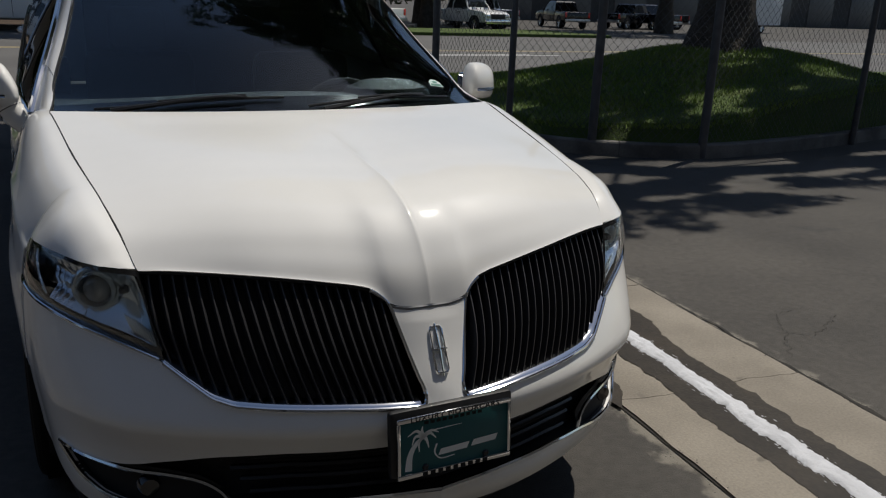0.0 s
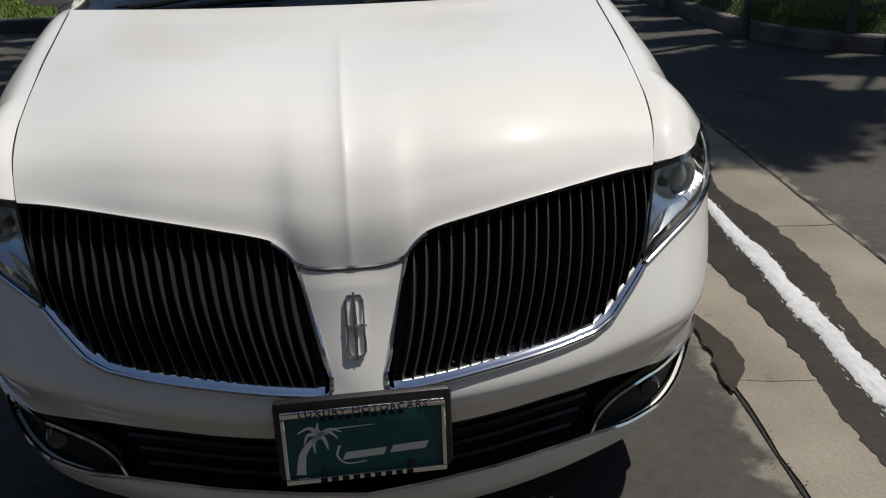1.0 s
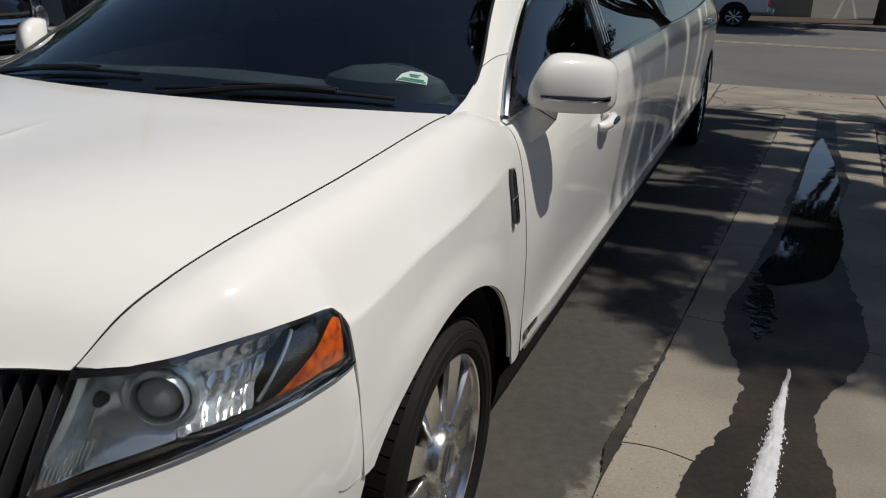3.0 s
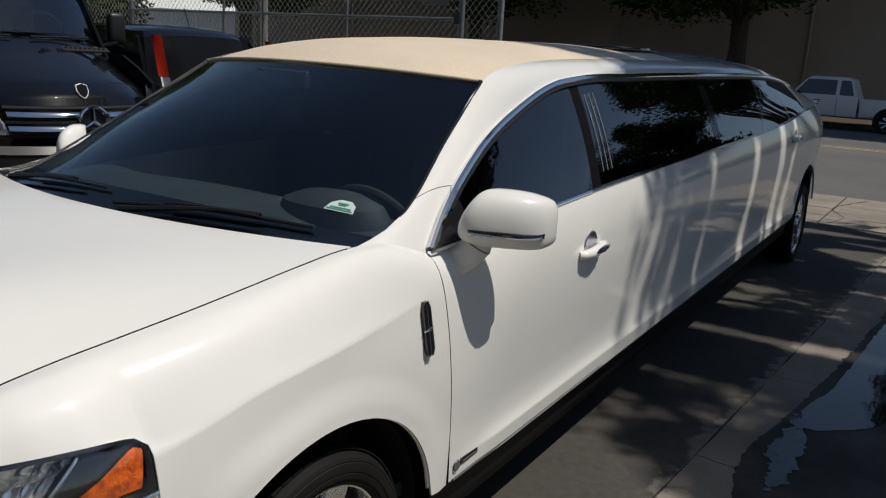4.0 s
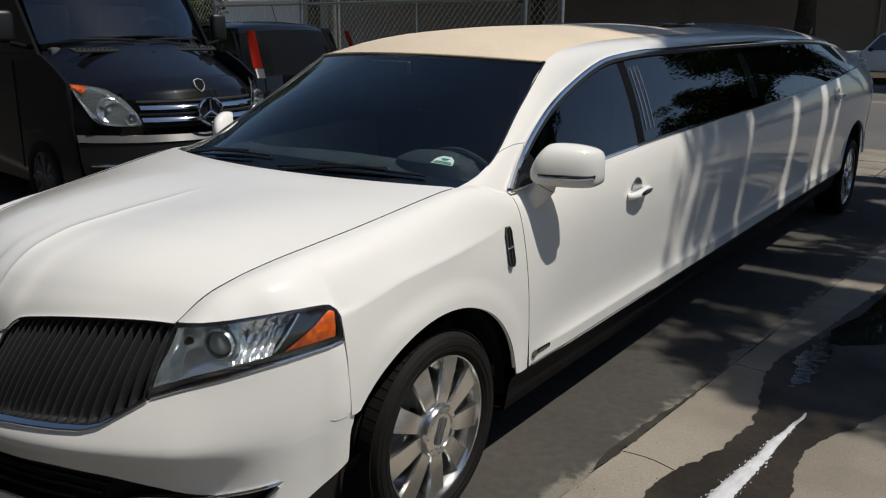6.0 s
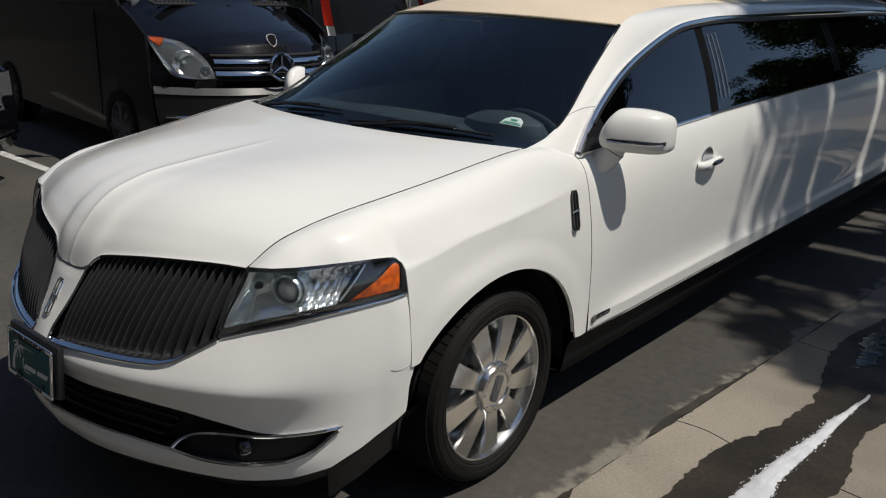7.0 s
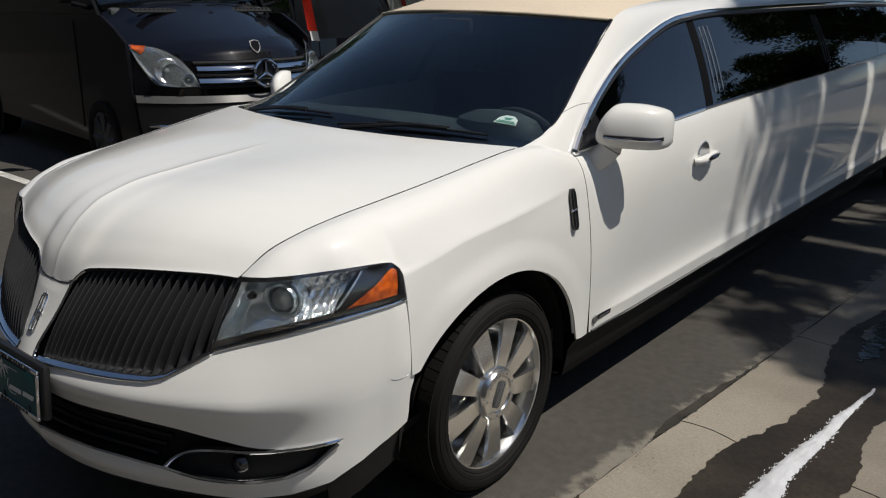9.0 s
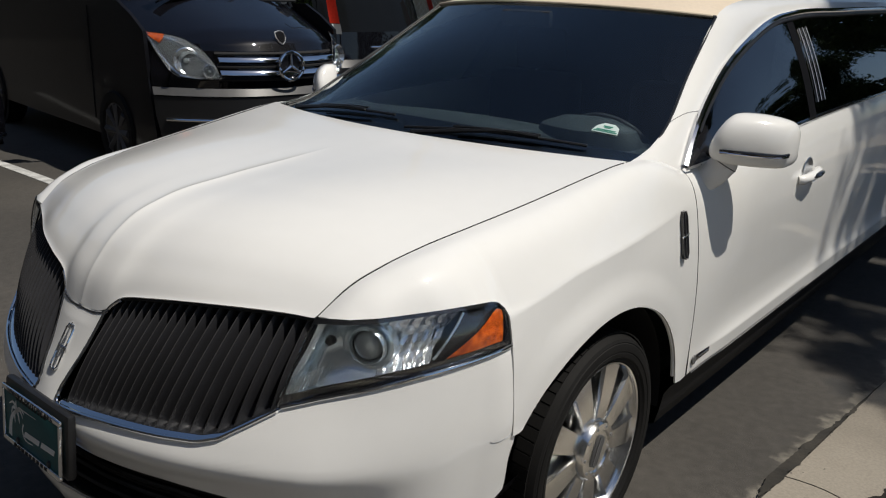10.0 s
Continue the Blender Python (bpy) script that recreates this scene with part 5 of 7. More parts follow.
def wheel_at(m, label):
    w = thing("wheel", label, "", m)
    w.parent = limo
    R = 0.357
    lathe("tyre", [(0.268, 0.005), (0.273, 0.018), (0.279, 0.022), (0.281, 0.0205), (0.287, 0.026), (0.300, 0.0285), (0.302, 0.0265), (0.305, 0.029), (0.317, 0.030), (0.327, 0.0275), (0.329, 0.0245), (0.332, 0.0255), (0.340, 0.021), (0.342, 0.017), (0.350, 0.004), (R, -0.018), (R, -0.050), (R - 0.008, -0.053), (R - 0.008, -0.062),
                   (R, -0.065), (R, -0.105), (R - 0.008, -0.108), (R - 0.008, -0.117), (R, -0.12), (R, -0.17), (0.345, -0.205), (0.30, -0.225), (0.262, -0.22)], RUBBER, w, 72, "x", angle=28)
    v, f = [], []
    for k in range(64):
        a = 2 * math.pi * k / 64
        for dx0, dx1, off in ((0.006, -0.048, 0.0), (-0.066, -0.104, 0.02), (-0.122, -0.17, 0.04)):
            b0 = len(v)
            for dx in (dx0, dx1):
                for da, rr in ((-0.0445, R - 0.002), (-0.0425, R + 0.0022), (0.0425, R + 0.0022), (0.0445, R - 0.002)):
                    ang = a + da + off + 0.25 * (dx + 0.08)
                    v.append((dx, rr * math.cos(ang), rr * math.sin(ang)))
            f += [(b0, b0 + 1, b0 + 5, b0 + 4), (b0 + 1, b0 + 2, b0 + 6, b0 + 5), (b0 + 2, b0 + 3, b0 + 7, b0 + 6), (b0, b0 + 3, b0 + 2, b0 + 1), (b0 + 4, b0 + 5, b0 + 6, b0 + 7)]
    mesh("tread", v, f, RUBBER, w, smooth=False)
    rim = lathe("rim", [(0.270, 0.008), (0.268, 0.013), (0.263, 0.011), (0.257, -0.004), (0.242, -0.03), (0.232, -0.10), (0.226, -0.15), (0.20, -0.155)], ALLOY, w, 60, "x")
    lathe("wheel_back", [(0.21, -0.13), (0.0, -0.13)], GAP, w, 30, "x")
    for k in range(9):
        a = 2 * math.pi * (k + 0.25) / 9
        v = []
        for r, hw, dx in ((0.055, 0.020, 0.000), (0.085, 0.028, 0.005), (0.15, 0.036, 0.006), (0.215, 0.043, 0.004), (0.260, 0.049, 0.001)):
            for tt, dd in ((-1, -0.012), (-0.90, 0.0), (0.90, 0.0), (1, -0.012), (0.80, -0.065), (-0.80, -0.065)):
                ct, sn = math.cos(a), math.sin(a)
                v.append((dx + dd, r * ct - hw * tt * sn, r * sn + hw * tt * ct))
        mesh("spoke", v, grid_faces(5, 6, wrap=True), ALLOY, w, angle=25)
    lathe("hub_cap", [(0.0, 0.020), (0.062, 0.020), (0.066, 0.025), (0.086, 0.024), (0.095, 0.012), (0.098, -0.03)], ALLOY, w, 32, "x")
    for k in range(9):
        a = 2 * math.pi * k / 9
        lathe("wheel_nut", [(0.0, 0.027), (0.005, 0.026), (0.006, 0.018)], SATIN, w, 8, "x", (0, 0.076 * math.cos(a), 0.076 * math.sin(a)))
    block("hub_emblem", (0.006, 0.036, 0.098), (0.021, 0, 0), PLASTG, w, 0.004, rot=Euler((radians(-46), 0, 0)).to_matrix().to_4x4())
    for half, gap in ((0.043, 0.012), (0.043, -0.012), (0.049, 0.0)):
        ang = radians(-46)
        tube("hub_emblem_bar", [(0.026, gap * math.cos(ang) - z * math.sin(ang), gap * math.sin(ang) + z * math.cos(ang)) for z in (-half, half)], 0.003, CHROME, w, 6)
    lathe("brake_disc", [(0.06, -0.10), (0.165, -0.10), (0.168, -0.115), (0.06, -0.12)], SATIN, w, 36, "x")
    return w


wheel_at(Matrix.Translation((0.922, 1.083, 0.354)) @ Euler((0.34, 0, radians(1))).to_matrix().to_4x4(), "alloy wheel with nine spokes")
wheel_at(Matrix.Translation((0.925, 7.55, 0.255)) @ Euler((0.9, 0, 0)).to_matrix().to_4x4(), "alloy wheel with nine spokes")
for y in (1.083, 7.55):
    wheel_at(Matrix.Translation((-0.925, y, 0.357 if y < 2 else 0.255)) @ Euler((0.3, 0, math.pi)).to_matrix().to_4x4(), "alloy wheel with nine spokes")

# ---- ground, gutter, street ----
ground = mesh("ground", [(-600, -600, 0), (600, -600, 0), (600, 600, 0), (-600, 600, 0)], [(0, 1, 2, 3)], ASPHALT, smooth=False)
tagged(ground, "weathered grey asphalt yard with stains", "ground", kind="structure")


def slab(name, outline, z0, z1, material, parent=None, label="", bevel=0.0):
    bm = bmesh.new()
    vs_ = [bm.verts.new((x, y, z0)) for x, y in outline]
    f = bm.faces.new(vs_)
    r = bmesh.ops.extrude_face_region(bm, geom=[f])
    bmesh.ops.translate(bm, vec=(0, 0, z1 - z0), verts=[e for e in r["geom"] if isinstance(e, bmesh.types.BMVert)])
    bmesh.ops.recalc_face_normals(bm, faces=bm.faces)
    if bevel:
        top = [e for e in bm.edges if all(v.co.z > z1 - 1e-5 for v in e.verts)]
        bmesh.ops.bevel(bm, geom=top, offset=bevel, segments=2, affect="EDGES", profile=0.5)
    return flat(name, bm, material, parent, label)


street = slab("road", [(-300, 12.5), (300, 12.5), (300, 31.0), (-300, 31.0)], 0.0, 0.004, STREET)
tagged(street, "wide pale grey asphalt street", "road", kind="structure")
for y0, w_ in ((21.6, 0.10), (21.95, 0.10)):
    tagged(slab("lane_line", [(-60, y0), (60, y0), (60, y0 + w_), (-60, y0 + w_)], 0.004, 0.008, LINEY), "faded yellow centre line on the street", "road marking", kind="structure")
for x0, x1, y0 in ((8.5, 13.5, 19.6), (15.5, 21.5, 20.6), (9.0, 12.6, 20.0)):
    tagged(slab("lane_line", [(x0, y0), (x1, y0 + 0.25), (x1, y0 + 0.42), (x0, y0 + 0.16)], 0.004, 0.008, LINEW), "worn white line on the street", "road marking", kind="structure")

# driveway apron: concrete panels with joints
apron = thing("apron", "pale concrete driveway apron along the street", "pavement", kind="structure")
rng = random.Random(5)
xj = [-9.0, -6.4, -4.0, -1.6, 0.8, 2.9, 4.3]
for a, b in zip(xj[:-1], xj[1:]):
    for y0, y1 in ((9.86, 11.20), (11.225, 12.5)):
        slab("panel", [(a + 0.012, y0 + 0.055 * 0), (b - 0.012, y0), (b - 0.012, y1), (a + 0.012, y1)], -0.05, 0.012 + rng.uniform(-0.002, 0.002), CONC, apron, bevel=0.006)
for i in range(5):
    w_ = 0.12 if i < 4 else 0.45
    tagged(slab("red_mark", [(2.0 + 0.14 * i, 11.98 - 0.01 * i), (2.03 + 0.14 * i + (0.3 if i == 4 else 0), 11.97), (2.04 + 0.14 * i + (0.3 if i == 4 else 0), 12.06 + 0.04 * (i % 2)), (2.0 + 0.14 * i, 12.05)], 0.013, 0.016, REDPAINT), "small red utility paint mark on concrete", "road marking", kind="structure")


def gl(y):
    return 1.135 + 0.0600 * y


def gr(y):
    return 2.085 + 0.0580 * y


# valley gutter: slabs with open joints
gutter = thing("gutter", "stained concrete valley gutter running beside the car", "pavement", kind="structure")
joints = [-6.5, -5.3, -4.1, -2.9, -1.7, -0.5, 0.71, 1.93, 3.12, 4.4, 5.6, 6.8, 8.0, 9.85]


def joint_line(y0, gap):
    """The crack between two gutter panels, from the near edge to the far one."""
    pts_ = []
    for q in np.linspace(0, 1, 22):
        x = gl(y0) * (1 - q) + gr(y0 - 0.06) * q
        pts_.append((x, y0 - 0.06 * q + gap + 0.034 * noise.noise((x * 4, y0 * 3, 0)) + 0.010 * noise.noise((x * 21, y0, 4))))
    return pts_


for a, b in zip(joints[:-1], joints[1:]):
    n = 10
    ed = [(gl(a + (b - a) * k / n) + rng.uniform(-0.006, 0.006), a + (b - a) * k / n) for k in range(1, n)]
    edr = [(gr(a - 0.06 + (b - a) * k / n) + rng.uniform(-0.006, 0.006), a - 0.06 + (b - a) * k / n) for k in range(n - 1, 0, -1)]
    slab("panel", ed + joint_line(b, -0.0028) + edr + joint_line(a, 0.0028)[::-1], -0.05, 0.010 + rng.uniform(-0.0015, 0.0015), CONC, gutter)
# dark dirt line in the joint with the asphalt
v, f = [], []
ys_ = np.linspace(-6, 9.8, 260)
for i, y in enumerate(ys_):
    wob = 0.5 + 0.5 * noise.noise((y * 1.3, 3, 0)) + 0.35 * noise.noise((y * 6, 7, 0))
    v += [(gl(y) - 0.004 - 0.036 * max(0.03, wob - 0.35) * (0.6 + 0.8 * abs(noise.noise((y * 21, 2, 0)))), y, 0.005), (gl(y) + 0.004, y, 0.005)]
    if i:
        f.append((2 * i - 2, 2 * i - 1, 2 * i + 1, 2 * i))
tagged(mesh("joint_dirt", v, f, DIRT, smooth=False), "damp dirt packed along the gutter joint", "dirt", kind="structure")


def ribbon(name, left, right, z, material, label, category, jag=0.02, n=160, seed=0):
    """A flat patch between two edges given as (y, x) tables, with a ragged rim."""
    ly, lx = zip(*left)
    ry, rx = zip(*right)
    v_, f_ = [], []
    for i, y in enumerate(np.linspace(max(ly[0], ry[0]), min(ly[-1], ry[-1]), n)):
        a = smooth_at(ly, lx, y) + jag * (0.5 * noise.noise((y * 3.1, seed, 0)) + 0.6 * noise.noise((y * 13, seed, 5)) + 0.35 * noise.noise((y * 41, seed, 5)))
        b = smooth_at(ry, rx, y) + jag * (0.5 * noise.noise((y * 2.7, seed, 9)) + 0.6 * noise.noise((y * 12, seed, 2)) + 0.35 * noise.noise((y * 37, seed, 2)))
        b = max(b, a + 0.002)
        for k in range(7):
            v_.append((a + (b - a) * k / 6, y, z))
        if i:
            for k in range(6):
                f_.append(((i - 1) * 7 + k, (i - 1) * 7 + k + 1, i * 7 + k + 1, i * 7 + k))
    return tagged(mesh(name, v_, f_, material), label, category, kind="structure")


WET_L = ((-6, 1.30), (-2, 1.33), (0, 1.40), (0.45, 1.42), (0.8, 1.46), (1.4, 1.47), (1.85, 1.475), (2.15, 1.56), (2.5, 1.605), (2.92, 1.53), (3.26, 1.49), (3.8, 1.56), (5.0, 1.70), (6.2, 1.80), (8, 1.97), (9.8, 2.07))
WET_R = ((-6, 1.62), (-2, 1.66), (0, 1.73), (0.7, 1.77), (1.1, 1.80), (1.5, 1.90), (1.95, 1.905), (2.2, 1.87), (2.45, 1.88), (2.7, 1.96), (3.0, 2.07), (3.4, 2.10), (4.2, 2.06), (5.4, 2.05), (6.2, 2.18), (8, 2.20), (9.8, 2.26))
ribbon("wet_patch", WET_L, WET_R, 0.0135, WETC, "dark wet stain down the middle of the gutter", "wet patch", 0.032, 900, 1)
# packed dirt where the asphalt has crumbled along the joint
ribbon("dirt_patch", [(1.70, 1.226), (1.80, 1.210), (2.05, 1.216), (2.3, 1.240), (2.5, 1.270), (2.68, 1.29)], [(1.70, 1.228), (1.80, 1.240), (2.05, 1.258), (2.3, 1.273), (2.5, 1.286), (2.68, 1.30)], 0.0125, DIRT, "dark damp dirt filling a crumbled gutter edge", "dirt", 0.020, 160, 45)
ribbon("wet_patch", [(0.66, 1.15), (0.80, 1.16), (1.0, 1.19), (1.2, 1.205)], [(0.66, 1.16), (0.80, 1.26), (1.0, 1.27), (1.2, 1.215)], 0.0140, WETC, "small damp patch by the gutter joint", "wet patch", 0.025, 60, 31)
ribbon("puddle", [(3.75, 1.66), (3.95, 1.62), (4.3, 1.69), (4.8, 1.74), (5.5, 1.79), (6.2, 1.85), (6.8, 1.89), (7.6, 1.95), (8.4, 2.06)], [(3.75, 1.72), (3.95, 1.92), (4.3, 2.02), (4.8, 2.08), (5.5, 2.09), (6.2, 2.13), (6.8, 2.13), (7.6, 2.12), (8.4, 2.08)], 0.0165, WATER,
       "still puddle of water in the gutter", "puddle", 0.022, 240, 3)
ribbon("puddle", [(3.0, 1.635), (3.2, 1.61), (3.5, 1.585), (3.9, 1.60)], [(3.0, 1.645), (3.2, 1.69), (3.5, 1.70), (3.9, 1.64)], 0.0160, RIPPLE, "shallow rippled pool of water in the gutter", "puddle", 0.07, 160, 8)
v, f = [], []
for i, y in enumerate(np.linspace(-1.5, 9.6, 300)):
    wob = abs(noise.noise((y * 1.7, 13, 0))) + 0.5 * abs(noise.noise((y * 9, 17, 0)))
    v += [(gr(y) - 0.002, y, 0.005), (gr(y) + 0.006 + 0.050 * wob, y, 0.005)]
    if i:
        f.append((2 * i - 2, 2 * i - 1, 2 * i + 1, 2 * i))
tagged(mesh("joint_dirt", v, f, DIRT, smooth=False), "crumbled dirt packed along the gutter joint", "dirt", kind="structure")
# soap foam: a low ragged heap with bubbles along its rim
FY0, FY1 = -2.4, 2.75


def foam_mid(y):
    c_ = smooth_at((-4.5, -1.5, 0.64, 1.1, 1.66, 1.97, 2.6, 3.4), (1.40, 1.50, 1.61, 1.65, 1.69, 1.71, 1.765, 1.84), y)
    w_ = smooth_at((-4.5, 0, 1.0, 1.7, 2.0, 2.3, 2.6, 2.8), (0.075, 0.062, 0.056, 0.052, 0.042, 0.027, 0.013, 0.004), y)
    return c_ + 0.014 * noise.noise((y * 2.2, 1, 1)) + 0.010 * noise.noise((y * 7, 4, 1)), w_ * (1 + 0.35 * noise.noise((y * 4, 2, 2)))


rg = np.random.default_rng(77)
v, f = [], []
NF = 700
for i in range(NF):
    y = FY0 + (FY1 - FY0) * i / (NF - 1)
    c_, w_ = foam_mid(y)
    for k in range(13):
        d = k / 6 - 1
        jag = 1 + 0.30 * noise.noise((y * 34, 5 if d < 0 else 9, 0)) + 0.28 * noise.noise((y * 11, 3 if d < 0 else 6, 0)) + 0.2 * noise.noise((y * 90, 4 if d < 0 else 7, 0))
        z = 0.0145 + 0.013 * (1 - d * d) ** 0.7 * (0.8 + 0.3 * noise.noise((y * 16, d * 3, 0)) + 0.15 * noise.noise((y * 60, d * 11, 3))) * min(1, w_ / 0.03)
        v.append((c_ + d * w_ * 0.80 * jag, y, max(0.0138, z)))
f += grid_faces(NF, 13, flip=True)
for i in range(900):
    y = rg.uniform(FY0, FY1)
    c_, w_ = foam_mid(y)
    d = rg.choice((-1, 1)) * (0.66 + abs(rg.normal(0, 0.22)))
    r_ = rg.uniform(0.0008, 0.0024)
    x, h, b0, a0 = c_ + d * w_, r_ * rg.uniform(0.4, 0.7), len(v), rg.uniform(0, 1)
    for rr, hh in ((1.0, 0.0), (0.7, 0.7)):
        for k in range(6):
            a = a0 + 2 * math.pi * k / 6
            v.append((x + r_ * rr * math.cos(a) + 0.25 * d * r_ * rr * math.sin(a), y + r_ * rr * math.sin(a) * 4.2, 0.0142 + h * hh))
    v.append((x, y, 0.0142 + h))
    for k in range(6):
        f.append((b0 + k, b0 + (k + 1) % 6, b0 + 6 + (k + 1) % 6, b0 + 6 + k))
        f.append((b0 + 6 + k, b0 + 6 + (k + 1) % 6, b0 + 12))
foam = mesh("soap_foam", v, f, FOAM, angle=180)
tagged(foam, "white soap foam flowing along the wet gutter", "foam", kind="stuff")


def crack(name, pts, width, z, seed, label):
    """A thin jagged dark crack lying on the surface."""
    p = spline(pts, 60)
    v_, f_ = [], []
    for i_, q in enumerate(p):
        o = 0.03 * noise.noise((i_ * 0.31, seed, 0)) + 0.012 * noise.noise((i_ * 1.1, seed, 4))
        w_ = width * (0.45 + abs(noise.noise((i_ * 0.4, seed, 8))) * 1.6) * min(1, (i_ + 1) / 4, (60 - i_) / 4)
        t_ = p[min(i_ + 1, 59)] - p[max(i_ - 1, 0)]
        n_ = np.array([-t_[1], t_[0]]) / (np.linalg.norm(t_) + 1e-9)
        v_ += [(*(q + n_ * (o - w_)), z), (*(q + n_ * (o + w_)), z)]
        if i_:
            f_.append((2 * i_ - 2, 2 * i_ - 1, 2 * i_ + 1, 2 * i_))
    return tagged(mesh(name, v_, f_, DIRT, smooth=False), label, "crack", kind="structure")


for k, (pts, w_, z_) in enumerate((([(2.12, 0.2), (2.19, 1.4), (2.24, 2.4), (2.33, 3.6)], 0.009, 0.0060),
                               ([(2.25, 0.78), (2.45, 1.0), (2.6, 0.95), (2.95, 1.12)], 0.0022, 0.0040), ([(2.45, 1.0), (2.62, 1.22), (2.85, 1.25)], 0.0018, 0.0042), ([(-4.0, 10.55), (-1.0, 10.62), (1.2, 10.50), (4.2, 10.60)], 0.012, 0.0160), ([(0.9, 9.9), (1.0, 10.5), (0.8, 11.2), (1.1, 12.4)], 0.010, 0.0165))):
    crack("crack", pts, w_, z_, 11 * k + 3, "thin dirt-filled crack in the paving")
# white stall line beside the van
tagged(slab("stall_line", [(-11, 2.07), (-4.55, 2.07), (-4.55, 2.17), (-11, 2.17)], 0.0, 0.004, LINEW), "worn white parking stall line on asphalt", "road marking", kind="structure")
# loose grit
v, f = [], []
rg = np.random.default_rng(11)
for i in range(2600):
    x, y, s_ = rg.uniform(0.9, 5.5), rg.uniform(-1.5, 9.5), rg.uniform(0.0015, 0.004)
    if i > 800:
        y = rg.uniform(-1.0, 5.0)
        x = (gr(y) + 0.035 if i % 3 else gl(y) - 0.02) + rg.normal(0, 0.022)
        s_ = rg.uniform(0.0012, 0.0045)
    b0 = len(v)
    z_ = 0.012 if gl(y) < x < gr(y) else 0.0
    a_ = rg.uniform(0, 6)
    for k in range(4):
        v.append((x + s_ * math.cos(a_ + k * 1.57), y + s_ * math.sin(a_ + k * 1.57) * rg.uniform(0.5, 1), z_))
    v.append((x, y, z_ + s_ * 0.8))
    f += [(b0 + k, b0 + (k + 1) % 4, b0 + 4) for k in range(4)]
tagged(mesh("grit", v, f, KERBM, smooth=False), "loose grit and crumbs on the asphalt", "grit", kind="stuff")

# ---- planted island with kerb ----
EDGE = spline([(4.35, 12.3), (3.95, 11.3), (3.82, 9.5), (3.80, 8.2), (3.86, 6.6), (4.05, 5.95), (4.55, 5.45), (5.5, 5.0), (7.1, 5.1), (9.2, 5.5), (13, 6.4), (20, 8.0), (30, 10.5)], 110)
EDGE = np.array(EDGE)
tan_ = np.gradient(EDGE, axis=0)
tan_ /= np.linalg.norm(tan_, axis=1)[:, None]
inn = np.stack([-tan_[:, 1], tan_[:, 0]], 1)
TREE = np.array([8.4, 7.75])


def mound(x, y):
    d = math.hypot((x - TREE[0]) / 1.15, y - TREE[1])
    return 0.15 + 0.90 * math.exp(-(d / 2.9) ** 2) + 0.03 * noise.noise((x * 0.8, y * 0.8, 0))


kerb = thing("kerb", "grey concrete kerb curving round the grass island", "kerb", kind="structure")
seg = 8
for s0 in range(0, 108, seg):
    v, f = [], []
    for k in range(seg + 1):
        p, q = EDGE[min(s0 + k, 109)], inn[min(s0 + k, 109)]
        g = 0.004 if k == 0 else (-0.004 if k == seg else 0)
        p = p + tan_[min(s0 + k, 109)] * g
        for o, z in ((-0.012, -0.02), (0.0, 0.135), (0.012, 0.152), (0.13, 0.155), (0.145, 0.145), (0.15, -0.02)):
            v.append((p[0] + q[0] * o, p[1] + q[1] * o, z))
    f = grid_faces(seg + 1, 6)
    mesh("kerb_stone", v, f, KERBM, kerb, angle=30)
# turf
v, f, idx = [], [], {}
st_ = 0.22
gx, gy = np.arange(3.8, 20, st_), np.arange(4.8, 13.4, st_)


def inside(x, y, off=0.12):
    i = int(np.argmin((EDGE[:, 0] - x) ** 2 + (EDGE[:, 1] - y) ** 2))
    return (np.array([x, y]) - EDGE[i]) @ inn[i] > off and y < 13.3


for i, x in enumerate(gx):
    for j, y in enumerate(gy):
        if inside(x, y, 0.0):
            idx[i, j] = len(v)
            v.append((x, y, mound(x, y) - 0.02 if inside(x, y, 0.40) else 0.10))
for (i, j) in list(idx):
    q = [(i, j), (i + 1, j), (i + 1, j + 1), (i, j + 1)]
    if all(k in idx for k in q):
        f.append([idx[k] for k in q])
lawn = mesh("lawn", v, f, TURF)
tagged(lawn, "green mown grass mound under a tree", "lawn", kind="structure")
rimv = []
for k in range(110):
    for o, dz in ((0.10, 0.0), (0.25, 0.006), (0.45, 0.004), (0.75, 0.0), (1.05, -0.05)):
        x, y = EDGE[k] + inn[k] * o
        rimv.append((x, y, (0.148 if o < 0.2 else mound(x, y) + dz)))
rimf = grid_faces(110, 5)
tagged(mesh("lawn_edge", rimv, rimf, TURF), "grass verge along the kerb", "lawn", kind="structure")


def blades(name, points, height, label, seed):
    r = np.random.default_rng(seed)
    n_ = len(points)
    p = np.array(points)
    a = r.uniform(0, 2 * math.pi, n_)
    h = height * r.uniform(0.5, 1.2, n_)
    w = r.uniform(0.004, 0.009, n_)
    lean = r.normal(0, 0.025, (n_, 2))
    d = np.stack([np.cos(a) * w, np.sin(a) * w, np.zeros(n_)], 1)
    tip = p + np.stack([lean[:, 0], lean[:, 1], h], 1)
    v_ = np.stack([p - d, p + d, tip], 1).reshape(-1, 3)
    f_ = np.arange(3 * n_).reshape(-1, 3)
    return tagged(mesh(name, v_.tolist(), f_.tolist(), GRASSM, smooth=False), label, "grass", kind="stuff")


rg = np.random.default_rng(3)
pts = []
while len(pts) < 90000:
    x, y = rg.uniform(3.8, 15), rg.uniform(4.9, 12.6)
    if (x > 11 and rg.random() < 0.6) or not inside(x, y, 0.10):
        continue
    pts.append((x, y, mound(x, y) - 0.015))
blades("grass", pts, 0.060, "dense short green lawn grass", 4)

# ---- trees ----


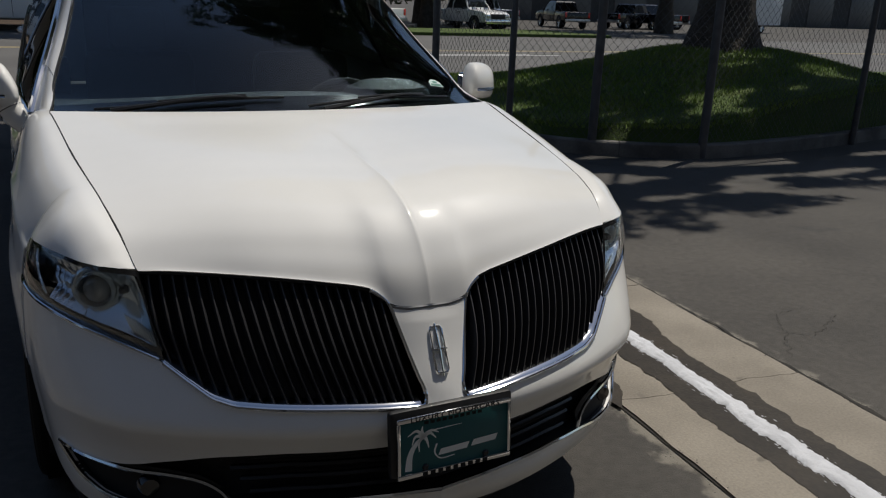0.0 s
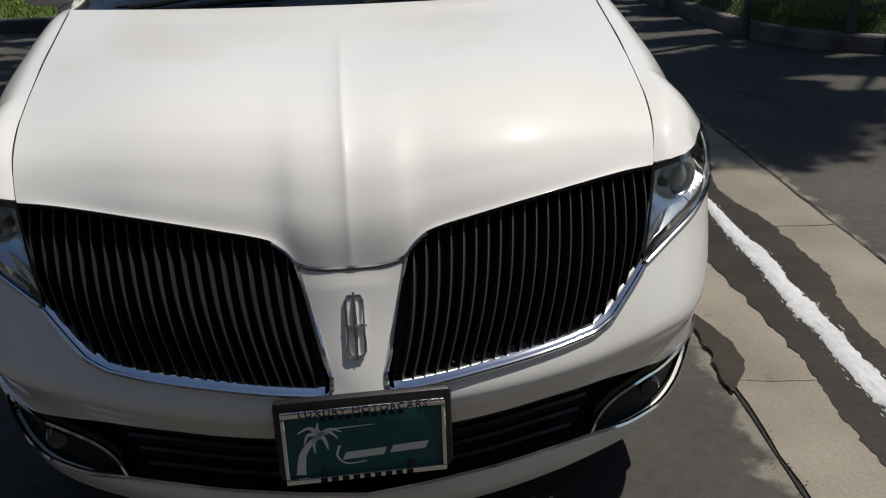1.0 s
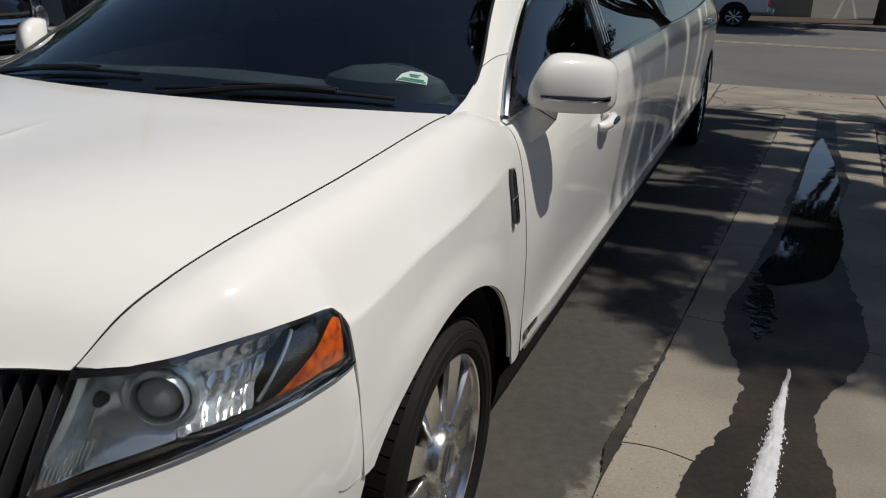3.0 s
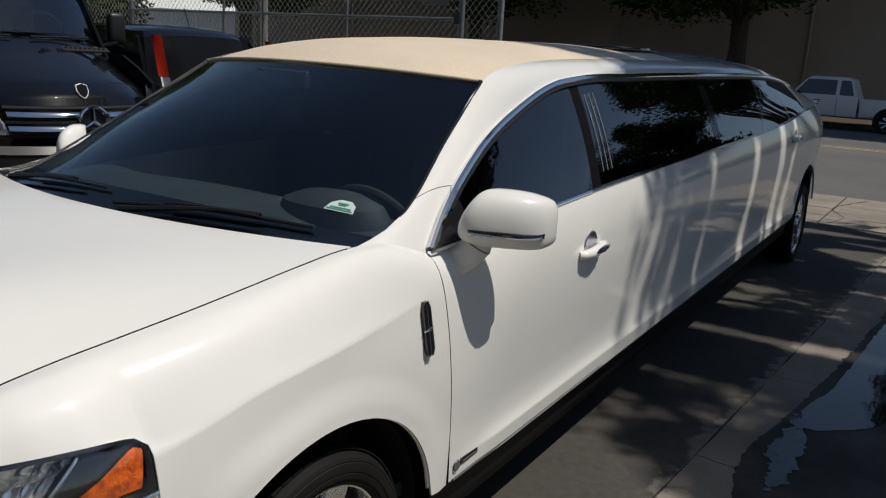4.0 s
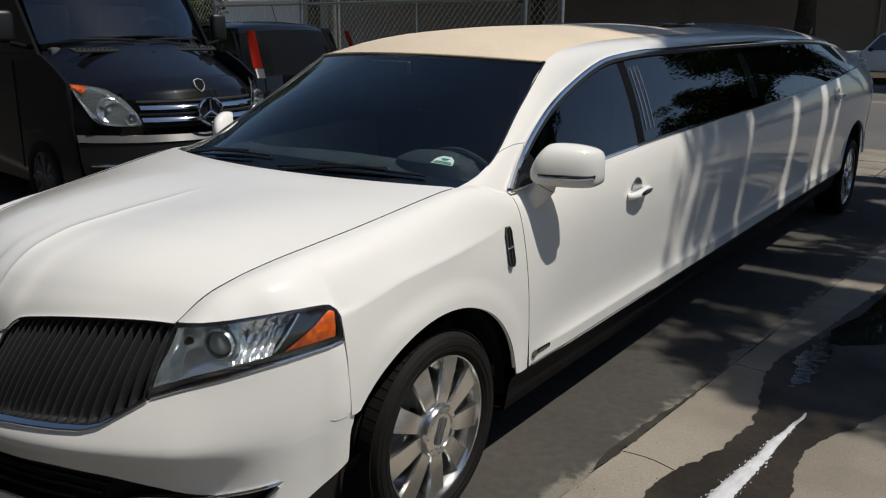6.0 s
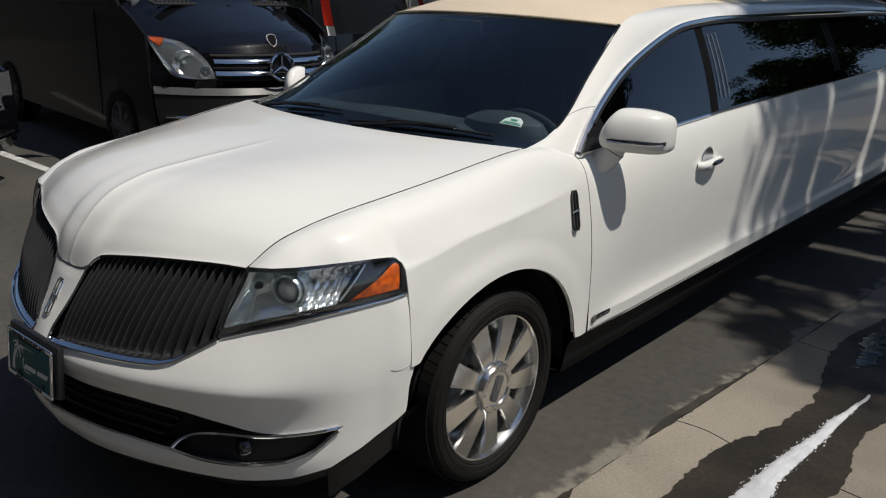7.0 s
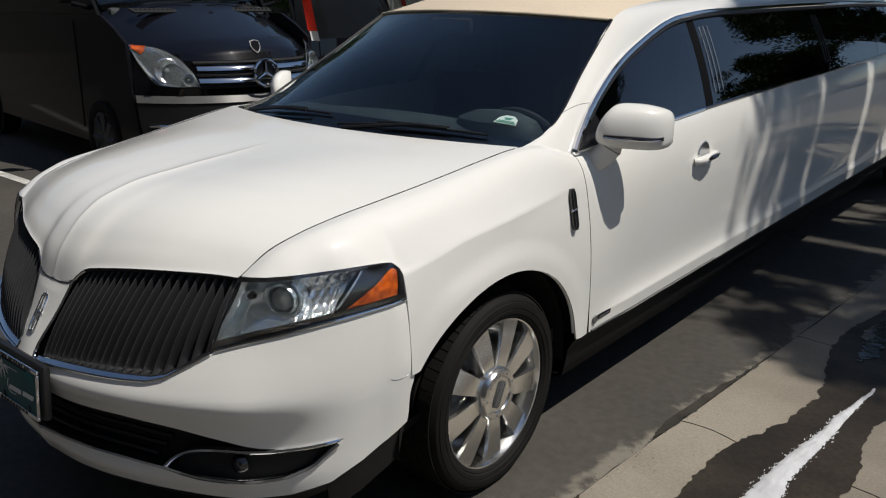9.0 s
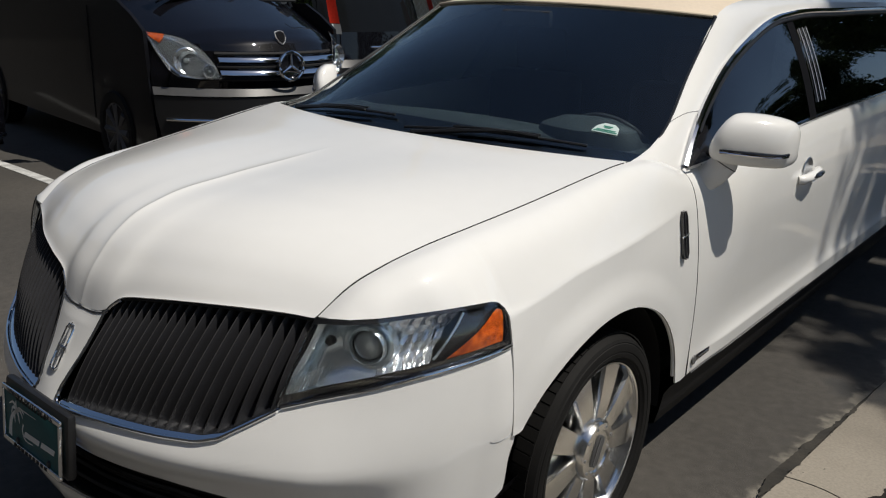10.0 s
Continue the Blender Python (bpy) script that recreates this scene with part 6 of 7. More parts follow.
def crown_mesh(name, clumps, per, size, material, parent, seed, label="", sun_lanes=None):
    """Leaves scattered in ragged clumps; clumps: centre and radius each."""
    r = np.random.default_rng(seed)
    c = np.array([q[:3] for q in clumps])
    rad = np.array([q[3] for q in clumps])
    n_ = len(clumps) * per
    k = np.repeat(np.arange(len(clumps)), per)
    d = r.normal(0, 1, (n_, 3))
    d /= np.linalg.norm(d, axis=1)[:, None]
    p = c[k] + d * (rad[k] * r.uniform(0.15, 1.0, n_) ** 0.5)[:, None] * np.array([1, 1, 0.6])
    if sun_lanes is not None:
        # leaves dropped in narrow lanes along the sun's slope, to let light streaks through
        u, w = p[:, 0] - sun_lanes[0] * p[:, 2], p[:, 1] - sun_lanes[1] * p[:, 2]
        soft = r.normal(0, 0.05, n_)
        keep = np.array([noise.noise((a_ * sun_lanes[2], b_ * sun_lanes[3], sun_lanes[5])) + 0.5 * noise.noise((a_ * 0.3, b_ * 0.5, 5)) + e_ > sun_lanes[4] - 0.42 * min(max((a_ - 0.85) / 0.6, 0.0), 1.0) for a_, b_, e_ in zip(u, w, soft)])
        keep |= k >= sun_lanes[6]
        p = p[keep]
        n_ = len(p)
    a = r.normal(0, 1, (n_, 3))
    a[:, 2] *= 0.5
    a /= np.linalg.norm(a, axis=1)[:, None]
    b = np.cross(a, r.normal(0, 1, (n_, 3)))
    b /= np.linalg.norm(b, axis=1)[:, None] + 1e-9
    s_ = size * r.uniform(0.6, 1.3, n_)[:, None]
    v_ = np.stack([p - a * s_, p - b * s_ * 0.42, p + a * s_, p + b * s_ * 0.42], 1).reshape(-1, 3)
    f_ = np.arange(4 * n_).reshape(-1, 4)
    me = bpy.data.meshes.new(name)
    me.from_pydata(v_.tolist(), [], f_.tolist())
    me.materials.append(material)
    ob = new(name, me)
    ob.parent = parent
    if label:
        tagged(ob, label)
    return ob


def tree(base, trunk_r, trunk_h, crown_c, crown_r, n_clumps, per, leaf, label, seed, leaf_mat=LEAF, flare=1.9, clump=0.75, limbs=9, low=0.25, sun_lanes=None, shade_fringe=0):
    r = random.Random(seed)
    t = thing("tree", label, "tree", Matrix.Translation(base))
    cc, cr = np.array(crown_c, float) - np.array(base), np.array(crown_r, float)
    path = [(0, 0, -0.15), (0, 0, 0.12), (0.02, 0.01, 0.5), (0.05, 0.05, 1.2), (0.02, 0.1, trunk_h * 0.7), (0.0, 0.12, trunk_h)]
    v_, f_ = tube_data(spline(path, 22), [trunk_r * flare, trunk_r * 1.45, trunk_r * 1.1, trunk_r, trunk_r * 0.92, trunk_r * 0.8], 20)
    v_ = [np.array(p) + 0.16 * trunk_r * noise.noise_vector(Vector((p[0] * 2.5, p[1] * 2.5, p[2] * 0.9))) for p in v_]
    for i in range(len(v_)):
        if v_[i][2] < 0.7:
            w = math.atan2(v_[i][1], v_[i][0])
            v_[i] = v_[i] * np.array([1 + 0.20 * math.sin(5 * w) * (0.7 - v_[i][2]), 1 + 0.20 * math.sin(5 * w) * (0.7 - v_[i][2]), 1])
    mesh("trunk", v_, f_, BARK, t, angle=80)
    tips = []
    for i in range(limbs):
        a = 2 * math.pi * (i + r.uniform(-0.3, 0.3)) / limbs
        e = cc + cr * np.array([math.cos(a) * 0.75, math.sin(a) * 0.75, r.uniform(-0.35, 0.4)])
        s0 = np.array([0, 0.1, trunk_h * r.uniform(0.7, 1.0)])
        mid = s0 * 0.5 + e * 0.5 + np.array([0, 0, 0.4 * r.uniform(-0.5, 1)])
        v_, f_ = tube_data(spline([s0, mid, e], 14), [trunk_r * 0.5, trunk_r * 0.25, trunk_r * 0.06], 8)
        mesh("limb", v_, f_, BARK, t, angle=80)
        tips.append(e)
    clumps = []
    while len(clumps) < n_clumps:
        q = np.array([r.gauss(0, 1) for _ in range(3)])
        q /= np.linalg.norm(q)
        q *= r.uniform(low, 1.0) ** 0.5
        p = cc + cr * q
        g = noise.noise(Vector(p * 0.42) + Vector((seed, 0, 0)))
        if g < (-0.08 if sun_lanes is None else -0.5):
            continue
        clumps.append((*p, clump * r.uniform(0.6, 1.35)))
    if sun_lanes is not None:
        sun_lanes = (*sun_lanes, len(clumps))
    for i in range(shade_fringe):
        # unseen sprays added up the sun's slope, to carry the shade into the yard
        z = r.uniform(7.6, 9.6)
        q = np.array([r.uniform(1.20, 3.2) + 0.487 * z, r.uniform(2.90, 3.45) + 0.215 * z, z]) - np.array(base)
        clumps.append((*q, 0.34 * r.uniform(0.6, 1.2)))
    crown_mesh("crown", clumps, per, leaf, leaf_mat, t, seed, "", sun_lanes)
    return t


tree((8.22, 7.75, 0.98), 0.29, 3.4, (8.1, 8.6, 9.4), (8.4, 3.65, 3.2), 2200, 130, 0.075, "broad shade tree with thick rough trunk on the grass mound", 21, flare=2.1, clump=0.42, sun_lanes=(0.487, 0.215, 0.9, 3.0, -0.17, 18), shade_fringe=38)

# ---- chain-link fences ----


def chain_link(name, a, b, z0, z1, parent, pitch=0.034, r=0.0021, material=None):
    a, b = np.array(a, float), np.array(b, float)
    L = np.linalg.norm(b - a)
    d = (b - a) / L
    nrm = np.array([-d[1], d[0]])
    n_ = int(L / pitch)
    rows_ = int((z1 - z0) / (pitch * 1.15))
    z = np.linspace(z0, z1, rows_ + 1)
    off = np.where(np.arange(rows_ + 1) % 2 == 0, 0.0, 1.0)
    v_, f_ = [], []
    for i in range(n_):
        base = len(v_)
        for k in range(rows_ + 1):
            s_ = (i + (off[k] if i % 2 == 0 else 1 - off[k])) * pitch
            o = 0.003 * (1 if k % 2 else -1)
            c = a + d * s_ + nrm * o
            for w in range(3):
                aw = 2 * math.pi * w / 3
                v_.append((c[0] + d[0] * r * math.cos(aw) + nrm[0] * r * math.sin(aw) * 0.9, c[1] + d[1] * r * math.cos(aw) + nrm[1] * r * math.sin(aw) * 0.9, z[k] + r * math.sin(aw) * 0.4))
        for k in range(rows_):
            for w in range(3):
                f_.append((base + 3 * k + w, base + 3 * k + (w + 1) % 3, base + 3 * k + 3 + (w + 1) % 3, base + 3 * k + 3 + w))
    ob = mesh(name, v_, f_, material or GALV, parent, smooth=False)
    return tagged(ob, kind="stuff")


fence = thing("chain_link_fence", "tall chain-link fence with dark steel posts on the kerb", "fence", kind="structure")
posts = [(3.79, 8.2), (3.87, 6.35), (4.48, 5.58), (5.54, 5.02), (8.2, 5.25), (10.4, 5.75), (12.3, 6.25), (14.9, 6.85)]
for i, (x, y) in enumerate(posts):
    tube("post", [(x, y, 0.0), (x, y, 2.5)], 0.048 if i in (0, 2, 3) else 0.038, GALVD, fence, 12)
    lathe("post_cap", [(0.052, 2.49), (0.052, 2.52), (0.03, 2.545), (0.0, 2.55)], GALVD, fence, 12, "z", (x, y, 0))
for (a, b) in zip(posts[:-1], posts[1:]):
    tube("rail", [(*a, 2.45), (*b, 2.45)], 0.021, GALVD, fence, 8)
    # mesh takes the dark post steel: shade on the wire put into its colour
    chain_link("wire_mesh", a, b, 0.17, 2.44, fence, 0.046, 0.0026, GALVD)

gate = thing("chain_link_gate", "grey chain-link gate with steel frame and small sign", "gate", kind="structure")
FY_ = 10.6
fx = [-3.95, -4.62, -6.85, -8.75, -9.75, -12.4]
for i, x in enumerate(fx):
    tube("post", [(x, FY_, 0.0), (x, FY_, 2.86 if i < 2 else 2.78)], 0.045 if i in (0, 1, 5) else 0.026, GALV, gate, 12)
    lathe("post_cap", [(0.05, -0.01), (0.05, 0.03), (0.03, 0.06), (0.0, 0.065)], GALV, gate, 12, "z", (x, FY_, 2.86 if i < 2 else 2.78))
for z in (2.74, 2.19, 0.15):
    tube("rail", [(-4.62, FY_, z), (-12.4, FY_, z)], 0.024, GALV, gate, 8)
chain_link("wire_mesh", (-3.95, FY_ + 0.03), (-12.4, FY_ + 0.03), 0.12, 2.82, gate, 0.056, 0.0044, WIRE)
chain_link("wire_mesh", (-12.4, FY_ + 0.1), (-20, FY_ + 0.1), 0.12, 2.80, gate, 0.056, 0.0044, WIRE)
for x in (-15, -17.5, -20):
    tube("post", [(x, FY_ + 0.1, 0), (x, FY_ + 0.1, 2.85)], 0.04, GALV, gate, 10)
tube("rail", [(-12.4, FY_ + 0.1, 2.82), (-20, FY_ + 0.1, 2.82)], 0.022, GALV, gate, 8)
block("sign", (0.42, 0.012, 0.20), (-5.05, FY_ - 0.05, 2.50), SIGNM, gate, 0.004, "small grey metal sign")
block("latch", (0.10, 0.06, 0.16), (-4.68, FY_ - 0.03, 2.2), GALVD, gate, 0.01)

# verge with kerb on the far side of the yard
vk = thing("kerb", "straight concrete kerb below a grass verge", "kerb", kind="structure")
for i in range(6):
    x0 = -3.2 - 2.2 * i
    slab("kerb_stone", [(x0, 8.45), (x0 - 2.19, 8.45), (x0 - 2.19, 8.61), (x0, 8.61)], -0.02, 0.15, KERBM, vk, bevel=0.015)
tagged(slab("verge", [(-3.2, 8.61), (-16.3, 8.61), (-16.3, 11.8), (-3.2, 11.8)], 0.0, 0.13, TURF), "narrow grass verge in front of the gate", "lawn", kind="structure")
rg = np.random.default_rng(8)
blades("grass", [(rg.uniform(-9, -3.25), rg.uniform(8.65, 11.7), 0.125) for _ in range(14000)], 0.06, "short green grass on the verge", 9)

# ---- fire hydrant on the street corner ----
hyd = thing("fire_hydrant", "weathered yellow fire hydrant on the street corner", "hydrant", Matrix.Translation((4.75, 12.1, 0.15)))
lathe("barrel", [(0.0, 0.0), (0.17, 0.0), (0.17, 0.05), (0.12, 0.07), (0.115, 0.50), (0.15, 0.52), (0.15, 0.57), (0.12, 0.60), (0.11, 0.70), (0.06, 0.78), (0.0, 0.80)], HYDY, hyd, 28, "z")
lathe("cap_nut", [(0.035, 0.79), (0.035, 0.85), (0.0, 0.855)], HYDY, hyd, 6, "z")
for sx in (-1, 1):
    tube("outlet", [(sx * 0.10, 0, 0.42), (sx * 0.20, 0, 0.42), (sx * 0.235, 0, 0.42)], [0.055, 0.055, 0.065], HYDY, hyd, 14)
tube("front_outlet", [(0, -0.10, 0.36), (0, -0.21, 0.36), (0, -0.24, 0.36)], [0.07, 0.07, 0.08], HYDY, hyd, 16)
for k in range(6):
    a = 2 * math.pi * k / 6
    lathe("bolt", [(0.0, 0.065), (0.014, 0.065), (0.014, 0.04)], HYDY, hyd, 6, "z", (0.145 * math.cos(a), 0.145 * math.sin(a), 0.0))
slab_c = slab("corner_pad", [(3.85, 12.35), (4.0, 11.95), (4.4, 11.75), (5.6, 12.0), (5.6, 12.5)], 0.0, 0.15, CONC, bevel=0.02)
tagged(slab_c, "raised concrete corner pad at the street", "pavement", kind="structure")

# ---- black delivery van, nose towards the limousine ----


def car_wheel(parent, at, r, wdt, m_rim, yaw=0.0):
    w = thing("wheel", "", "", Matrix.Translation(at) @ pose(0, 0, 0, 0, 0, yaw))
    w.parent = parent
    lathe("tyre", [(r * 0.68, 0.0), (r * 0.75, 0.02), (r * 0.93, 0.02), (r, -0.02), (r, -wdt + 0.03), (r * 0.92, -wdt), (r * 0.6, -wdt)], RUBBER, w, 36, "x")
    lathe("rim", [(r * 0.68, 0.005), (r * 0.64, 0.0), (r * 0.60, -0.05), (r * 0.2, -0.03), (0.0, -0.02)], m_rim, w, 36, "x")
    for k in range(8):
        a = 2 * math.pi * k / 8
        tube("spoke", [(-0.02, r * 0.12 * math.cos(a), r * 0.12 * math.sin(a)), (-0.008, r * 0.64 * math.cos(a), r * 0.64 * math.sin(a))], [r * 0.08, r * 0.10], m_rim, w, 6)
    lathe("hub", [(0.0, 0.005), (r * 0.14, 0.003), (r * 0.18, -0.03)], m_rim, w, 16, "x")
    return w


def van():
    t = thing("van", "black high-roof passenger van with chrome grille bars", "van", pose(-3.53, 3.55, -0.015, 0, 0, -6))
    # profile from the bumper's foot over hood and screen to the roof: x, z, half width, edge set-back
    prof = [(0.00, 0.30, 0.88, 0.30), (0.03, 0.42, 0.93, 0.42), (0.05, 0.62, 0.95, 0.50), (0.04, 0.78, 0.95, 0.52), (0.00, 0.84, 0.94, 0.52), (0.01, 0.94, 0.935, 0.54), (-0.01, 1.05, 0.92, 0.56),
            (-0.03, 1.14, 0.91, 0.57), (-0.08, 1.22, 0.91, 0.56), (-0.24, 1.305, 0.90, 0.50), (-0.60, 1.43, 0.90, 0.42), (-0.95, 1.55, 0.90, 0.34), (-1.05, 1.60, 0.90, 0.30),
            (-1.38, 1.97, 0.88, 0.22), (-1.75, 2.36, 0.84, 0.15), (-1.90, 2.47, 0.82, 0.12), (-2.3, 2.58, 0.80, 0.05), (-4.0, 2.64, 0.80, 0.0), (-5.7, 2.62, 0.80, 0.0), (-5.9, 2.5, 0.80, 0.0), (-5.95, 0.45, 0.95, 0.0)]

    def row(k, grow=0.0):
        i = int(min(k, len(prof) - 2))
        a, b = np.array(prof[i]), np.array(prof[i + 1])
        x, z, w, sb = a + (b - a) * (k - i)
        return [np.array([x + grow - sb * abs(f) ** 2.6, w * f, z + grow - 0.10 * (z > 1.2) * abs(f) ** 3]) for f in np.linspace(-1, 1, 25)]

    def skin(name, k0, k1, m_, grow=0.0, label="", n=10):
        return sheet(name, [row(k, grow) for k in np.linspace(k0, k1, n)], m_, t, label=label)
    skin("bumper", 0, 3, BLACKP, 0.0, "black plastic bumper")
    skin("bumper_bar", 3, 4, PLASTG, 0.01, "pale grey bumper strip", 5)
    skin("grille_panel", 4, 7, BLACKPAINT)
    skin("hood", 7, 12, BLACKPAINT, n=24)
    w_ob = skin("windscreen", 12, 15, VANGLASS, 0.0, "tinted windscreen", 16)
    sm_ = w_ob.modifiers.new("thickness", "SOLIDIFY")
    sm_.thickness = 0.006
    # black partition and side blocks added to stop light crossing the cab
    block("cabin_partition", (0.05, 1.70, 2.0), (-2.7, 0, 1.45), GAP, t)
    block("cab_light_stop", (0.8, 0.03, 0.7), (-2.35, -0.84, 1.80), GAP, t)
    block("cab_light_stop", (0.8, 0.03, 0.7), (-2.35, 0.84, 1.80), GAP, t)
    skin("roof", 15, 20, BLACKPAINT, n=20)
    for z, dx in ((0.975, 0.030), (1.075, 0.005)):
        sheet("grille_bar", [[np.array([dx + 0.02 + ox - 0.50 * abs(f * 0.60) ** 2.3, 0.92 * f * 0.60, z + oz]) for f in np.linspace(-1, 1, 25)] for ox, oz in ((-0.03, -0.024), (0.010, -0.021), (0.018, -0.015), (0.012, 0.003), (-0.006, 0.019), (-0.03, 0.024))], CHROME, t, label="chrome grille bar", angle=30, flip=True)
    for z, dx in ((0.925, 0.03), (1.025, 0.01), (1.120, -0.03)):
        tube("grille_slot", [np.array([dx - 0.50 * abs(f * 0.60) ** 2.3, 0.92 * f * 0.60, z]) for f in np.linspace(-1, 1, 25)], 0.022, GAP, t, 6, flat_y=0.8)
    ring = [(0.075, 0.112 * math.cos(a), 1.025 + 0.112 * math.sin(a)) for a in np.linspace(0, 2 * math.pi, 41)[:-1]]
    o = lathe("emblem_disc", [(0.0, 0.058), (0.10, 0.056), (0.112, 0.03)], GLOSSB, t, 32, "x", (0, 0, 1.025))
    tube("emblem_ring", ring, 0.013, CHROME, t, 8, closed=True, label="round chrome emblem")
    for k in range(3):
        a = math.pi / 2 + 2 * math.pi * k / 3
        tube("emblem_spoke", [(0.070, 0, 1.025), (0.072, 0.108 * math.cos(a), 1.025 + 0.108 * math.sin(a))], [0.016, 0.005], CHROME, t, 6)
    shield = [(0, 0.065), (0.045, 0.05), (0.048, 0.0), (0.03, -0.04), (0, -0.065), (-0.03, -0.04), (-0.048, 0.0), (-0.045, 0.05)]
    prism("shield_emblem", shield, 0.012, SATIN, t, (-0.090, 0, 1.240), (0, 1, 0), (-0.50, 0, 0.86), "small shield-shaped emblem")
    prism("shield_face", [(a * 0.86, b * 0.88) for a, b in shield], 0.003, GLOSSB, t, (-0.078, 0, 1.248), (0, 1, 0), (-0.50, 0, 0.86))

    def surf(y, z, out=0.0):
        """The nose skin at y and height z."""
        zs = [p[1] for p in prof[:13]]
        x = np.interp(z, zs, [p[0] for p in prof[:13]])
        w = np.interp(z, zs, [p[2] for p in prof[:13]])
        sb = np.interp(z, zs, [p[3] for p in prof[:13]])
        return np.array([x - sb * min(abs(y) / w, 1.06) ** 2.6 + out, y, z])
    for sd in (-1, 1):
        lamp = thing("headlamp", "", "")
        lamp.parent = t
        lo = spline([(0.545, 0.930), (0.68, 0.925), (0.81, 0.945), (0.87, 1.08), (0.908, 1.25)], 22)
        hi = spline([(0.545, 0.940), (0.60, 1.09), (0.70, 1.215), (0.80, 1.255), (0.908, 1.268)], 22)
        m3 = np.array([1, sd, 1])

        def lamp_sheet(name, material, out, k0, k1, label="", dome=0.0, a0=0, a1=22):
            rows_ = [[surf(a[0] * (1 - k) + b[0] * k, a[1] * (1 - k) + b[1] * k, out + dome * math.sin(math.pi * k)) * m3 for a, b in zip(lo[a0:a1], hi[a0:a1])] for k in np.linspace(k0, k1, 9)]
            return sheet(name, rows_, material, lamp, label=label, flip=sd < 0)
        lamp_sheet("lamp_reflector", VANBOWL, 0.012, 0.0, 1.0, "bright headlamp", 0.0)
        lamp_sheet("lamp_rim", REFL, 0.018, 0.0, 0.13)
        lamp_sheet("lamp_rim", REFL, 0.018, 0.80, 1.0, a1=19)
        for y, z, r_ in ((0.738, 1.060, 0.098), (0.618, 0.985, 0.050)):
            c = surf(y, z, 0.030) * m3
            o = lathe("lamp_bowl", [(0.0, -0.03), (r_ * 0.35, -0.028), (r_ * 0.7, -0.014), (r_, 0.012), (r_ * 1.08, 0.006)], REFL, lamp, 28, "x")
            o.matrix_local = Matrix.Translation(c) @ pose(0, 0, 0, 0, 0, 24 * sd)
            o = lathe("bulb", [(0.0, 0.012), (r_ * 0.2, 0.008), (r_ * 0.25, -0.02)], LENSG, lamp, 14, "x")
            o.matrix_local = Matrix.Translation(c) @ pose(0, 0, 0, 0, 0, 24 * sd)
        lens = lamp_sheet("lamp_lens", CLEAR, 0.030, 0.0, 1.0, "", 0.030)
        lens.visible_shadow = False
        lens.modifiers.new("thickness", "SOLIDIFY").thickness = 0.004
        lamp_sheet("indicator", AMBER, 0.022, 0.40, 0.97, "amber indicator", 0.0, 17, 22)
        # side: body panel with a glazed cab
        w = 0.955 * sd
        for nm, ol, m_ in (("side_panel", [(-0.42, 0.32), (-5.95, 0.32), (-5.95, 1.46), (-1.05, 1.50), (-0.80, 1.40), (-0.58, 1.28), (-0.54, 0.9)], BLACKSIDE), ("side_glass", [(-1.22, 1.46), (-5.8, 1.46), (-5.8, 2.18), (-1.80, 2.22)], DARKGLASS), ("roof_side", [(-1.78, 2.18), (-5.95, 2.18), (-5.95, 2.56), (-2.05, 2.52)], BLACKSIDE)):
            yy = {"side_panel": 0.955, "side_glass": 0.90, "roof_side": 0.86}[nm]
            prism(nm, ol if sd < 0 else ol[::-1], 0.03, m_, t, (0, sd * (yy - 0.03), 0), (1, 0, 0), (0, 0, 1))
        tube("door_line", [(-1.72, sd * 0.957, 0.45), (-1.70, sd * 0.957, 1.44)], 0.006, GAP, t, 6)
        mir = thing("door_mirror", "", "")
        mir.parent = t
        flat("mirror_shell", box_bm(0.10, 0.17, 0.28, (-1.46, sd * 1.08, 1.74), 0.04, 3), BLACKP, mir, smooth=True)
        tube("mirror_arm", [(-1.42, sd * 0.90, 1.56), (-1.42, sd * 1.06, 1.60)], 0.022, GLOSSB, mir, 8)
        for x in (-1.25, -4.75):
            car_wheel(t, (x, sd * 0.955, 0.385), 0.37, 0.23, GALVD, 90 * sd)
            lathe("wheel_arch", [(0.0, 0.0), (0.42, 0.0), (0.43, 0.004)], GAP, t, 30, "y", (x, sd * 0.954, 0.42))
        prism("hood_vent", [(-0.05, -0.22), (0.05, -0.20), (0.05, 0.20), (-0.05, 0.22)] if sd > 0 else [(-0.05, -0.22), (0.05, -0.20), (0.05, 0.20), (-0.05, 0.22)], 0.012, GAP, t, (-0.955, sd * 0.50, 1.530), (0.945, 0, -0.32), (0, 1, 0))
        for q in range(9):
            block("vent_fin", (0.014, 0.012, 0.016), (-0.955, sd * (0.33 + 0.042 * q), 1.545), GLOSSB, t)
        tube("wiper", [(-1.04, sd * 0.08, 1.625), (-1.12, sd * 0.62, 1.635)], 0.008, GAP, t, 6)
    tube("bumper_trim", [surf(y, 0.60, 0.012) for y in np.linspace(-0.9, -0.60, 10)], 0.012, CHROME, t, 6)
    block("dashboard", (0.45, 1.6, 0.12), (-1.42, 0, 1.50), DASHM, t, 0.04)
    ringw = [(-1.62 + 0.05 * math.sin(a), 0.42 + 0.2 * math.cos(a), 1.66 + 0.17 * math.sin(a)) for a in np.linspace(0, 2 * math.pi, 30)[:-1]]
    tube("steering_wheel", ringw, 0.018, INTER, t, 8, closed=True)
    for y in (-0.42, 0.42):
        flat("seat", box_bm(0.16, 0.5, 0.8, (-2.25, y, 1.55), 0.06, 3), INTER, t, smooth=True)
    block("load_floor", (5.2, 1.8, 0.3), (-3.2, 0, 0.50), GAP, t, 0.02)
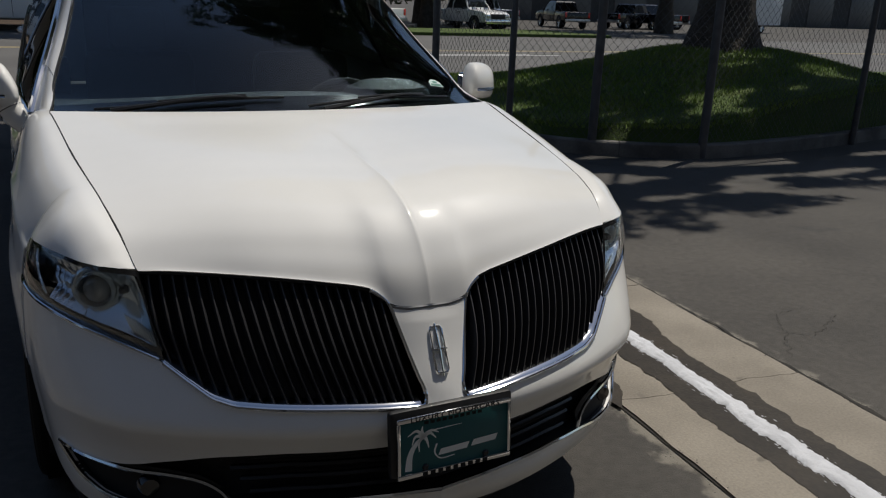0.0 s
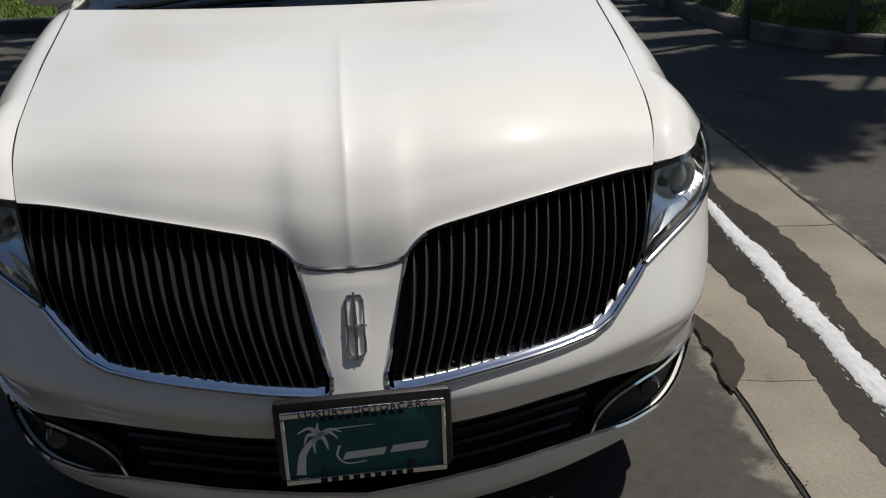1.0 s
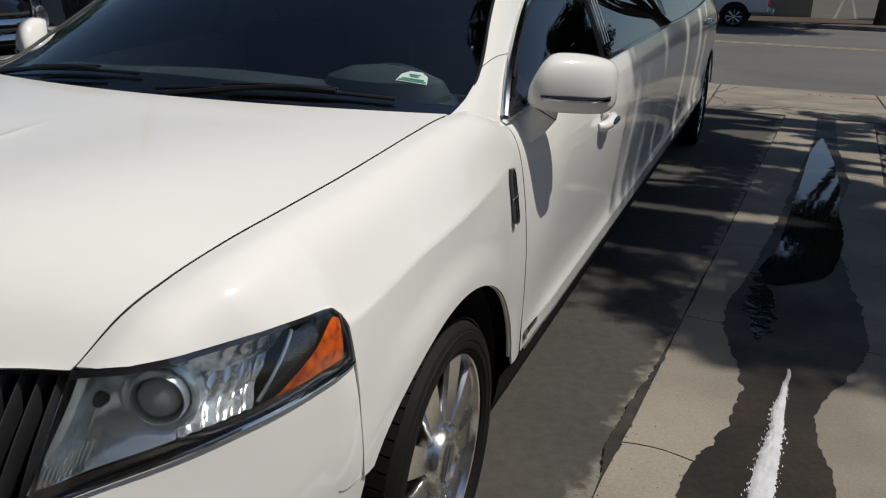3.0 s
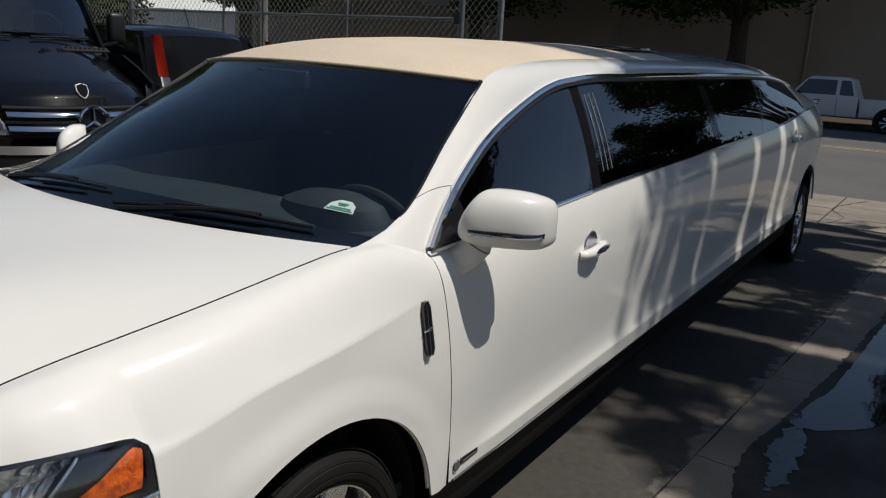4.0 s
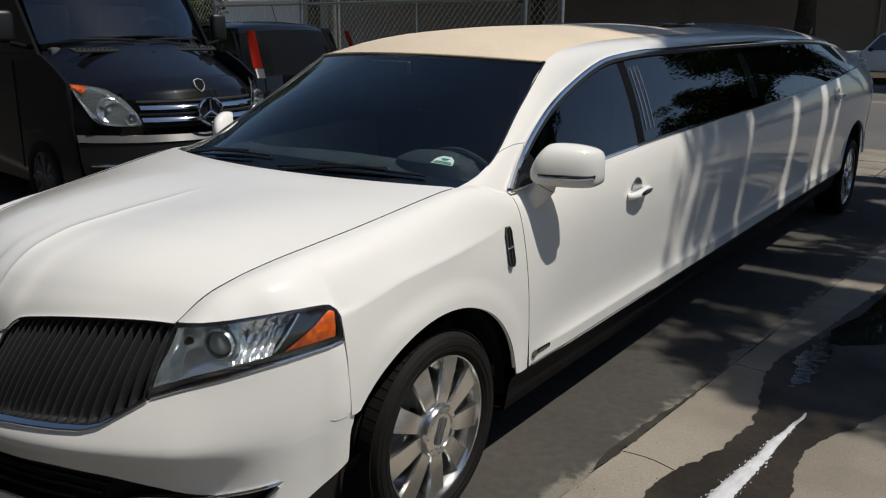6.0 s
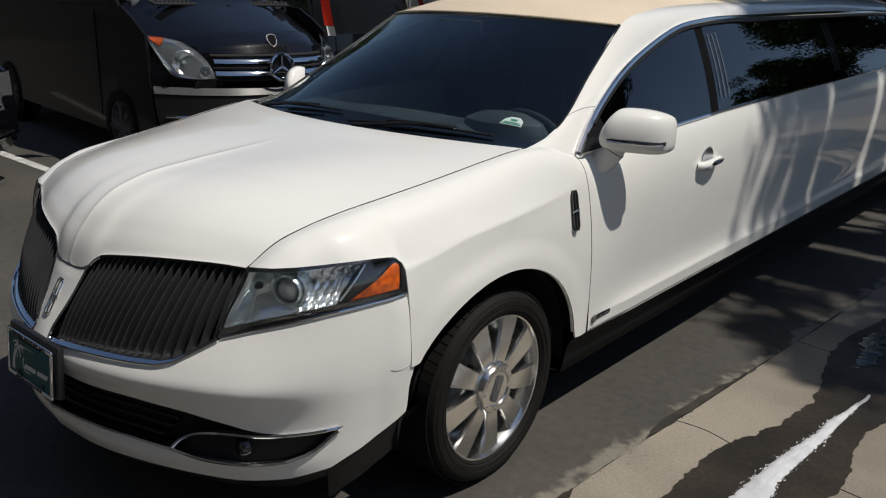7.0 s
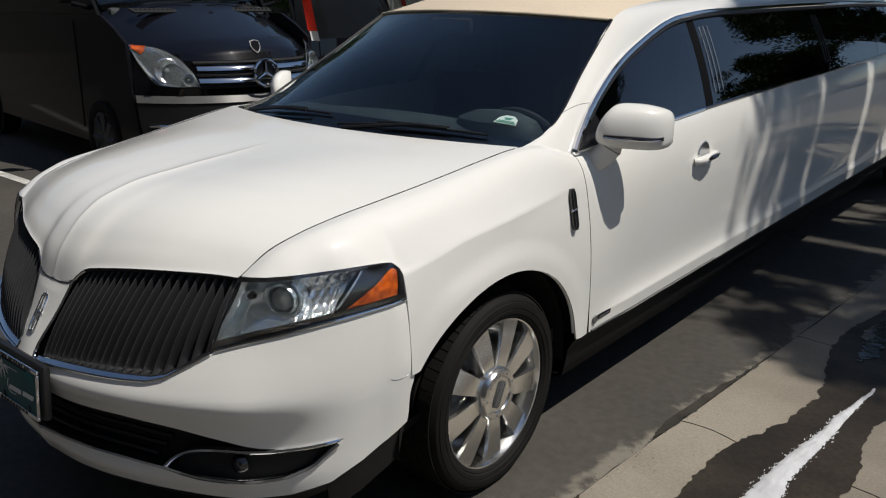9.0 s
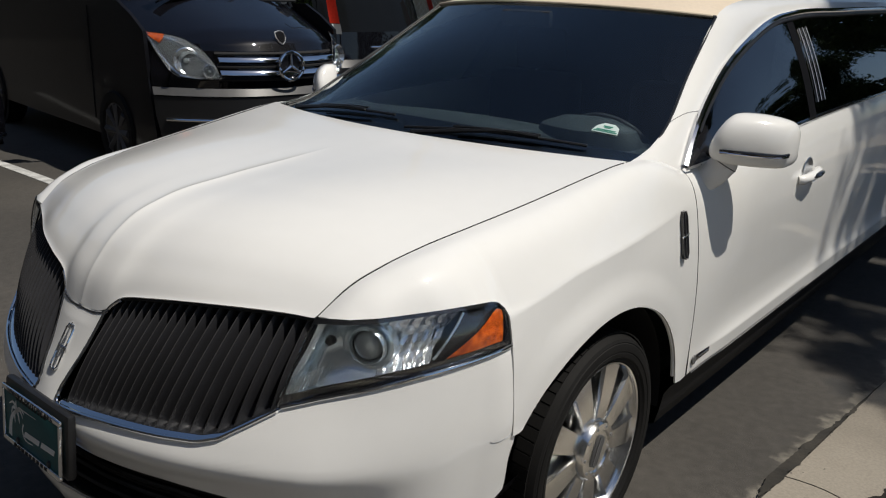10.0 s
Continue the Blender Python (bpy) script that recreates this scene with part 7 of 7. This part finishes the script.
    block("screen_note", (0.10, 0.16, 0.004), (-1.24, 0.30, 1.600), WHITEP, t, rot=Euler((0, 0.3, 0)).to_matrix().to_4x4())
    return t


van()


# ---- black sport utility vehicle, tail towards the yard ----
def suv():
    t = thing("suv", "black sport utility vehicle with tall red tail lamps", "car", pose(-5.25, 6.47, 0.0) @ Matrix.Diagonal((1, 1, 1.05, 1)))
    prof = [(0.0, 0.42, 0.86), (0.05, 0.55, 0.90), (0.05, 0.72, 0.91), (-0.02, 0.80, 0.90), (-0.06, 1.10, 0.89), (-0.20, 1.44, 0.865), (-0.30, 1.62, 0.82), (-0.42, 1.69, 0.77), (-0.9, 1.73, 0.74), (-2.6, 1.72, 0.74), (-2.95, 1.64, 0.74), (-3.7, 1.14, 0.80), (-4.5, 1.02, 0.85), (-4.72, 0.85, 0.86), (-4.75, 0.45, 0.84)]

    def row(k, grow=0.0):
        i = int(min(k, len(prof) - 2))
        a, b = np.array(prof[i]), np.array(prof[i + 1])
        x, z, w = a + (b - a) * (k - i)
        return [np.array([x + grow - (0.16 if x > -1 else 0) * abs(f) ** 4, w * f, z - 0.05 * (z > 1.1) * abs(f) ** 3]) for f in np.linspace(-1, 1, 21)]
    for nm, k0, k1, m_ in (("bumper", 0, 3, BLACKP), ("tailgate", 3, 4, BLACKPAINT), ("rear_window", 4, 6, DARKGLASS), ("roof", 6, 10, BLACKPAINT), ("windscreen", 10, 11, DARKGLASS), ("hood", 11, 14, BLACKPAINT)):
        sheet(nm, [row(k) for k in np.linspace(k0, k1, 10)], m_, t)
    for sd in (-1, 1):
        body_ = [(-0.12, 0.40), (-4.7, 0.40), (-4.7, 0.9), (-4.4, 1.02), (-3.7, 1.10), (-0.2, 1.05)]
        prism("side_panel", body_ if sd < 0 else body_[::-1], 0.03, BLACKPAINT, t, (0, sd * 0.87, 0), (1, 0, 0), (0, 0, 1))
        rows_ = [[np.array([x0 + (x1 - x0) * k, sd * (0.885 - 0.10 * k), 1.06 + 0.58 * k]) for x0, x1 in ((-0.22, -0.40), (-1.2, -1.2), (-2.2, -2.1), (-3.6, -2.95))] for k in np.linspace(0, 1, 5)]
        sheet("side_window", rows_, DARKTINT, t, flip=sd < 0)
        rows_ = [[np.array([0.14 - 0.38 * (z - 0.95) + d - (0.085 if k else 0), sd * (y_ - 0.06 * max(0, z - 1.0)), z]) for k, (y_, d) in enumerate(((0.852 - 0.02 * (z - 1.2), 0.005), (0.874, 0.0), (0.893 - 0.04 * (z - 1.2), -0.03)))] for z in np.linspace(1.20, 1.61, 9)]
        rows_ = [[p + np.array([0.03, 0, 0]) for p in r_] for r_ in rows_]
        sheet("tail_lamp", rows_, REDL, t, label="tall red tail lamp", flip=sd > 0)
        rows_ = [[np.array([0.17 - 0.38 * (z - 0.95) - (0.085 if y_ > 0.86 else 0), sd * (y_ - 0.06 * (z - 1.0)), z]) for y_ in (0.842, 0.868, 0.895)] for z in (1.09, 1.14, 1.195)]
        sheet("reversing_lamp", rows_, CLEARW, t, label="clear reversing lamp", flip=sd > 0)
        for x in (-0.95, -3.8):
            car_wheel(t, (x, sd * 0.87, 0.35), 0.35, 0.22, ALLOY, 90 * sd)
    tube("chrome_strip", [np.array([-0.045 - 0.10 * abs(f) ** 4, 0.45 * f, 0.93]) for f in np.linspace(-1, 1, 11)], 0.016, CHROME, t, 8)
    tube("rear_wiper", [(-0.10, -0.05, 1.10), (-0.15, 0.35, 1.16)], 0.010, BLACKP, t, 6)
    tube("aerial", [(-0.7, 0.1, 1.72), (-0.78, 0.1, 1.92)], 0.006, BLACKP, t, 6)
    block("core", (4.2, 1.55, 0.6), (-2.4, 0, 0.70), GAP, t, 0.03)
    return t


suv()


# ---- small cars and pickups ----
def pickup(m, label, paint, length=5.0, group=""):
    t = thing("pickup_truck", label, "pickup truck", m, group)
    L = length
    side = [(0.0, 0.52), (0.0, 0.98), (1.75, 1.00), (1.75, 1.06), (1.80, 1.06), (2.02, 1.62), (2.15, 1.66), (3.05, 1.66), (3.20, 1.62), (3.62, 1.08), (4.75, 0.98), (4.98, 0.86), (5.0, 0.50), (4.6, 0.44), (0.3, 0.44)]
    for nm, zone, m_ in (("bed", [(0.0, 0.50), (1.72, 0.46), (1.72, 1.02), (0.02, 1.02)], paint), ("cab", [(1.76, 0.44), (3.6, 0.44), (3.66, 1.06), (1.78, 1.06)], paint), ("front", [(3.62, 0.44), (4.92, 0.46), (5.0, 0.62), (4.98, 0.86), (4.7, 0.99), (3.66, 1.08)], paint)):
        bm = bmesh.new()
        vs_ = [bm.verts.new((x, -0.86, z)) for x, z in zone]
        fc = bm.faces.new(vs_)
        r = bmesh.ops.extrude_face_region(bm, geom=[fc])
        bmesh.ops.translate(bm, vec=(0, 1.72, 0), verts=[e for e in r["geom"] if isinstance(e, bmesh.types.BMVert)])
        bmesh.ops.recalc_face_normals(bm, faces=bm.faces)
        bmesh.ops.bevel(bm, geom=bm.edges[:], offset=0.05, segments=3, affect="EDGES", profile=0.5)
        flat(nm, bm, m_, t, smooth=True)
    rows_ = []
    for x0, z, w in ((0, 1.05, 0.80), (1, 1.58, 0.68), (2, 1.66, 0.60)):
        xa, xb = ((1.80, 3.60), (1.98, 3.18), (2.12, 3.05))[x0]
        rows_.append([(xa, -w, z), (xb, -w, z), (xb, w, z), (xa, w, z), (xa, -w, z)])
    sheet("greenhouse", rows_, paint, t, flip=True, angle=20)
    mesh("cab_roof", [rows_[2][k] for k in range(4)], [(0, 1, 2, 3)], paint, t, smooth=False)
    for sd in (-1, 1):
        for xa, xb, xc, xd in ((1.90, 2.28, 2.28, 2.03), (2.38, 3.48, 3.16, 2.38)):
            zz = (1.10, 1.10, 1.56, 1.56)
            yy = [0.80 - 0.12 * (z - 1.05) / 0.53 + 0.006 for z in zz]
            v_ = [(x, sd * y, z) for x, y, z in zip((xa, xb, xc, xd), yy, zz)]
            mesh("side_window", v_, [(0, 1, 2, 3) if sd < 0 else (3, 2, 1, 0)], DARKTINT, t, smooth=False, solid=0.01)
        for x in (0.92, 4.12):
            car_wheel(t, (x, sd * 0.86, 0.34), 0.34, 0.2, ALLOY, 90 * sd)
            lathe("wheel_arch", [(0.0, 0.0), (0.40, 0.0), (0.41, 0.004)], GAP, t, 30, "y", (x, sd * 0.863, 0.40))
        block("tail_lamp", (0.05, 0.14, 0.30), (0.02, sd * 0.78, 0.84), REDL, t, 0.015, "red tail lamp")
        block("headlamp", (0.10, 0.26, 0.14), (4.95, sd * 0.66, 0.78), REFL, t, 0.02)
        for x in (1.76, 2.32, 3.60):
            tube("door_line", [(x, sd * 0.863, 0.50), (x, sd * 0.863, 1.04)], 0.006, GAP, t, 4)
        block("mirror", (0.10, 0.14, 0.12), (3.35, sd * 0.94, 1.12), BLACKP, t, 0.02)
        for k in range(3):
            block("door_print", (0.22 - 0.05 * k, 0.004, 0.03), (2.85, sd * 0.863, 0.92 - 0.06 * k), PLASTG, t)
    mesh("windscreen", [(3.56, -0.72, 1.10), (3.56, 0.72, 1.10), (3.19, 0.60, 1.57), (3.19, -0.60, 1.57)], [(0, 1, 2, 3)], DARKTINT, t, smooth=False, solid=0.01)
    mesh("rear_window", [(1.86, -0.68, 1.12), (1.86, 0.68, 1.12), (2.00, 0.60, 1.56), (2.00, -0.60, 1.56)], [(3, 2, 1, 0)], DARKTINT, t, smooth=False, solid=0.01)
    block("front_bumper", (0.14, 1.72, 0.22), (4.98, 0, 0.50), CHROME if paint is not BLACKPAINT else BLACKP, t, 0.03)
    block("rear_bumper", (0.16, 1.66, 0.18), (-0.06, 0, 0.52), SATIN, t, 0.03)
    block("grille", (0.04, 1.0, 0.24), (5.0, 0, 0.76), BLACKP, t, 0.01)
    return t


pickup(pose(1.0, 30.1, -0.02, 0, 0, 180) @ Matrix.Diagonal((1.14, 1.05, 1.03, 1)), "white extended-cab pickup truck parked across the street", WHITECAR)
pickup(pose(14.5, 36.0, 0, 0, 0, 118), "white pickup truck parked in the far lot", WHITECAR, 5.0, "pickups in the far lot")
pickup(pose(19.0, 41.0, 0, 0, 0, -75), "white pickup truck with black nose in the far lot", WHITECAR, 5.0, "pickups in the far lot")
pickup(pose(33.0, 44.0, 0, 0, 0, 20), "black pickup truck parked in the far lot", BLACKPAINT, 5.0, "pickups in the far lot")
pickup(pose(26.0, 45.0, 0, 0, 0, 200), "grey pickup truck parked in the far lot", SATIN, 5.0, "pickups in the far lot")
for x, y, a in ((23.0, 40.5, 100), (29.5, 42.5, 80), (37.5, 43.0, 95), (41.0, 46.0, 170)):
    pickup(pose(x, y, 0, 0, 0, a), "black pickup truck parked in the far lot", BLACKPAINT, 5.0, "pickups in the far lot")
trailer = thing("box_trailer", "white box trailer parked in the far lot", "trailer", pose(44, 43, 0, 0, 0, 12))
block("box", (5.5, 2.2, 2.4), (0, 0, 1.75), WHITEW, trailer, 0.04)
for x in (-0.6, 0.6):
    for sd in (-1, 1):
        car_wheel(trailer, (x, sd * 1.0, 0.36), 0.36, 0.22, ALLOY, 90 * sd)
for z in (0.62, 2.9):
    tube("edge_rail", [(-2.75, -1.11, z), (2.75, -1.11, z)], 0.03, SATIN, trailer, 6)

# nose of the neighbouring dark car in the next stall
sed = thing("suv", "black sport utility vehicle with upright clear headlamps in the next stall", "car", pose(-4.72, 0.95, 0) @ Matrix.Diagonal((1, 1, 1.28, 1)))
prof = [(0.0, 0.25, 0.80), (0.08, 0.40, 0.86), (0.07, 0.55, 0.88), (0.0, 0.70, 0.88), (-0.10, 0.78, 0.87), (-0.7, 0.90, 0.86), (-1.25, 0.98, 0.85), (-1.9, 1.38, 0.66), (-2.3, 1.44, 0.64), (-3.2, 1.42, 0.64), (-3.9, 1.10, 0.75), (-4.6, 1.04, 0.82), (-4.75, 0.9, 0.84), (-4.75, 0.4, 0.82)]


def sedan_row(k):
    i = int(min(k, len(prof) - 2))
    x, z, w = np.array(prof[i]) + (np.array(prof[i + 1]) - np.array(prof[i])) * (k - i)
    return [np.array([x - 0.28 * abs(f) ** 3 * (x > -1.5), w * f, z - 0.05 * abs(f) ** 3]) for f in np.linspace(-1, 1, 19)]


for nm, k0, k1, m_ in (("bumper", 0, 3, BLACKPAINT), ("hood", 3, 6, BLACKPAINT), ("windscreen", 6, 7, DARKTINT), ("roof", 7, 9, BLACKPAINT), ("rear_window", 9, 10, DARKTINT), ("trunk", 10, 13, BLACKPAINT)):
    sheet(nm, [sedan_row(k) for k in np.linspace(k0, k1, 10)], m_, sed, flip=True)
for sd in (-1, 1):
    ol = [(-0.2, 0.28), (-4.7, 0.28), (-4.72, 1.0), (-1.2, 0.94), (-0.25, 0.74)]
    prism("side_panel", ol if sd < 0 else ol[::-1], 0.03, BLACKPAINT, sed, (0, sd * 0.84, 0), (1, 0, 0), (0, 0, 1))
    rows_ = [[np.array([x, sd * (0.85 - 0.2 * k), 0.95 + 0.45 * k]) for x in np.linspace(-1.3 - 0.6 * k, -4.2 + 0.9 * k, 6)] for k in (0, 0.5, 1)]
    sheet("side_window", rows_, DARKTINT, sed, flip=sd < 0)
    sheet("headlamp", [[np.array([0.055 - 0.12 * max(0, z - 0.55) - 0.30 * abs(y / 0.88) ** 3, sd * (y - 0.22 * (z - 0.70) * (y < 0.7)), z]) for y in np.linspace(0.55, 0.86, 8)] for z in np.linspace(0.50, 0.735, 7)], REFL, sed, label="bright headlamp", flip=sd > 0)
    for x in (-0.95, -3.75):
        car_wheel(sed, (x, sd * 0.85, 0.33), 0.33, 0.2, ALLOY, 90 * sd)
    tube("fog_trim", [np.array([0.10 - 0.28 * abs(y / 0.86) ** 3, sd * y, 0.32 + 0.10 * (y - 0.62)]) for y in np.linspace(0.62, 0.85, 10)], 0.014, CHROME, sed, 8)
block("core", (3.9, 1.5, 0.45), (-2.4, 0, 0.55), GAP, sed, 0.03)

# ---- far side of the street ----
fw = thing("warehouse", "long tan stucco warehouse in shade across the street", "building", kind="structure")
block("wall", (39.8, 0.4, 5.4), (-17.4, 37.0, 2.7), STUCCO, fw)
block("wall", (0.4, 30, 5.4), (2.3, 52.2, 2.7), STUCCO, fw)
block("parapet_cap", (40.0, 0.6, 0.22), (-17.4, 36.95, 5.5), ROOFD, fw, 0.02)
block("roof", (39.4, 29.6, 0.2), (-17.5, 52.0, 5.2), ROOFD, fw)
block("upper_wall", (39, 0.4, 3.4), (-17.4, 46, 6.9), ROOFD, fw)
for x in (-36, -28, -20, -12, -4):
    tube("downpipe", [(x, 36.75, 0.1), (x, 36.75, 5.3)], 0.06, STUCCO, fw, 8)
ew = thing("warehouse", "dark warehouse far down the street", "building", kind="structure")
block("wall", (60, 0.4, 6.0), (62, 62, 3.0), DARKWALL, ew)
block("parapet_cap", (60.2, 0.6, 0.25), (62, 61.9, 6.1), ROOFD, ew, 0.02)
for k in range(9):
    block("loading_door", (3.6, 0.1, 3.6), (36 + 6.2 * k, 61.75, 1.8), PLASTG, ew, 0.02)
strip_ = slab("planting_strip", [(-60, 31.0), (8, 31.0), (8, 36.7), (-60, 36.7)], 0.0, 0.14, LITTER)
tagged(strip_, "bare strip with leaf litter below the street trees", "planting strip", kind="structure")
fk = thing("kerb", "far street kerb of grey concrete", "kerb", kind="structure")
for i in range(22):
    slab("kerb_stone", [(-58 + 3 * i, 30.85), (-55.01 + 3 * i, 30.85), (-55.01 + 3 * i, 31.0), (-58 + 3 * i, 31.0)], -0.02, 0.15, KERBM, fk, bevel=0.02)
far_lawn = slab("far_verge", [(10, 31.5), (24, 31.5), (23, 36.5), (11, 35.5)], 0.0, 0.14, TURF, bevel=0.03)
tagged(far_lawn, "sunlit grass patch across the street", "lawn", kind="structure")
tree((-6.0, 33.2, 0.1), 0.34, 4.2, (-7.2, 31.2, 8.0), (5.9, 4.6, 4.4), 620, 130, 0.13, "dense dark street tree in front of the warehouse", 31, LEAFD, 1.4, 1.0)
tree((-18.0, 33.4, 0.1), 0.34, 4.0, (-17, 31.5, 8.2), (7.6, 4.8, 4.6), 560, 130, 0.13, "dense dark street tree in front of the warehouse", 33, LEAFD, 1.4, 1.1)
tree((-31.0, 31.5, 0.1), 0.34, 4.0, (-29.6, 31.5, 8.4), (6.6, 4.5, 5.0), 620, 130, 0.14, "dense dark street tree in front of the warehouse", 35, LEAFD, 1.4, 1.1)
tree((-25.0, 17.5, 0.1), 0.30, 2.0, (-25.2, 17.5, 4.6), (3.4, 3.0, 3.6), 420, 75, 0.12, "bushy dark green tree behind the gate", 37, LEAFD, 1.4, 0.7)
tree((33.0, 38.5, 0.1), 0.40, 4.0, (33, 38, 7.4), (8.0, 5.0, 3.6), 220, 70, 0.2, "dark shade tree in the far lot", 39, LEAFD, 1.4, 1.2)
# added tree: its crown throws shade on the pickup across the street
tree((4.9, 33.0, 0.1), 0.30, 4.4, (4.0, 30.6, 9.0), (2.9, 3.2, 2.8), 260, 210, 0.10, "dense dark street tree added to shade the parked pickup", 47, LEAFD, 1.4, 0.8)
tree((12.5, 43.0, 0.1), 0.36, 4.0, (13.0, 42, 8.2), (4.6, 4.0, 4.4), 420, 180, 0.14, "dark shade tree in the far lot", 43, LEAFD, 1.4, 1.0)
tree((18.0, 40.0, 0.1), 0.34, 2.6, (17.0, 41, 4.6), (6.2, 4.0, 3.0), 160, 70, 0.2, "dark shade tree in the far lot", 45, LEAFD, 1.4, 1.0)
tree((21.0, 47.5, 0.1), 0.40, 4.0, (21, 48, 7.0), (8.0, 5.0, 3.6), 220, 70, 0.2, "dark shade tree in the far lot", 41, LEAFD, 1.4, 1.2)

wb = thing("white_shed", "low white metal building with shallow pitched roof", "building", pose(-49.2, 49.2, 0, 0, 0, 24), kind="structure")
block("wall", (26, 14, 3.8), (0, 0, 1.9), WHITEW, wb)
rows_ = [[(-13.2, y, z), (13.2, y, z)] for y, z in ((-7.3, 3.75), (0, 5.3), (7.3, 3.75))]
mesh("roof", [p for r_ in rows_ for p in r_], grid_faces(3, 2, flip=True), WHITEW, wb, smooth=False, solid=0.12)
for k in range(14):
    block("wall_rib", (0.05, 0.06, 3.7), (-12.5 + 1.9 * k, -7.03, 1.85), WHITEW, wb)
pole = thing("utility_pole", "weathered wooden utility pole behind the gate", "pole", Matrix.Translation((-11.4, 13.2, 0)))
tube("shaft", [(0, 0, 0), (0, 0, 9)], [0.15, 0.11], WOODP, pole, 16)
block("crossarm", (2.2, 0.10, 0.12), (0, 0, 8.3), WOODP, pole, 0.01)

# unseen walls added round the yard to cut skylight and darken reflections
bw = thing("unseen_yard_wall", "unseen dark wall added to keep skylight off the car's front", "building", kind="structure")
block("wall", (46, 0.4, 9.4), (-4, -6.4, 4.7), DARKWALL, bw)
block("parapet_cap", (46.2, 0.6, 0.2), (-4, -6.35, 9.5), ROOFD, bw, 0.02)
for k in range(4):
    block("unseen_wall_panel", (4.0, 0.1, 4.2), (-16 + 7.5 * k, -6.15, 2.1), PLASTG, bw, 0.02)
ww = thing("unseen_yard_wall", "unseen dark wall added beside the yard to darken reflections", "building", kind="structure")
block("wall", (0.4, 34, 5.5), (-24, -6, 2.75), DARKWALL, ww)
block("parapet_cap", (0.6, 34.2, 0.2), (-23.95, -6, 5.6), ROOFD, ww, 0.02)
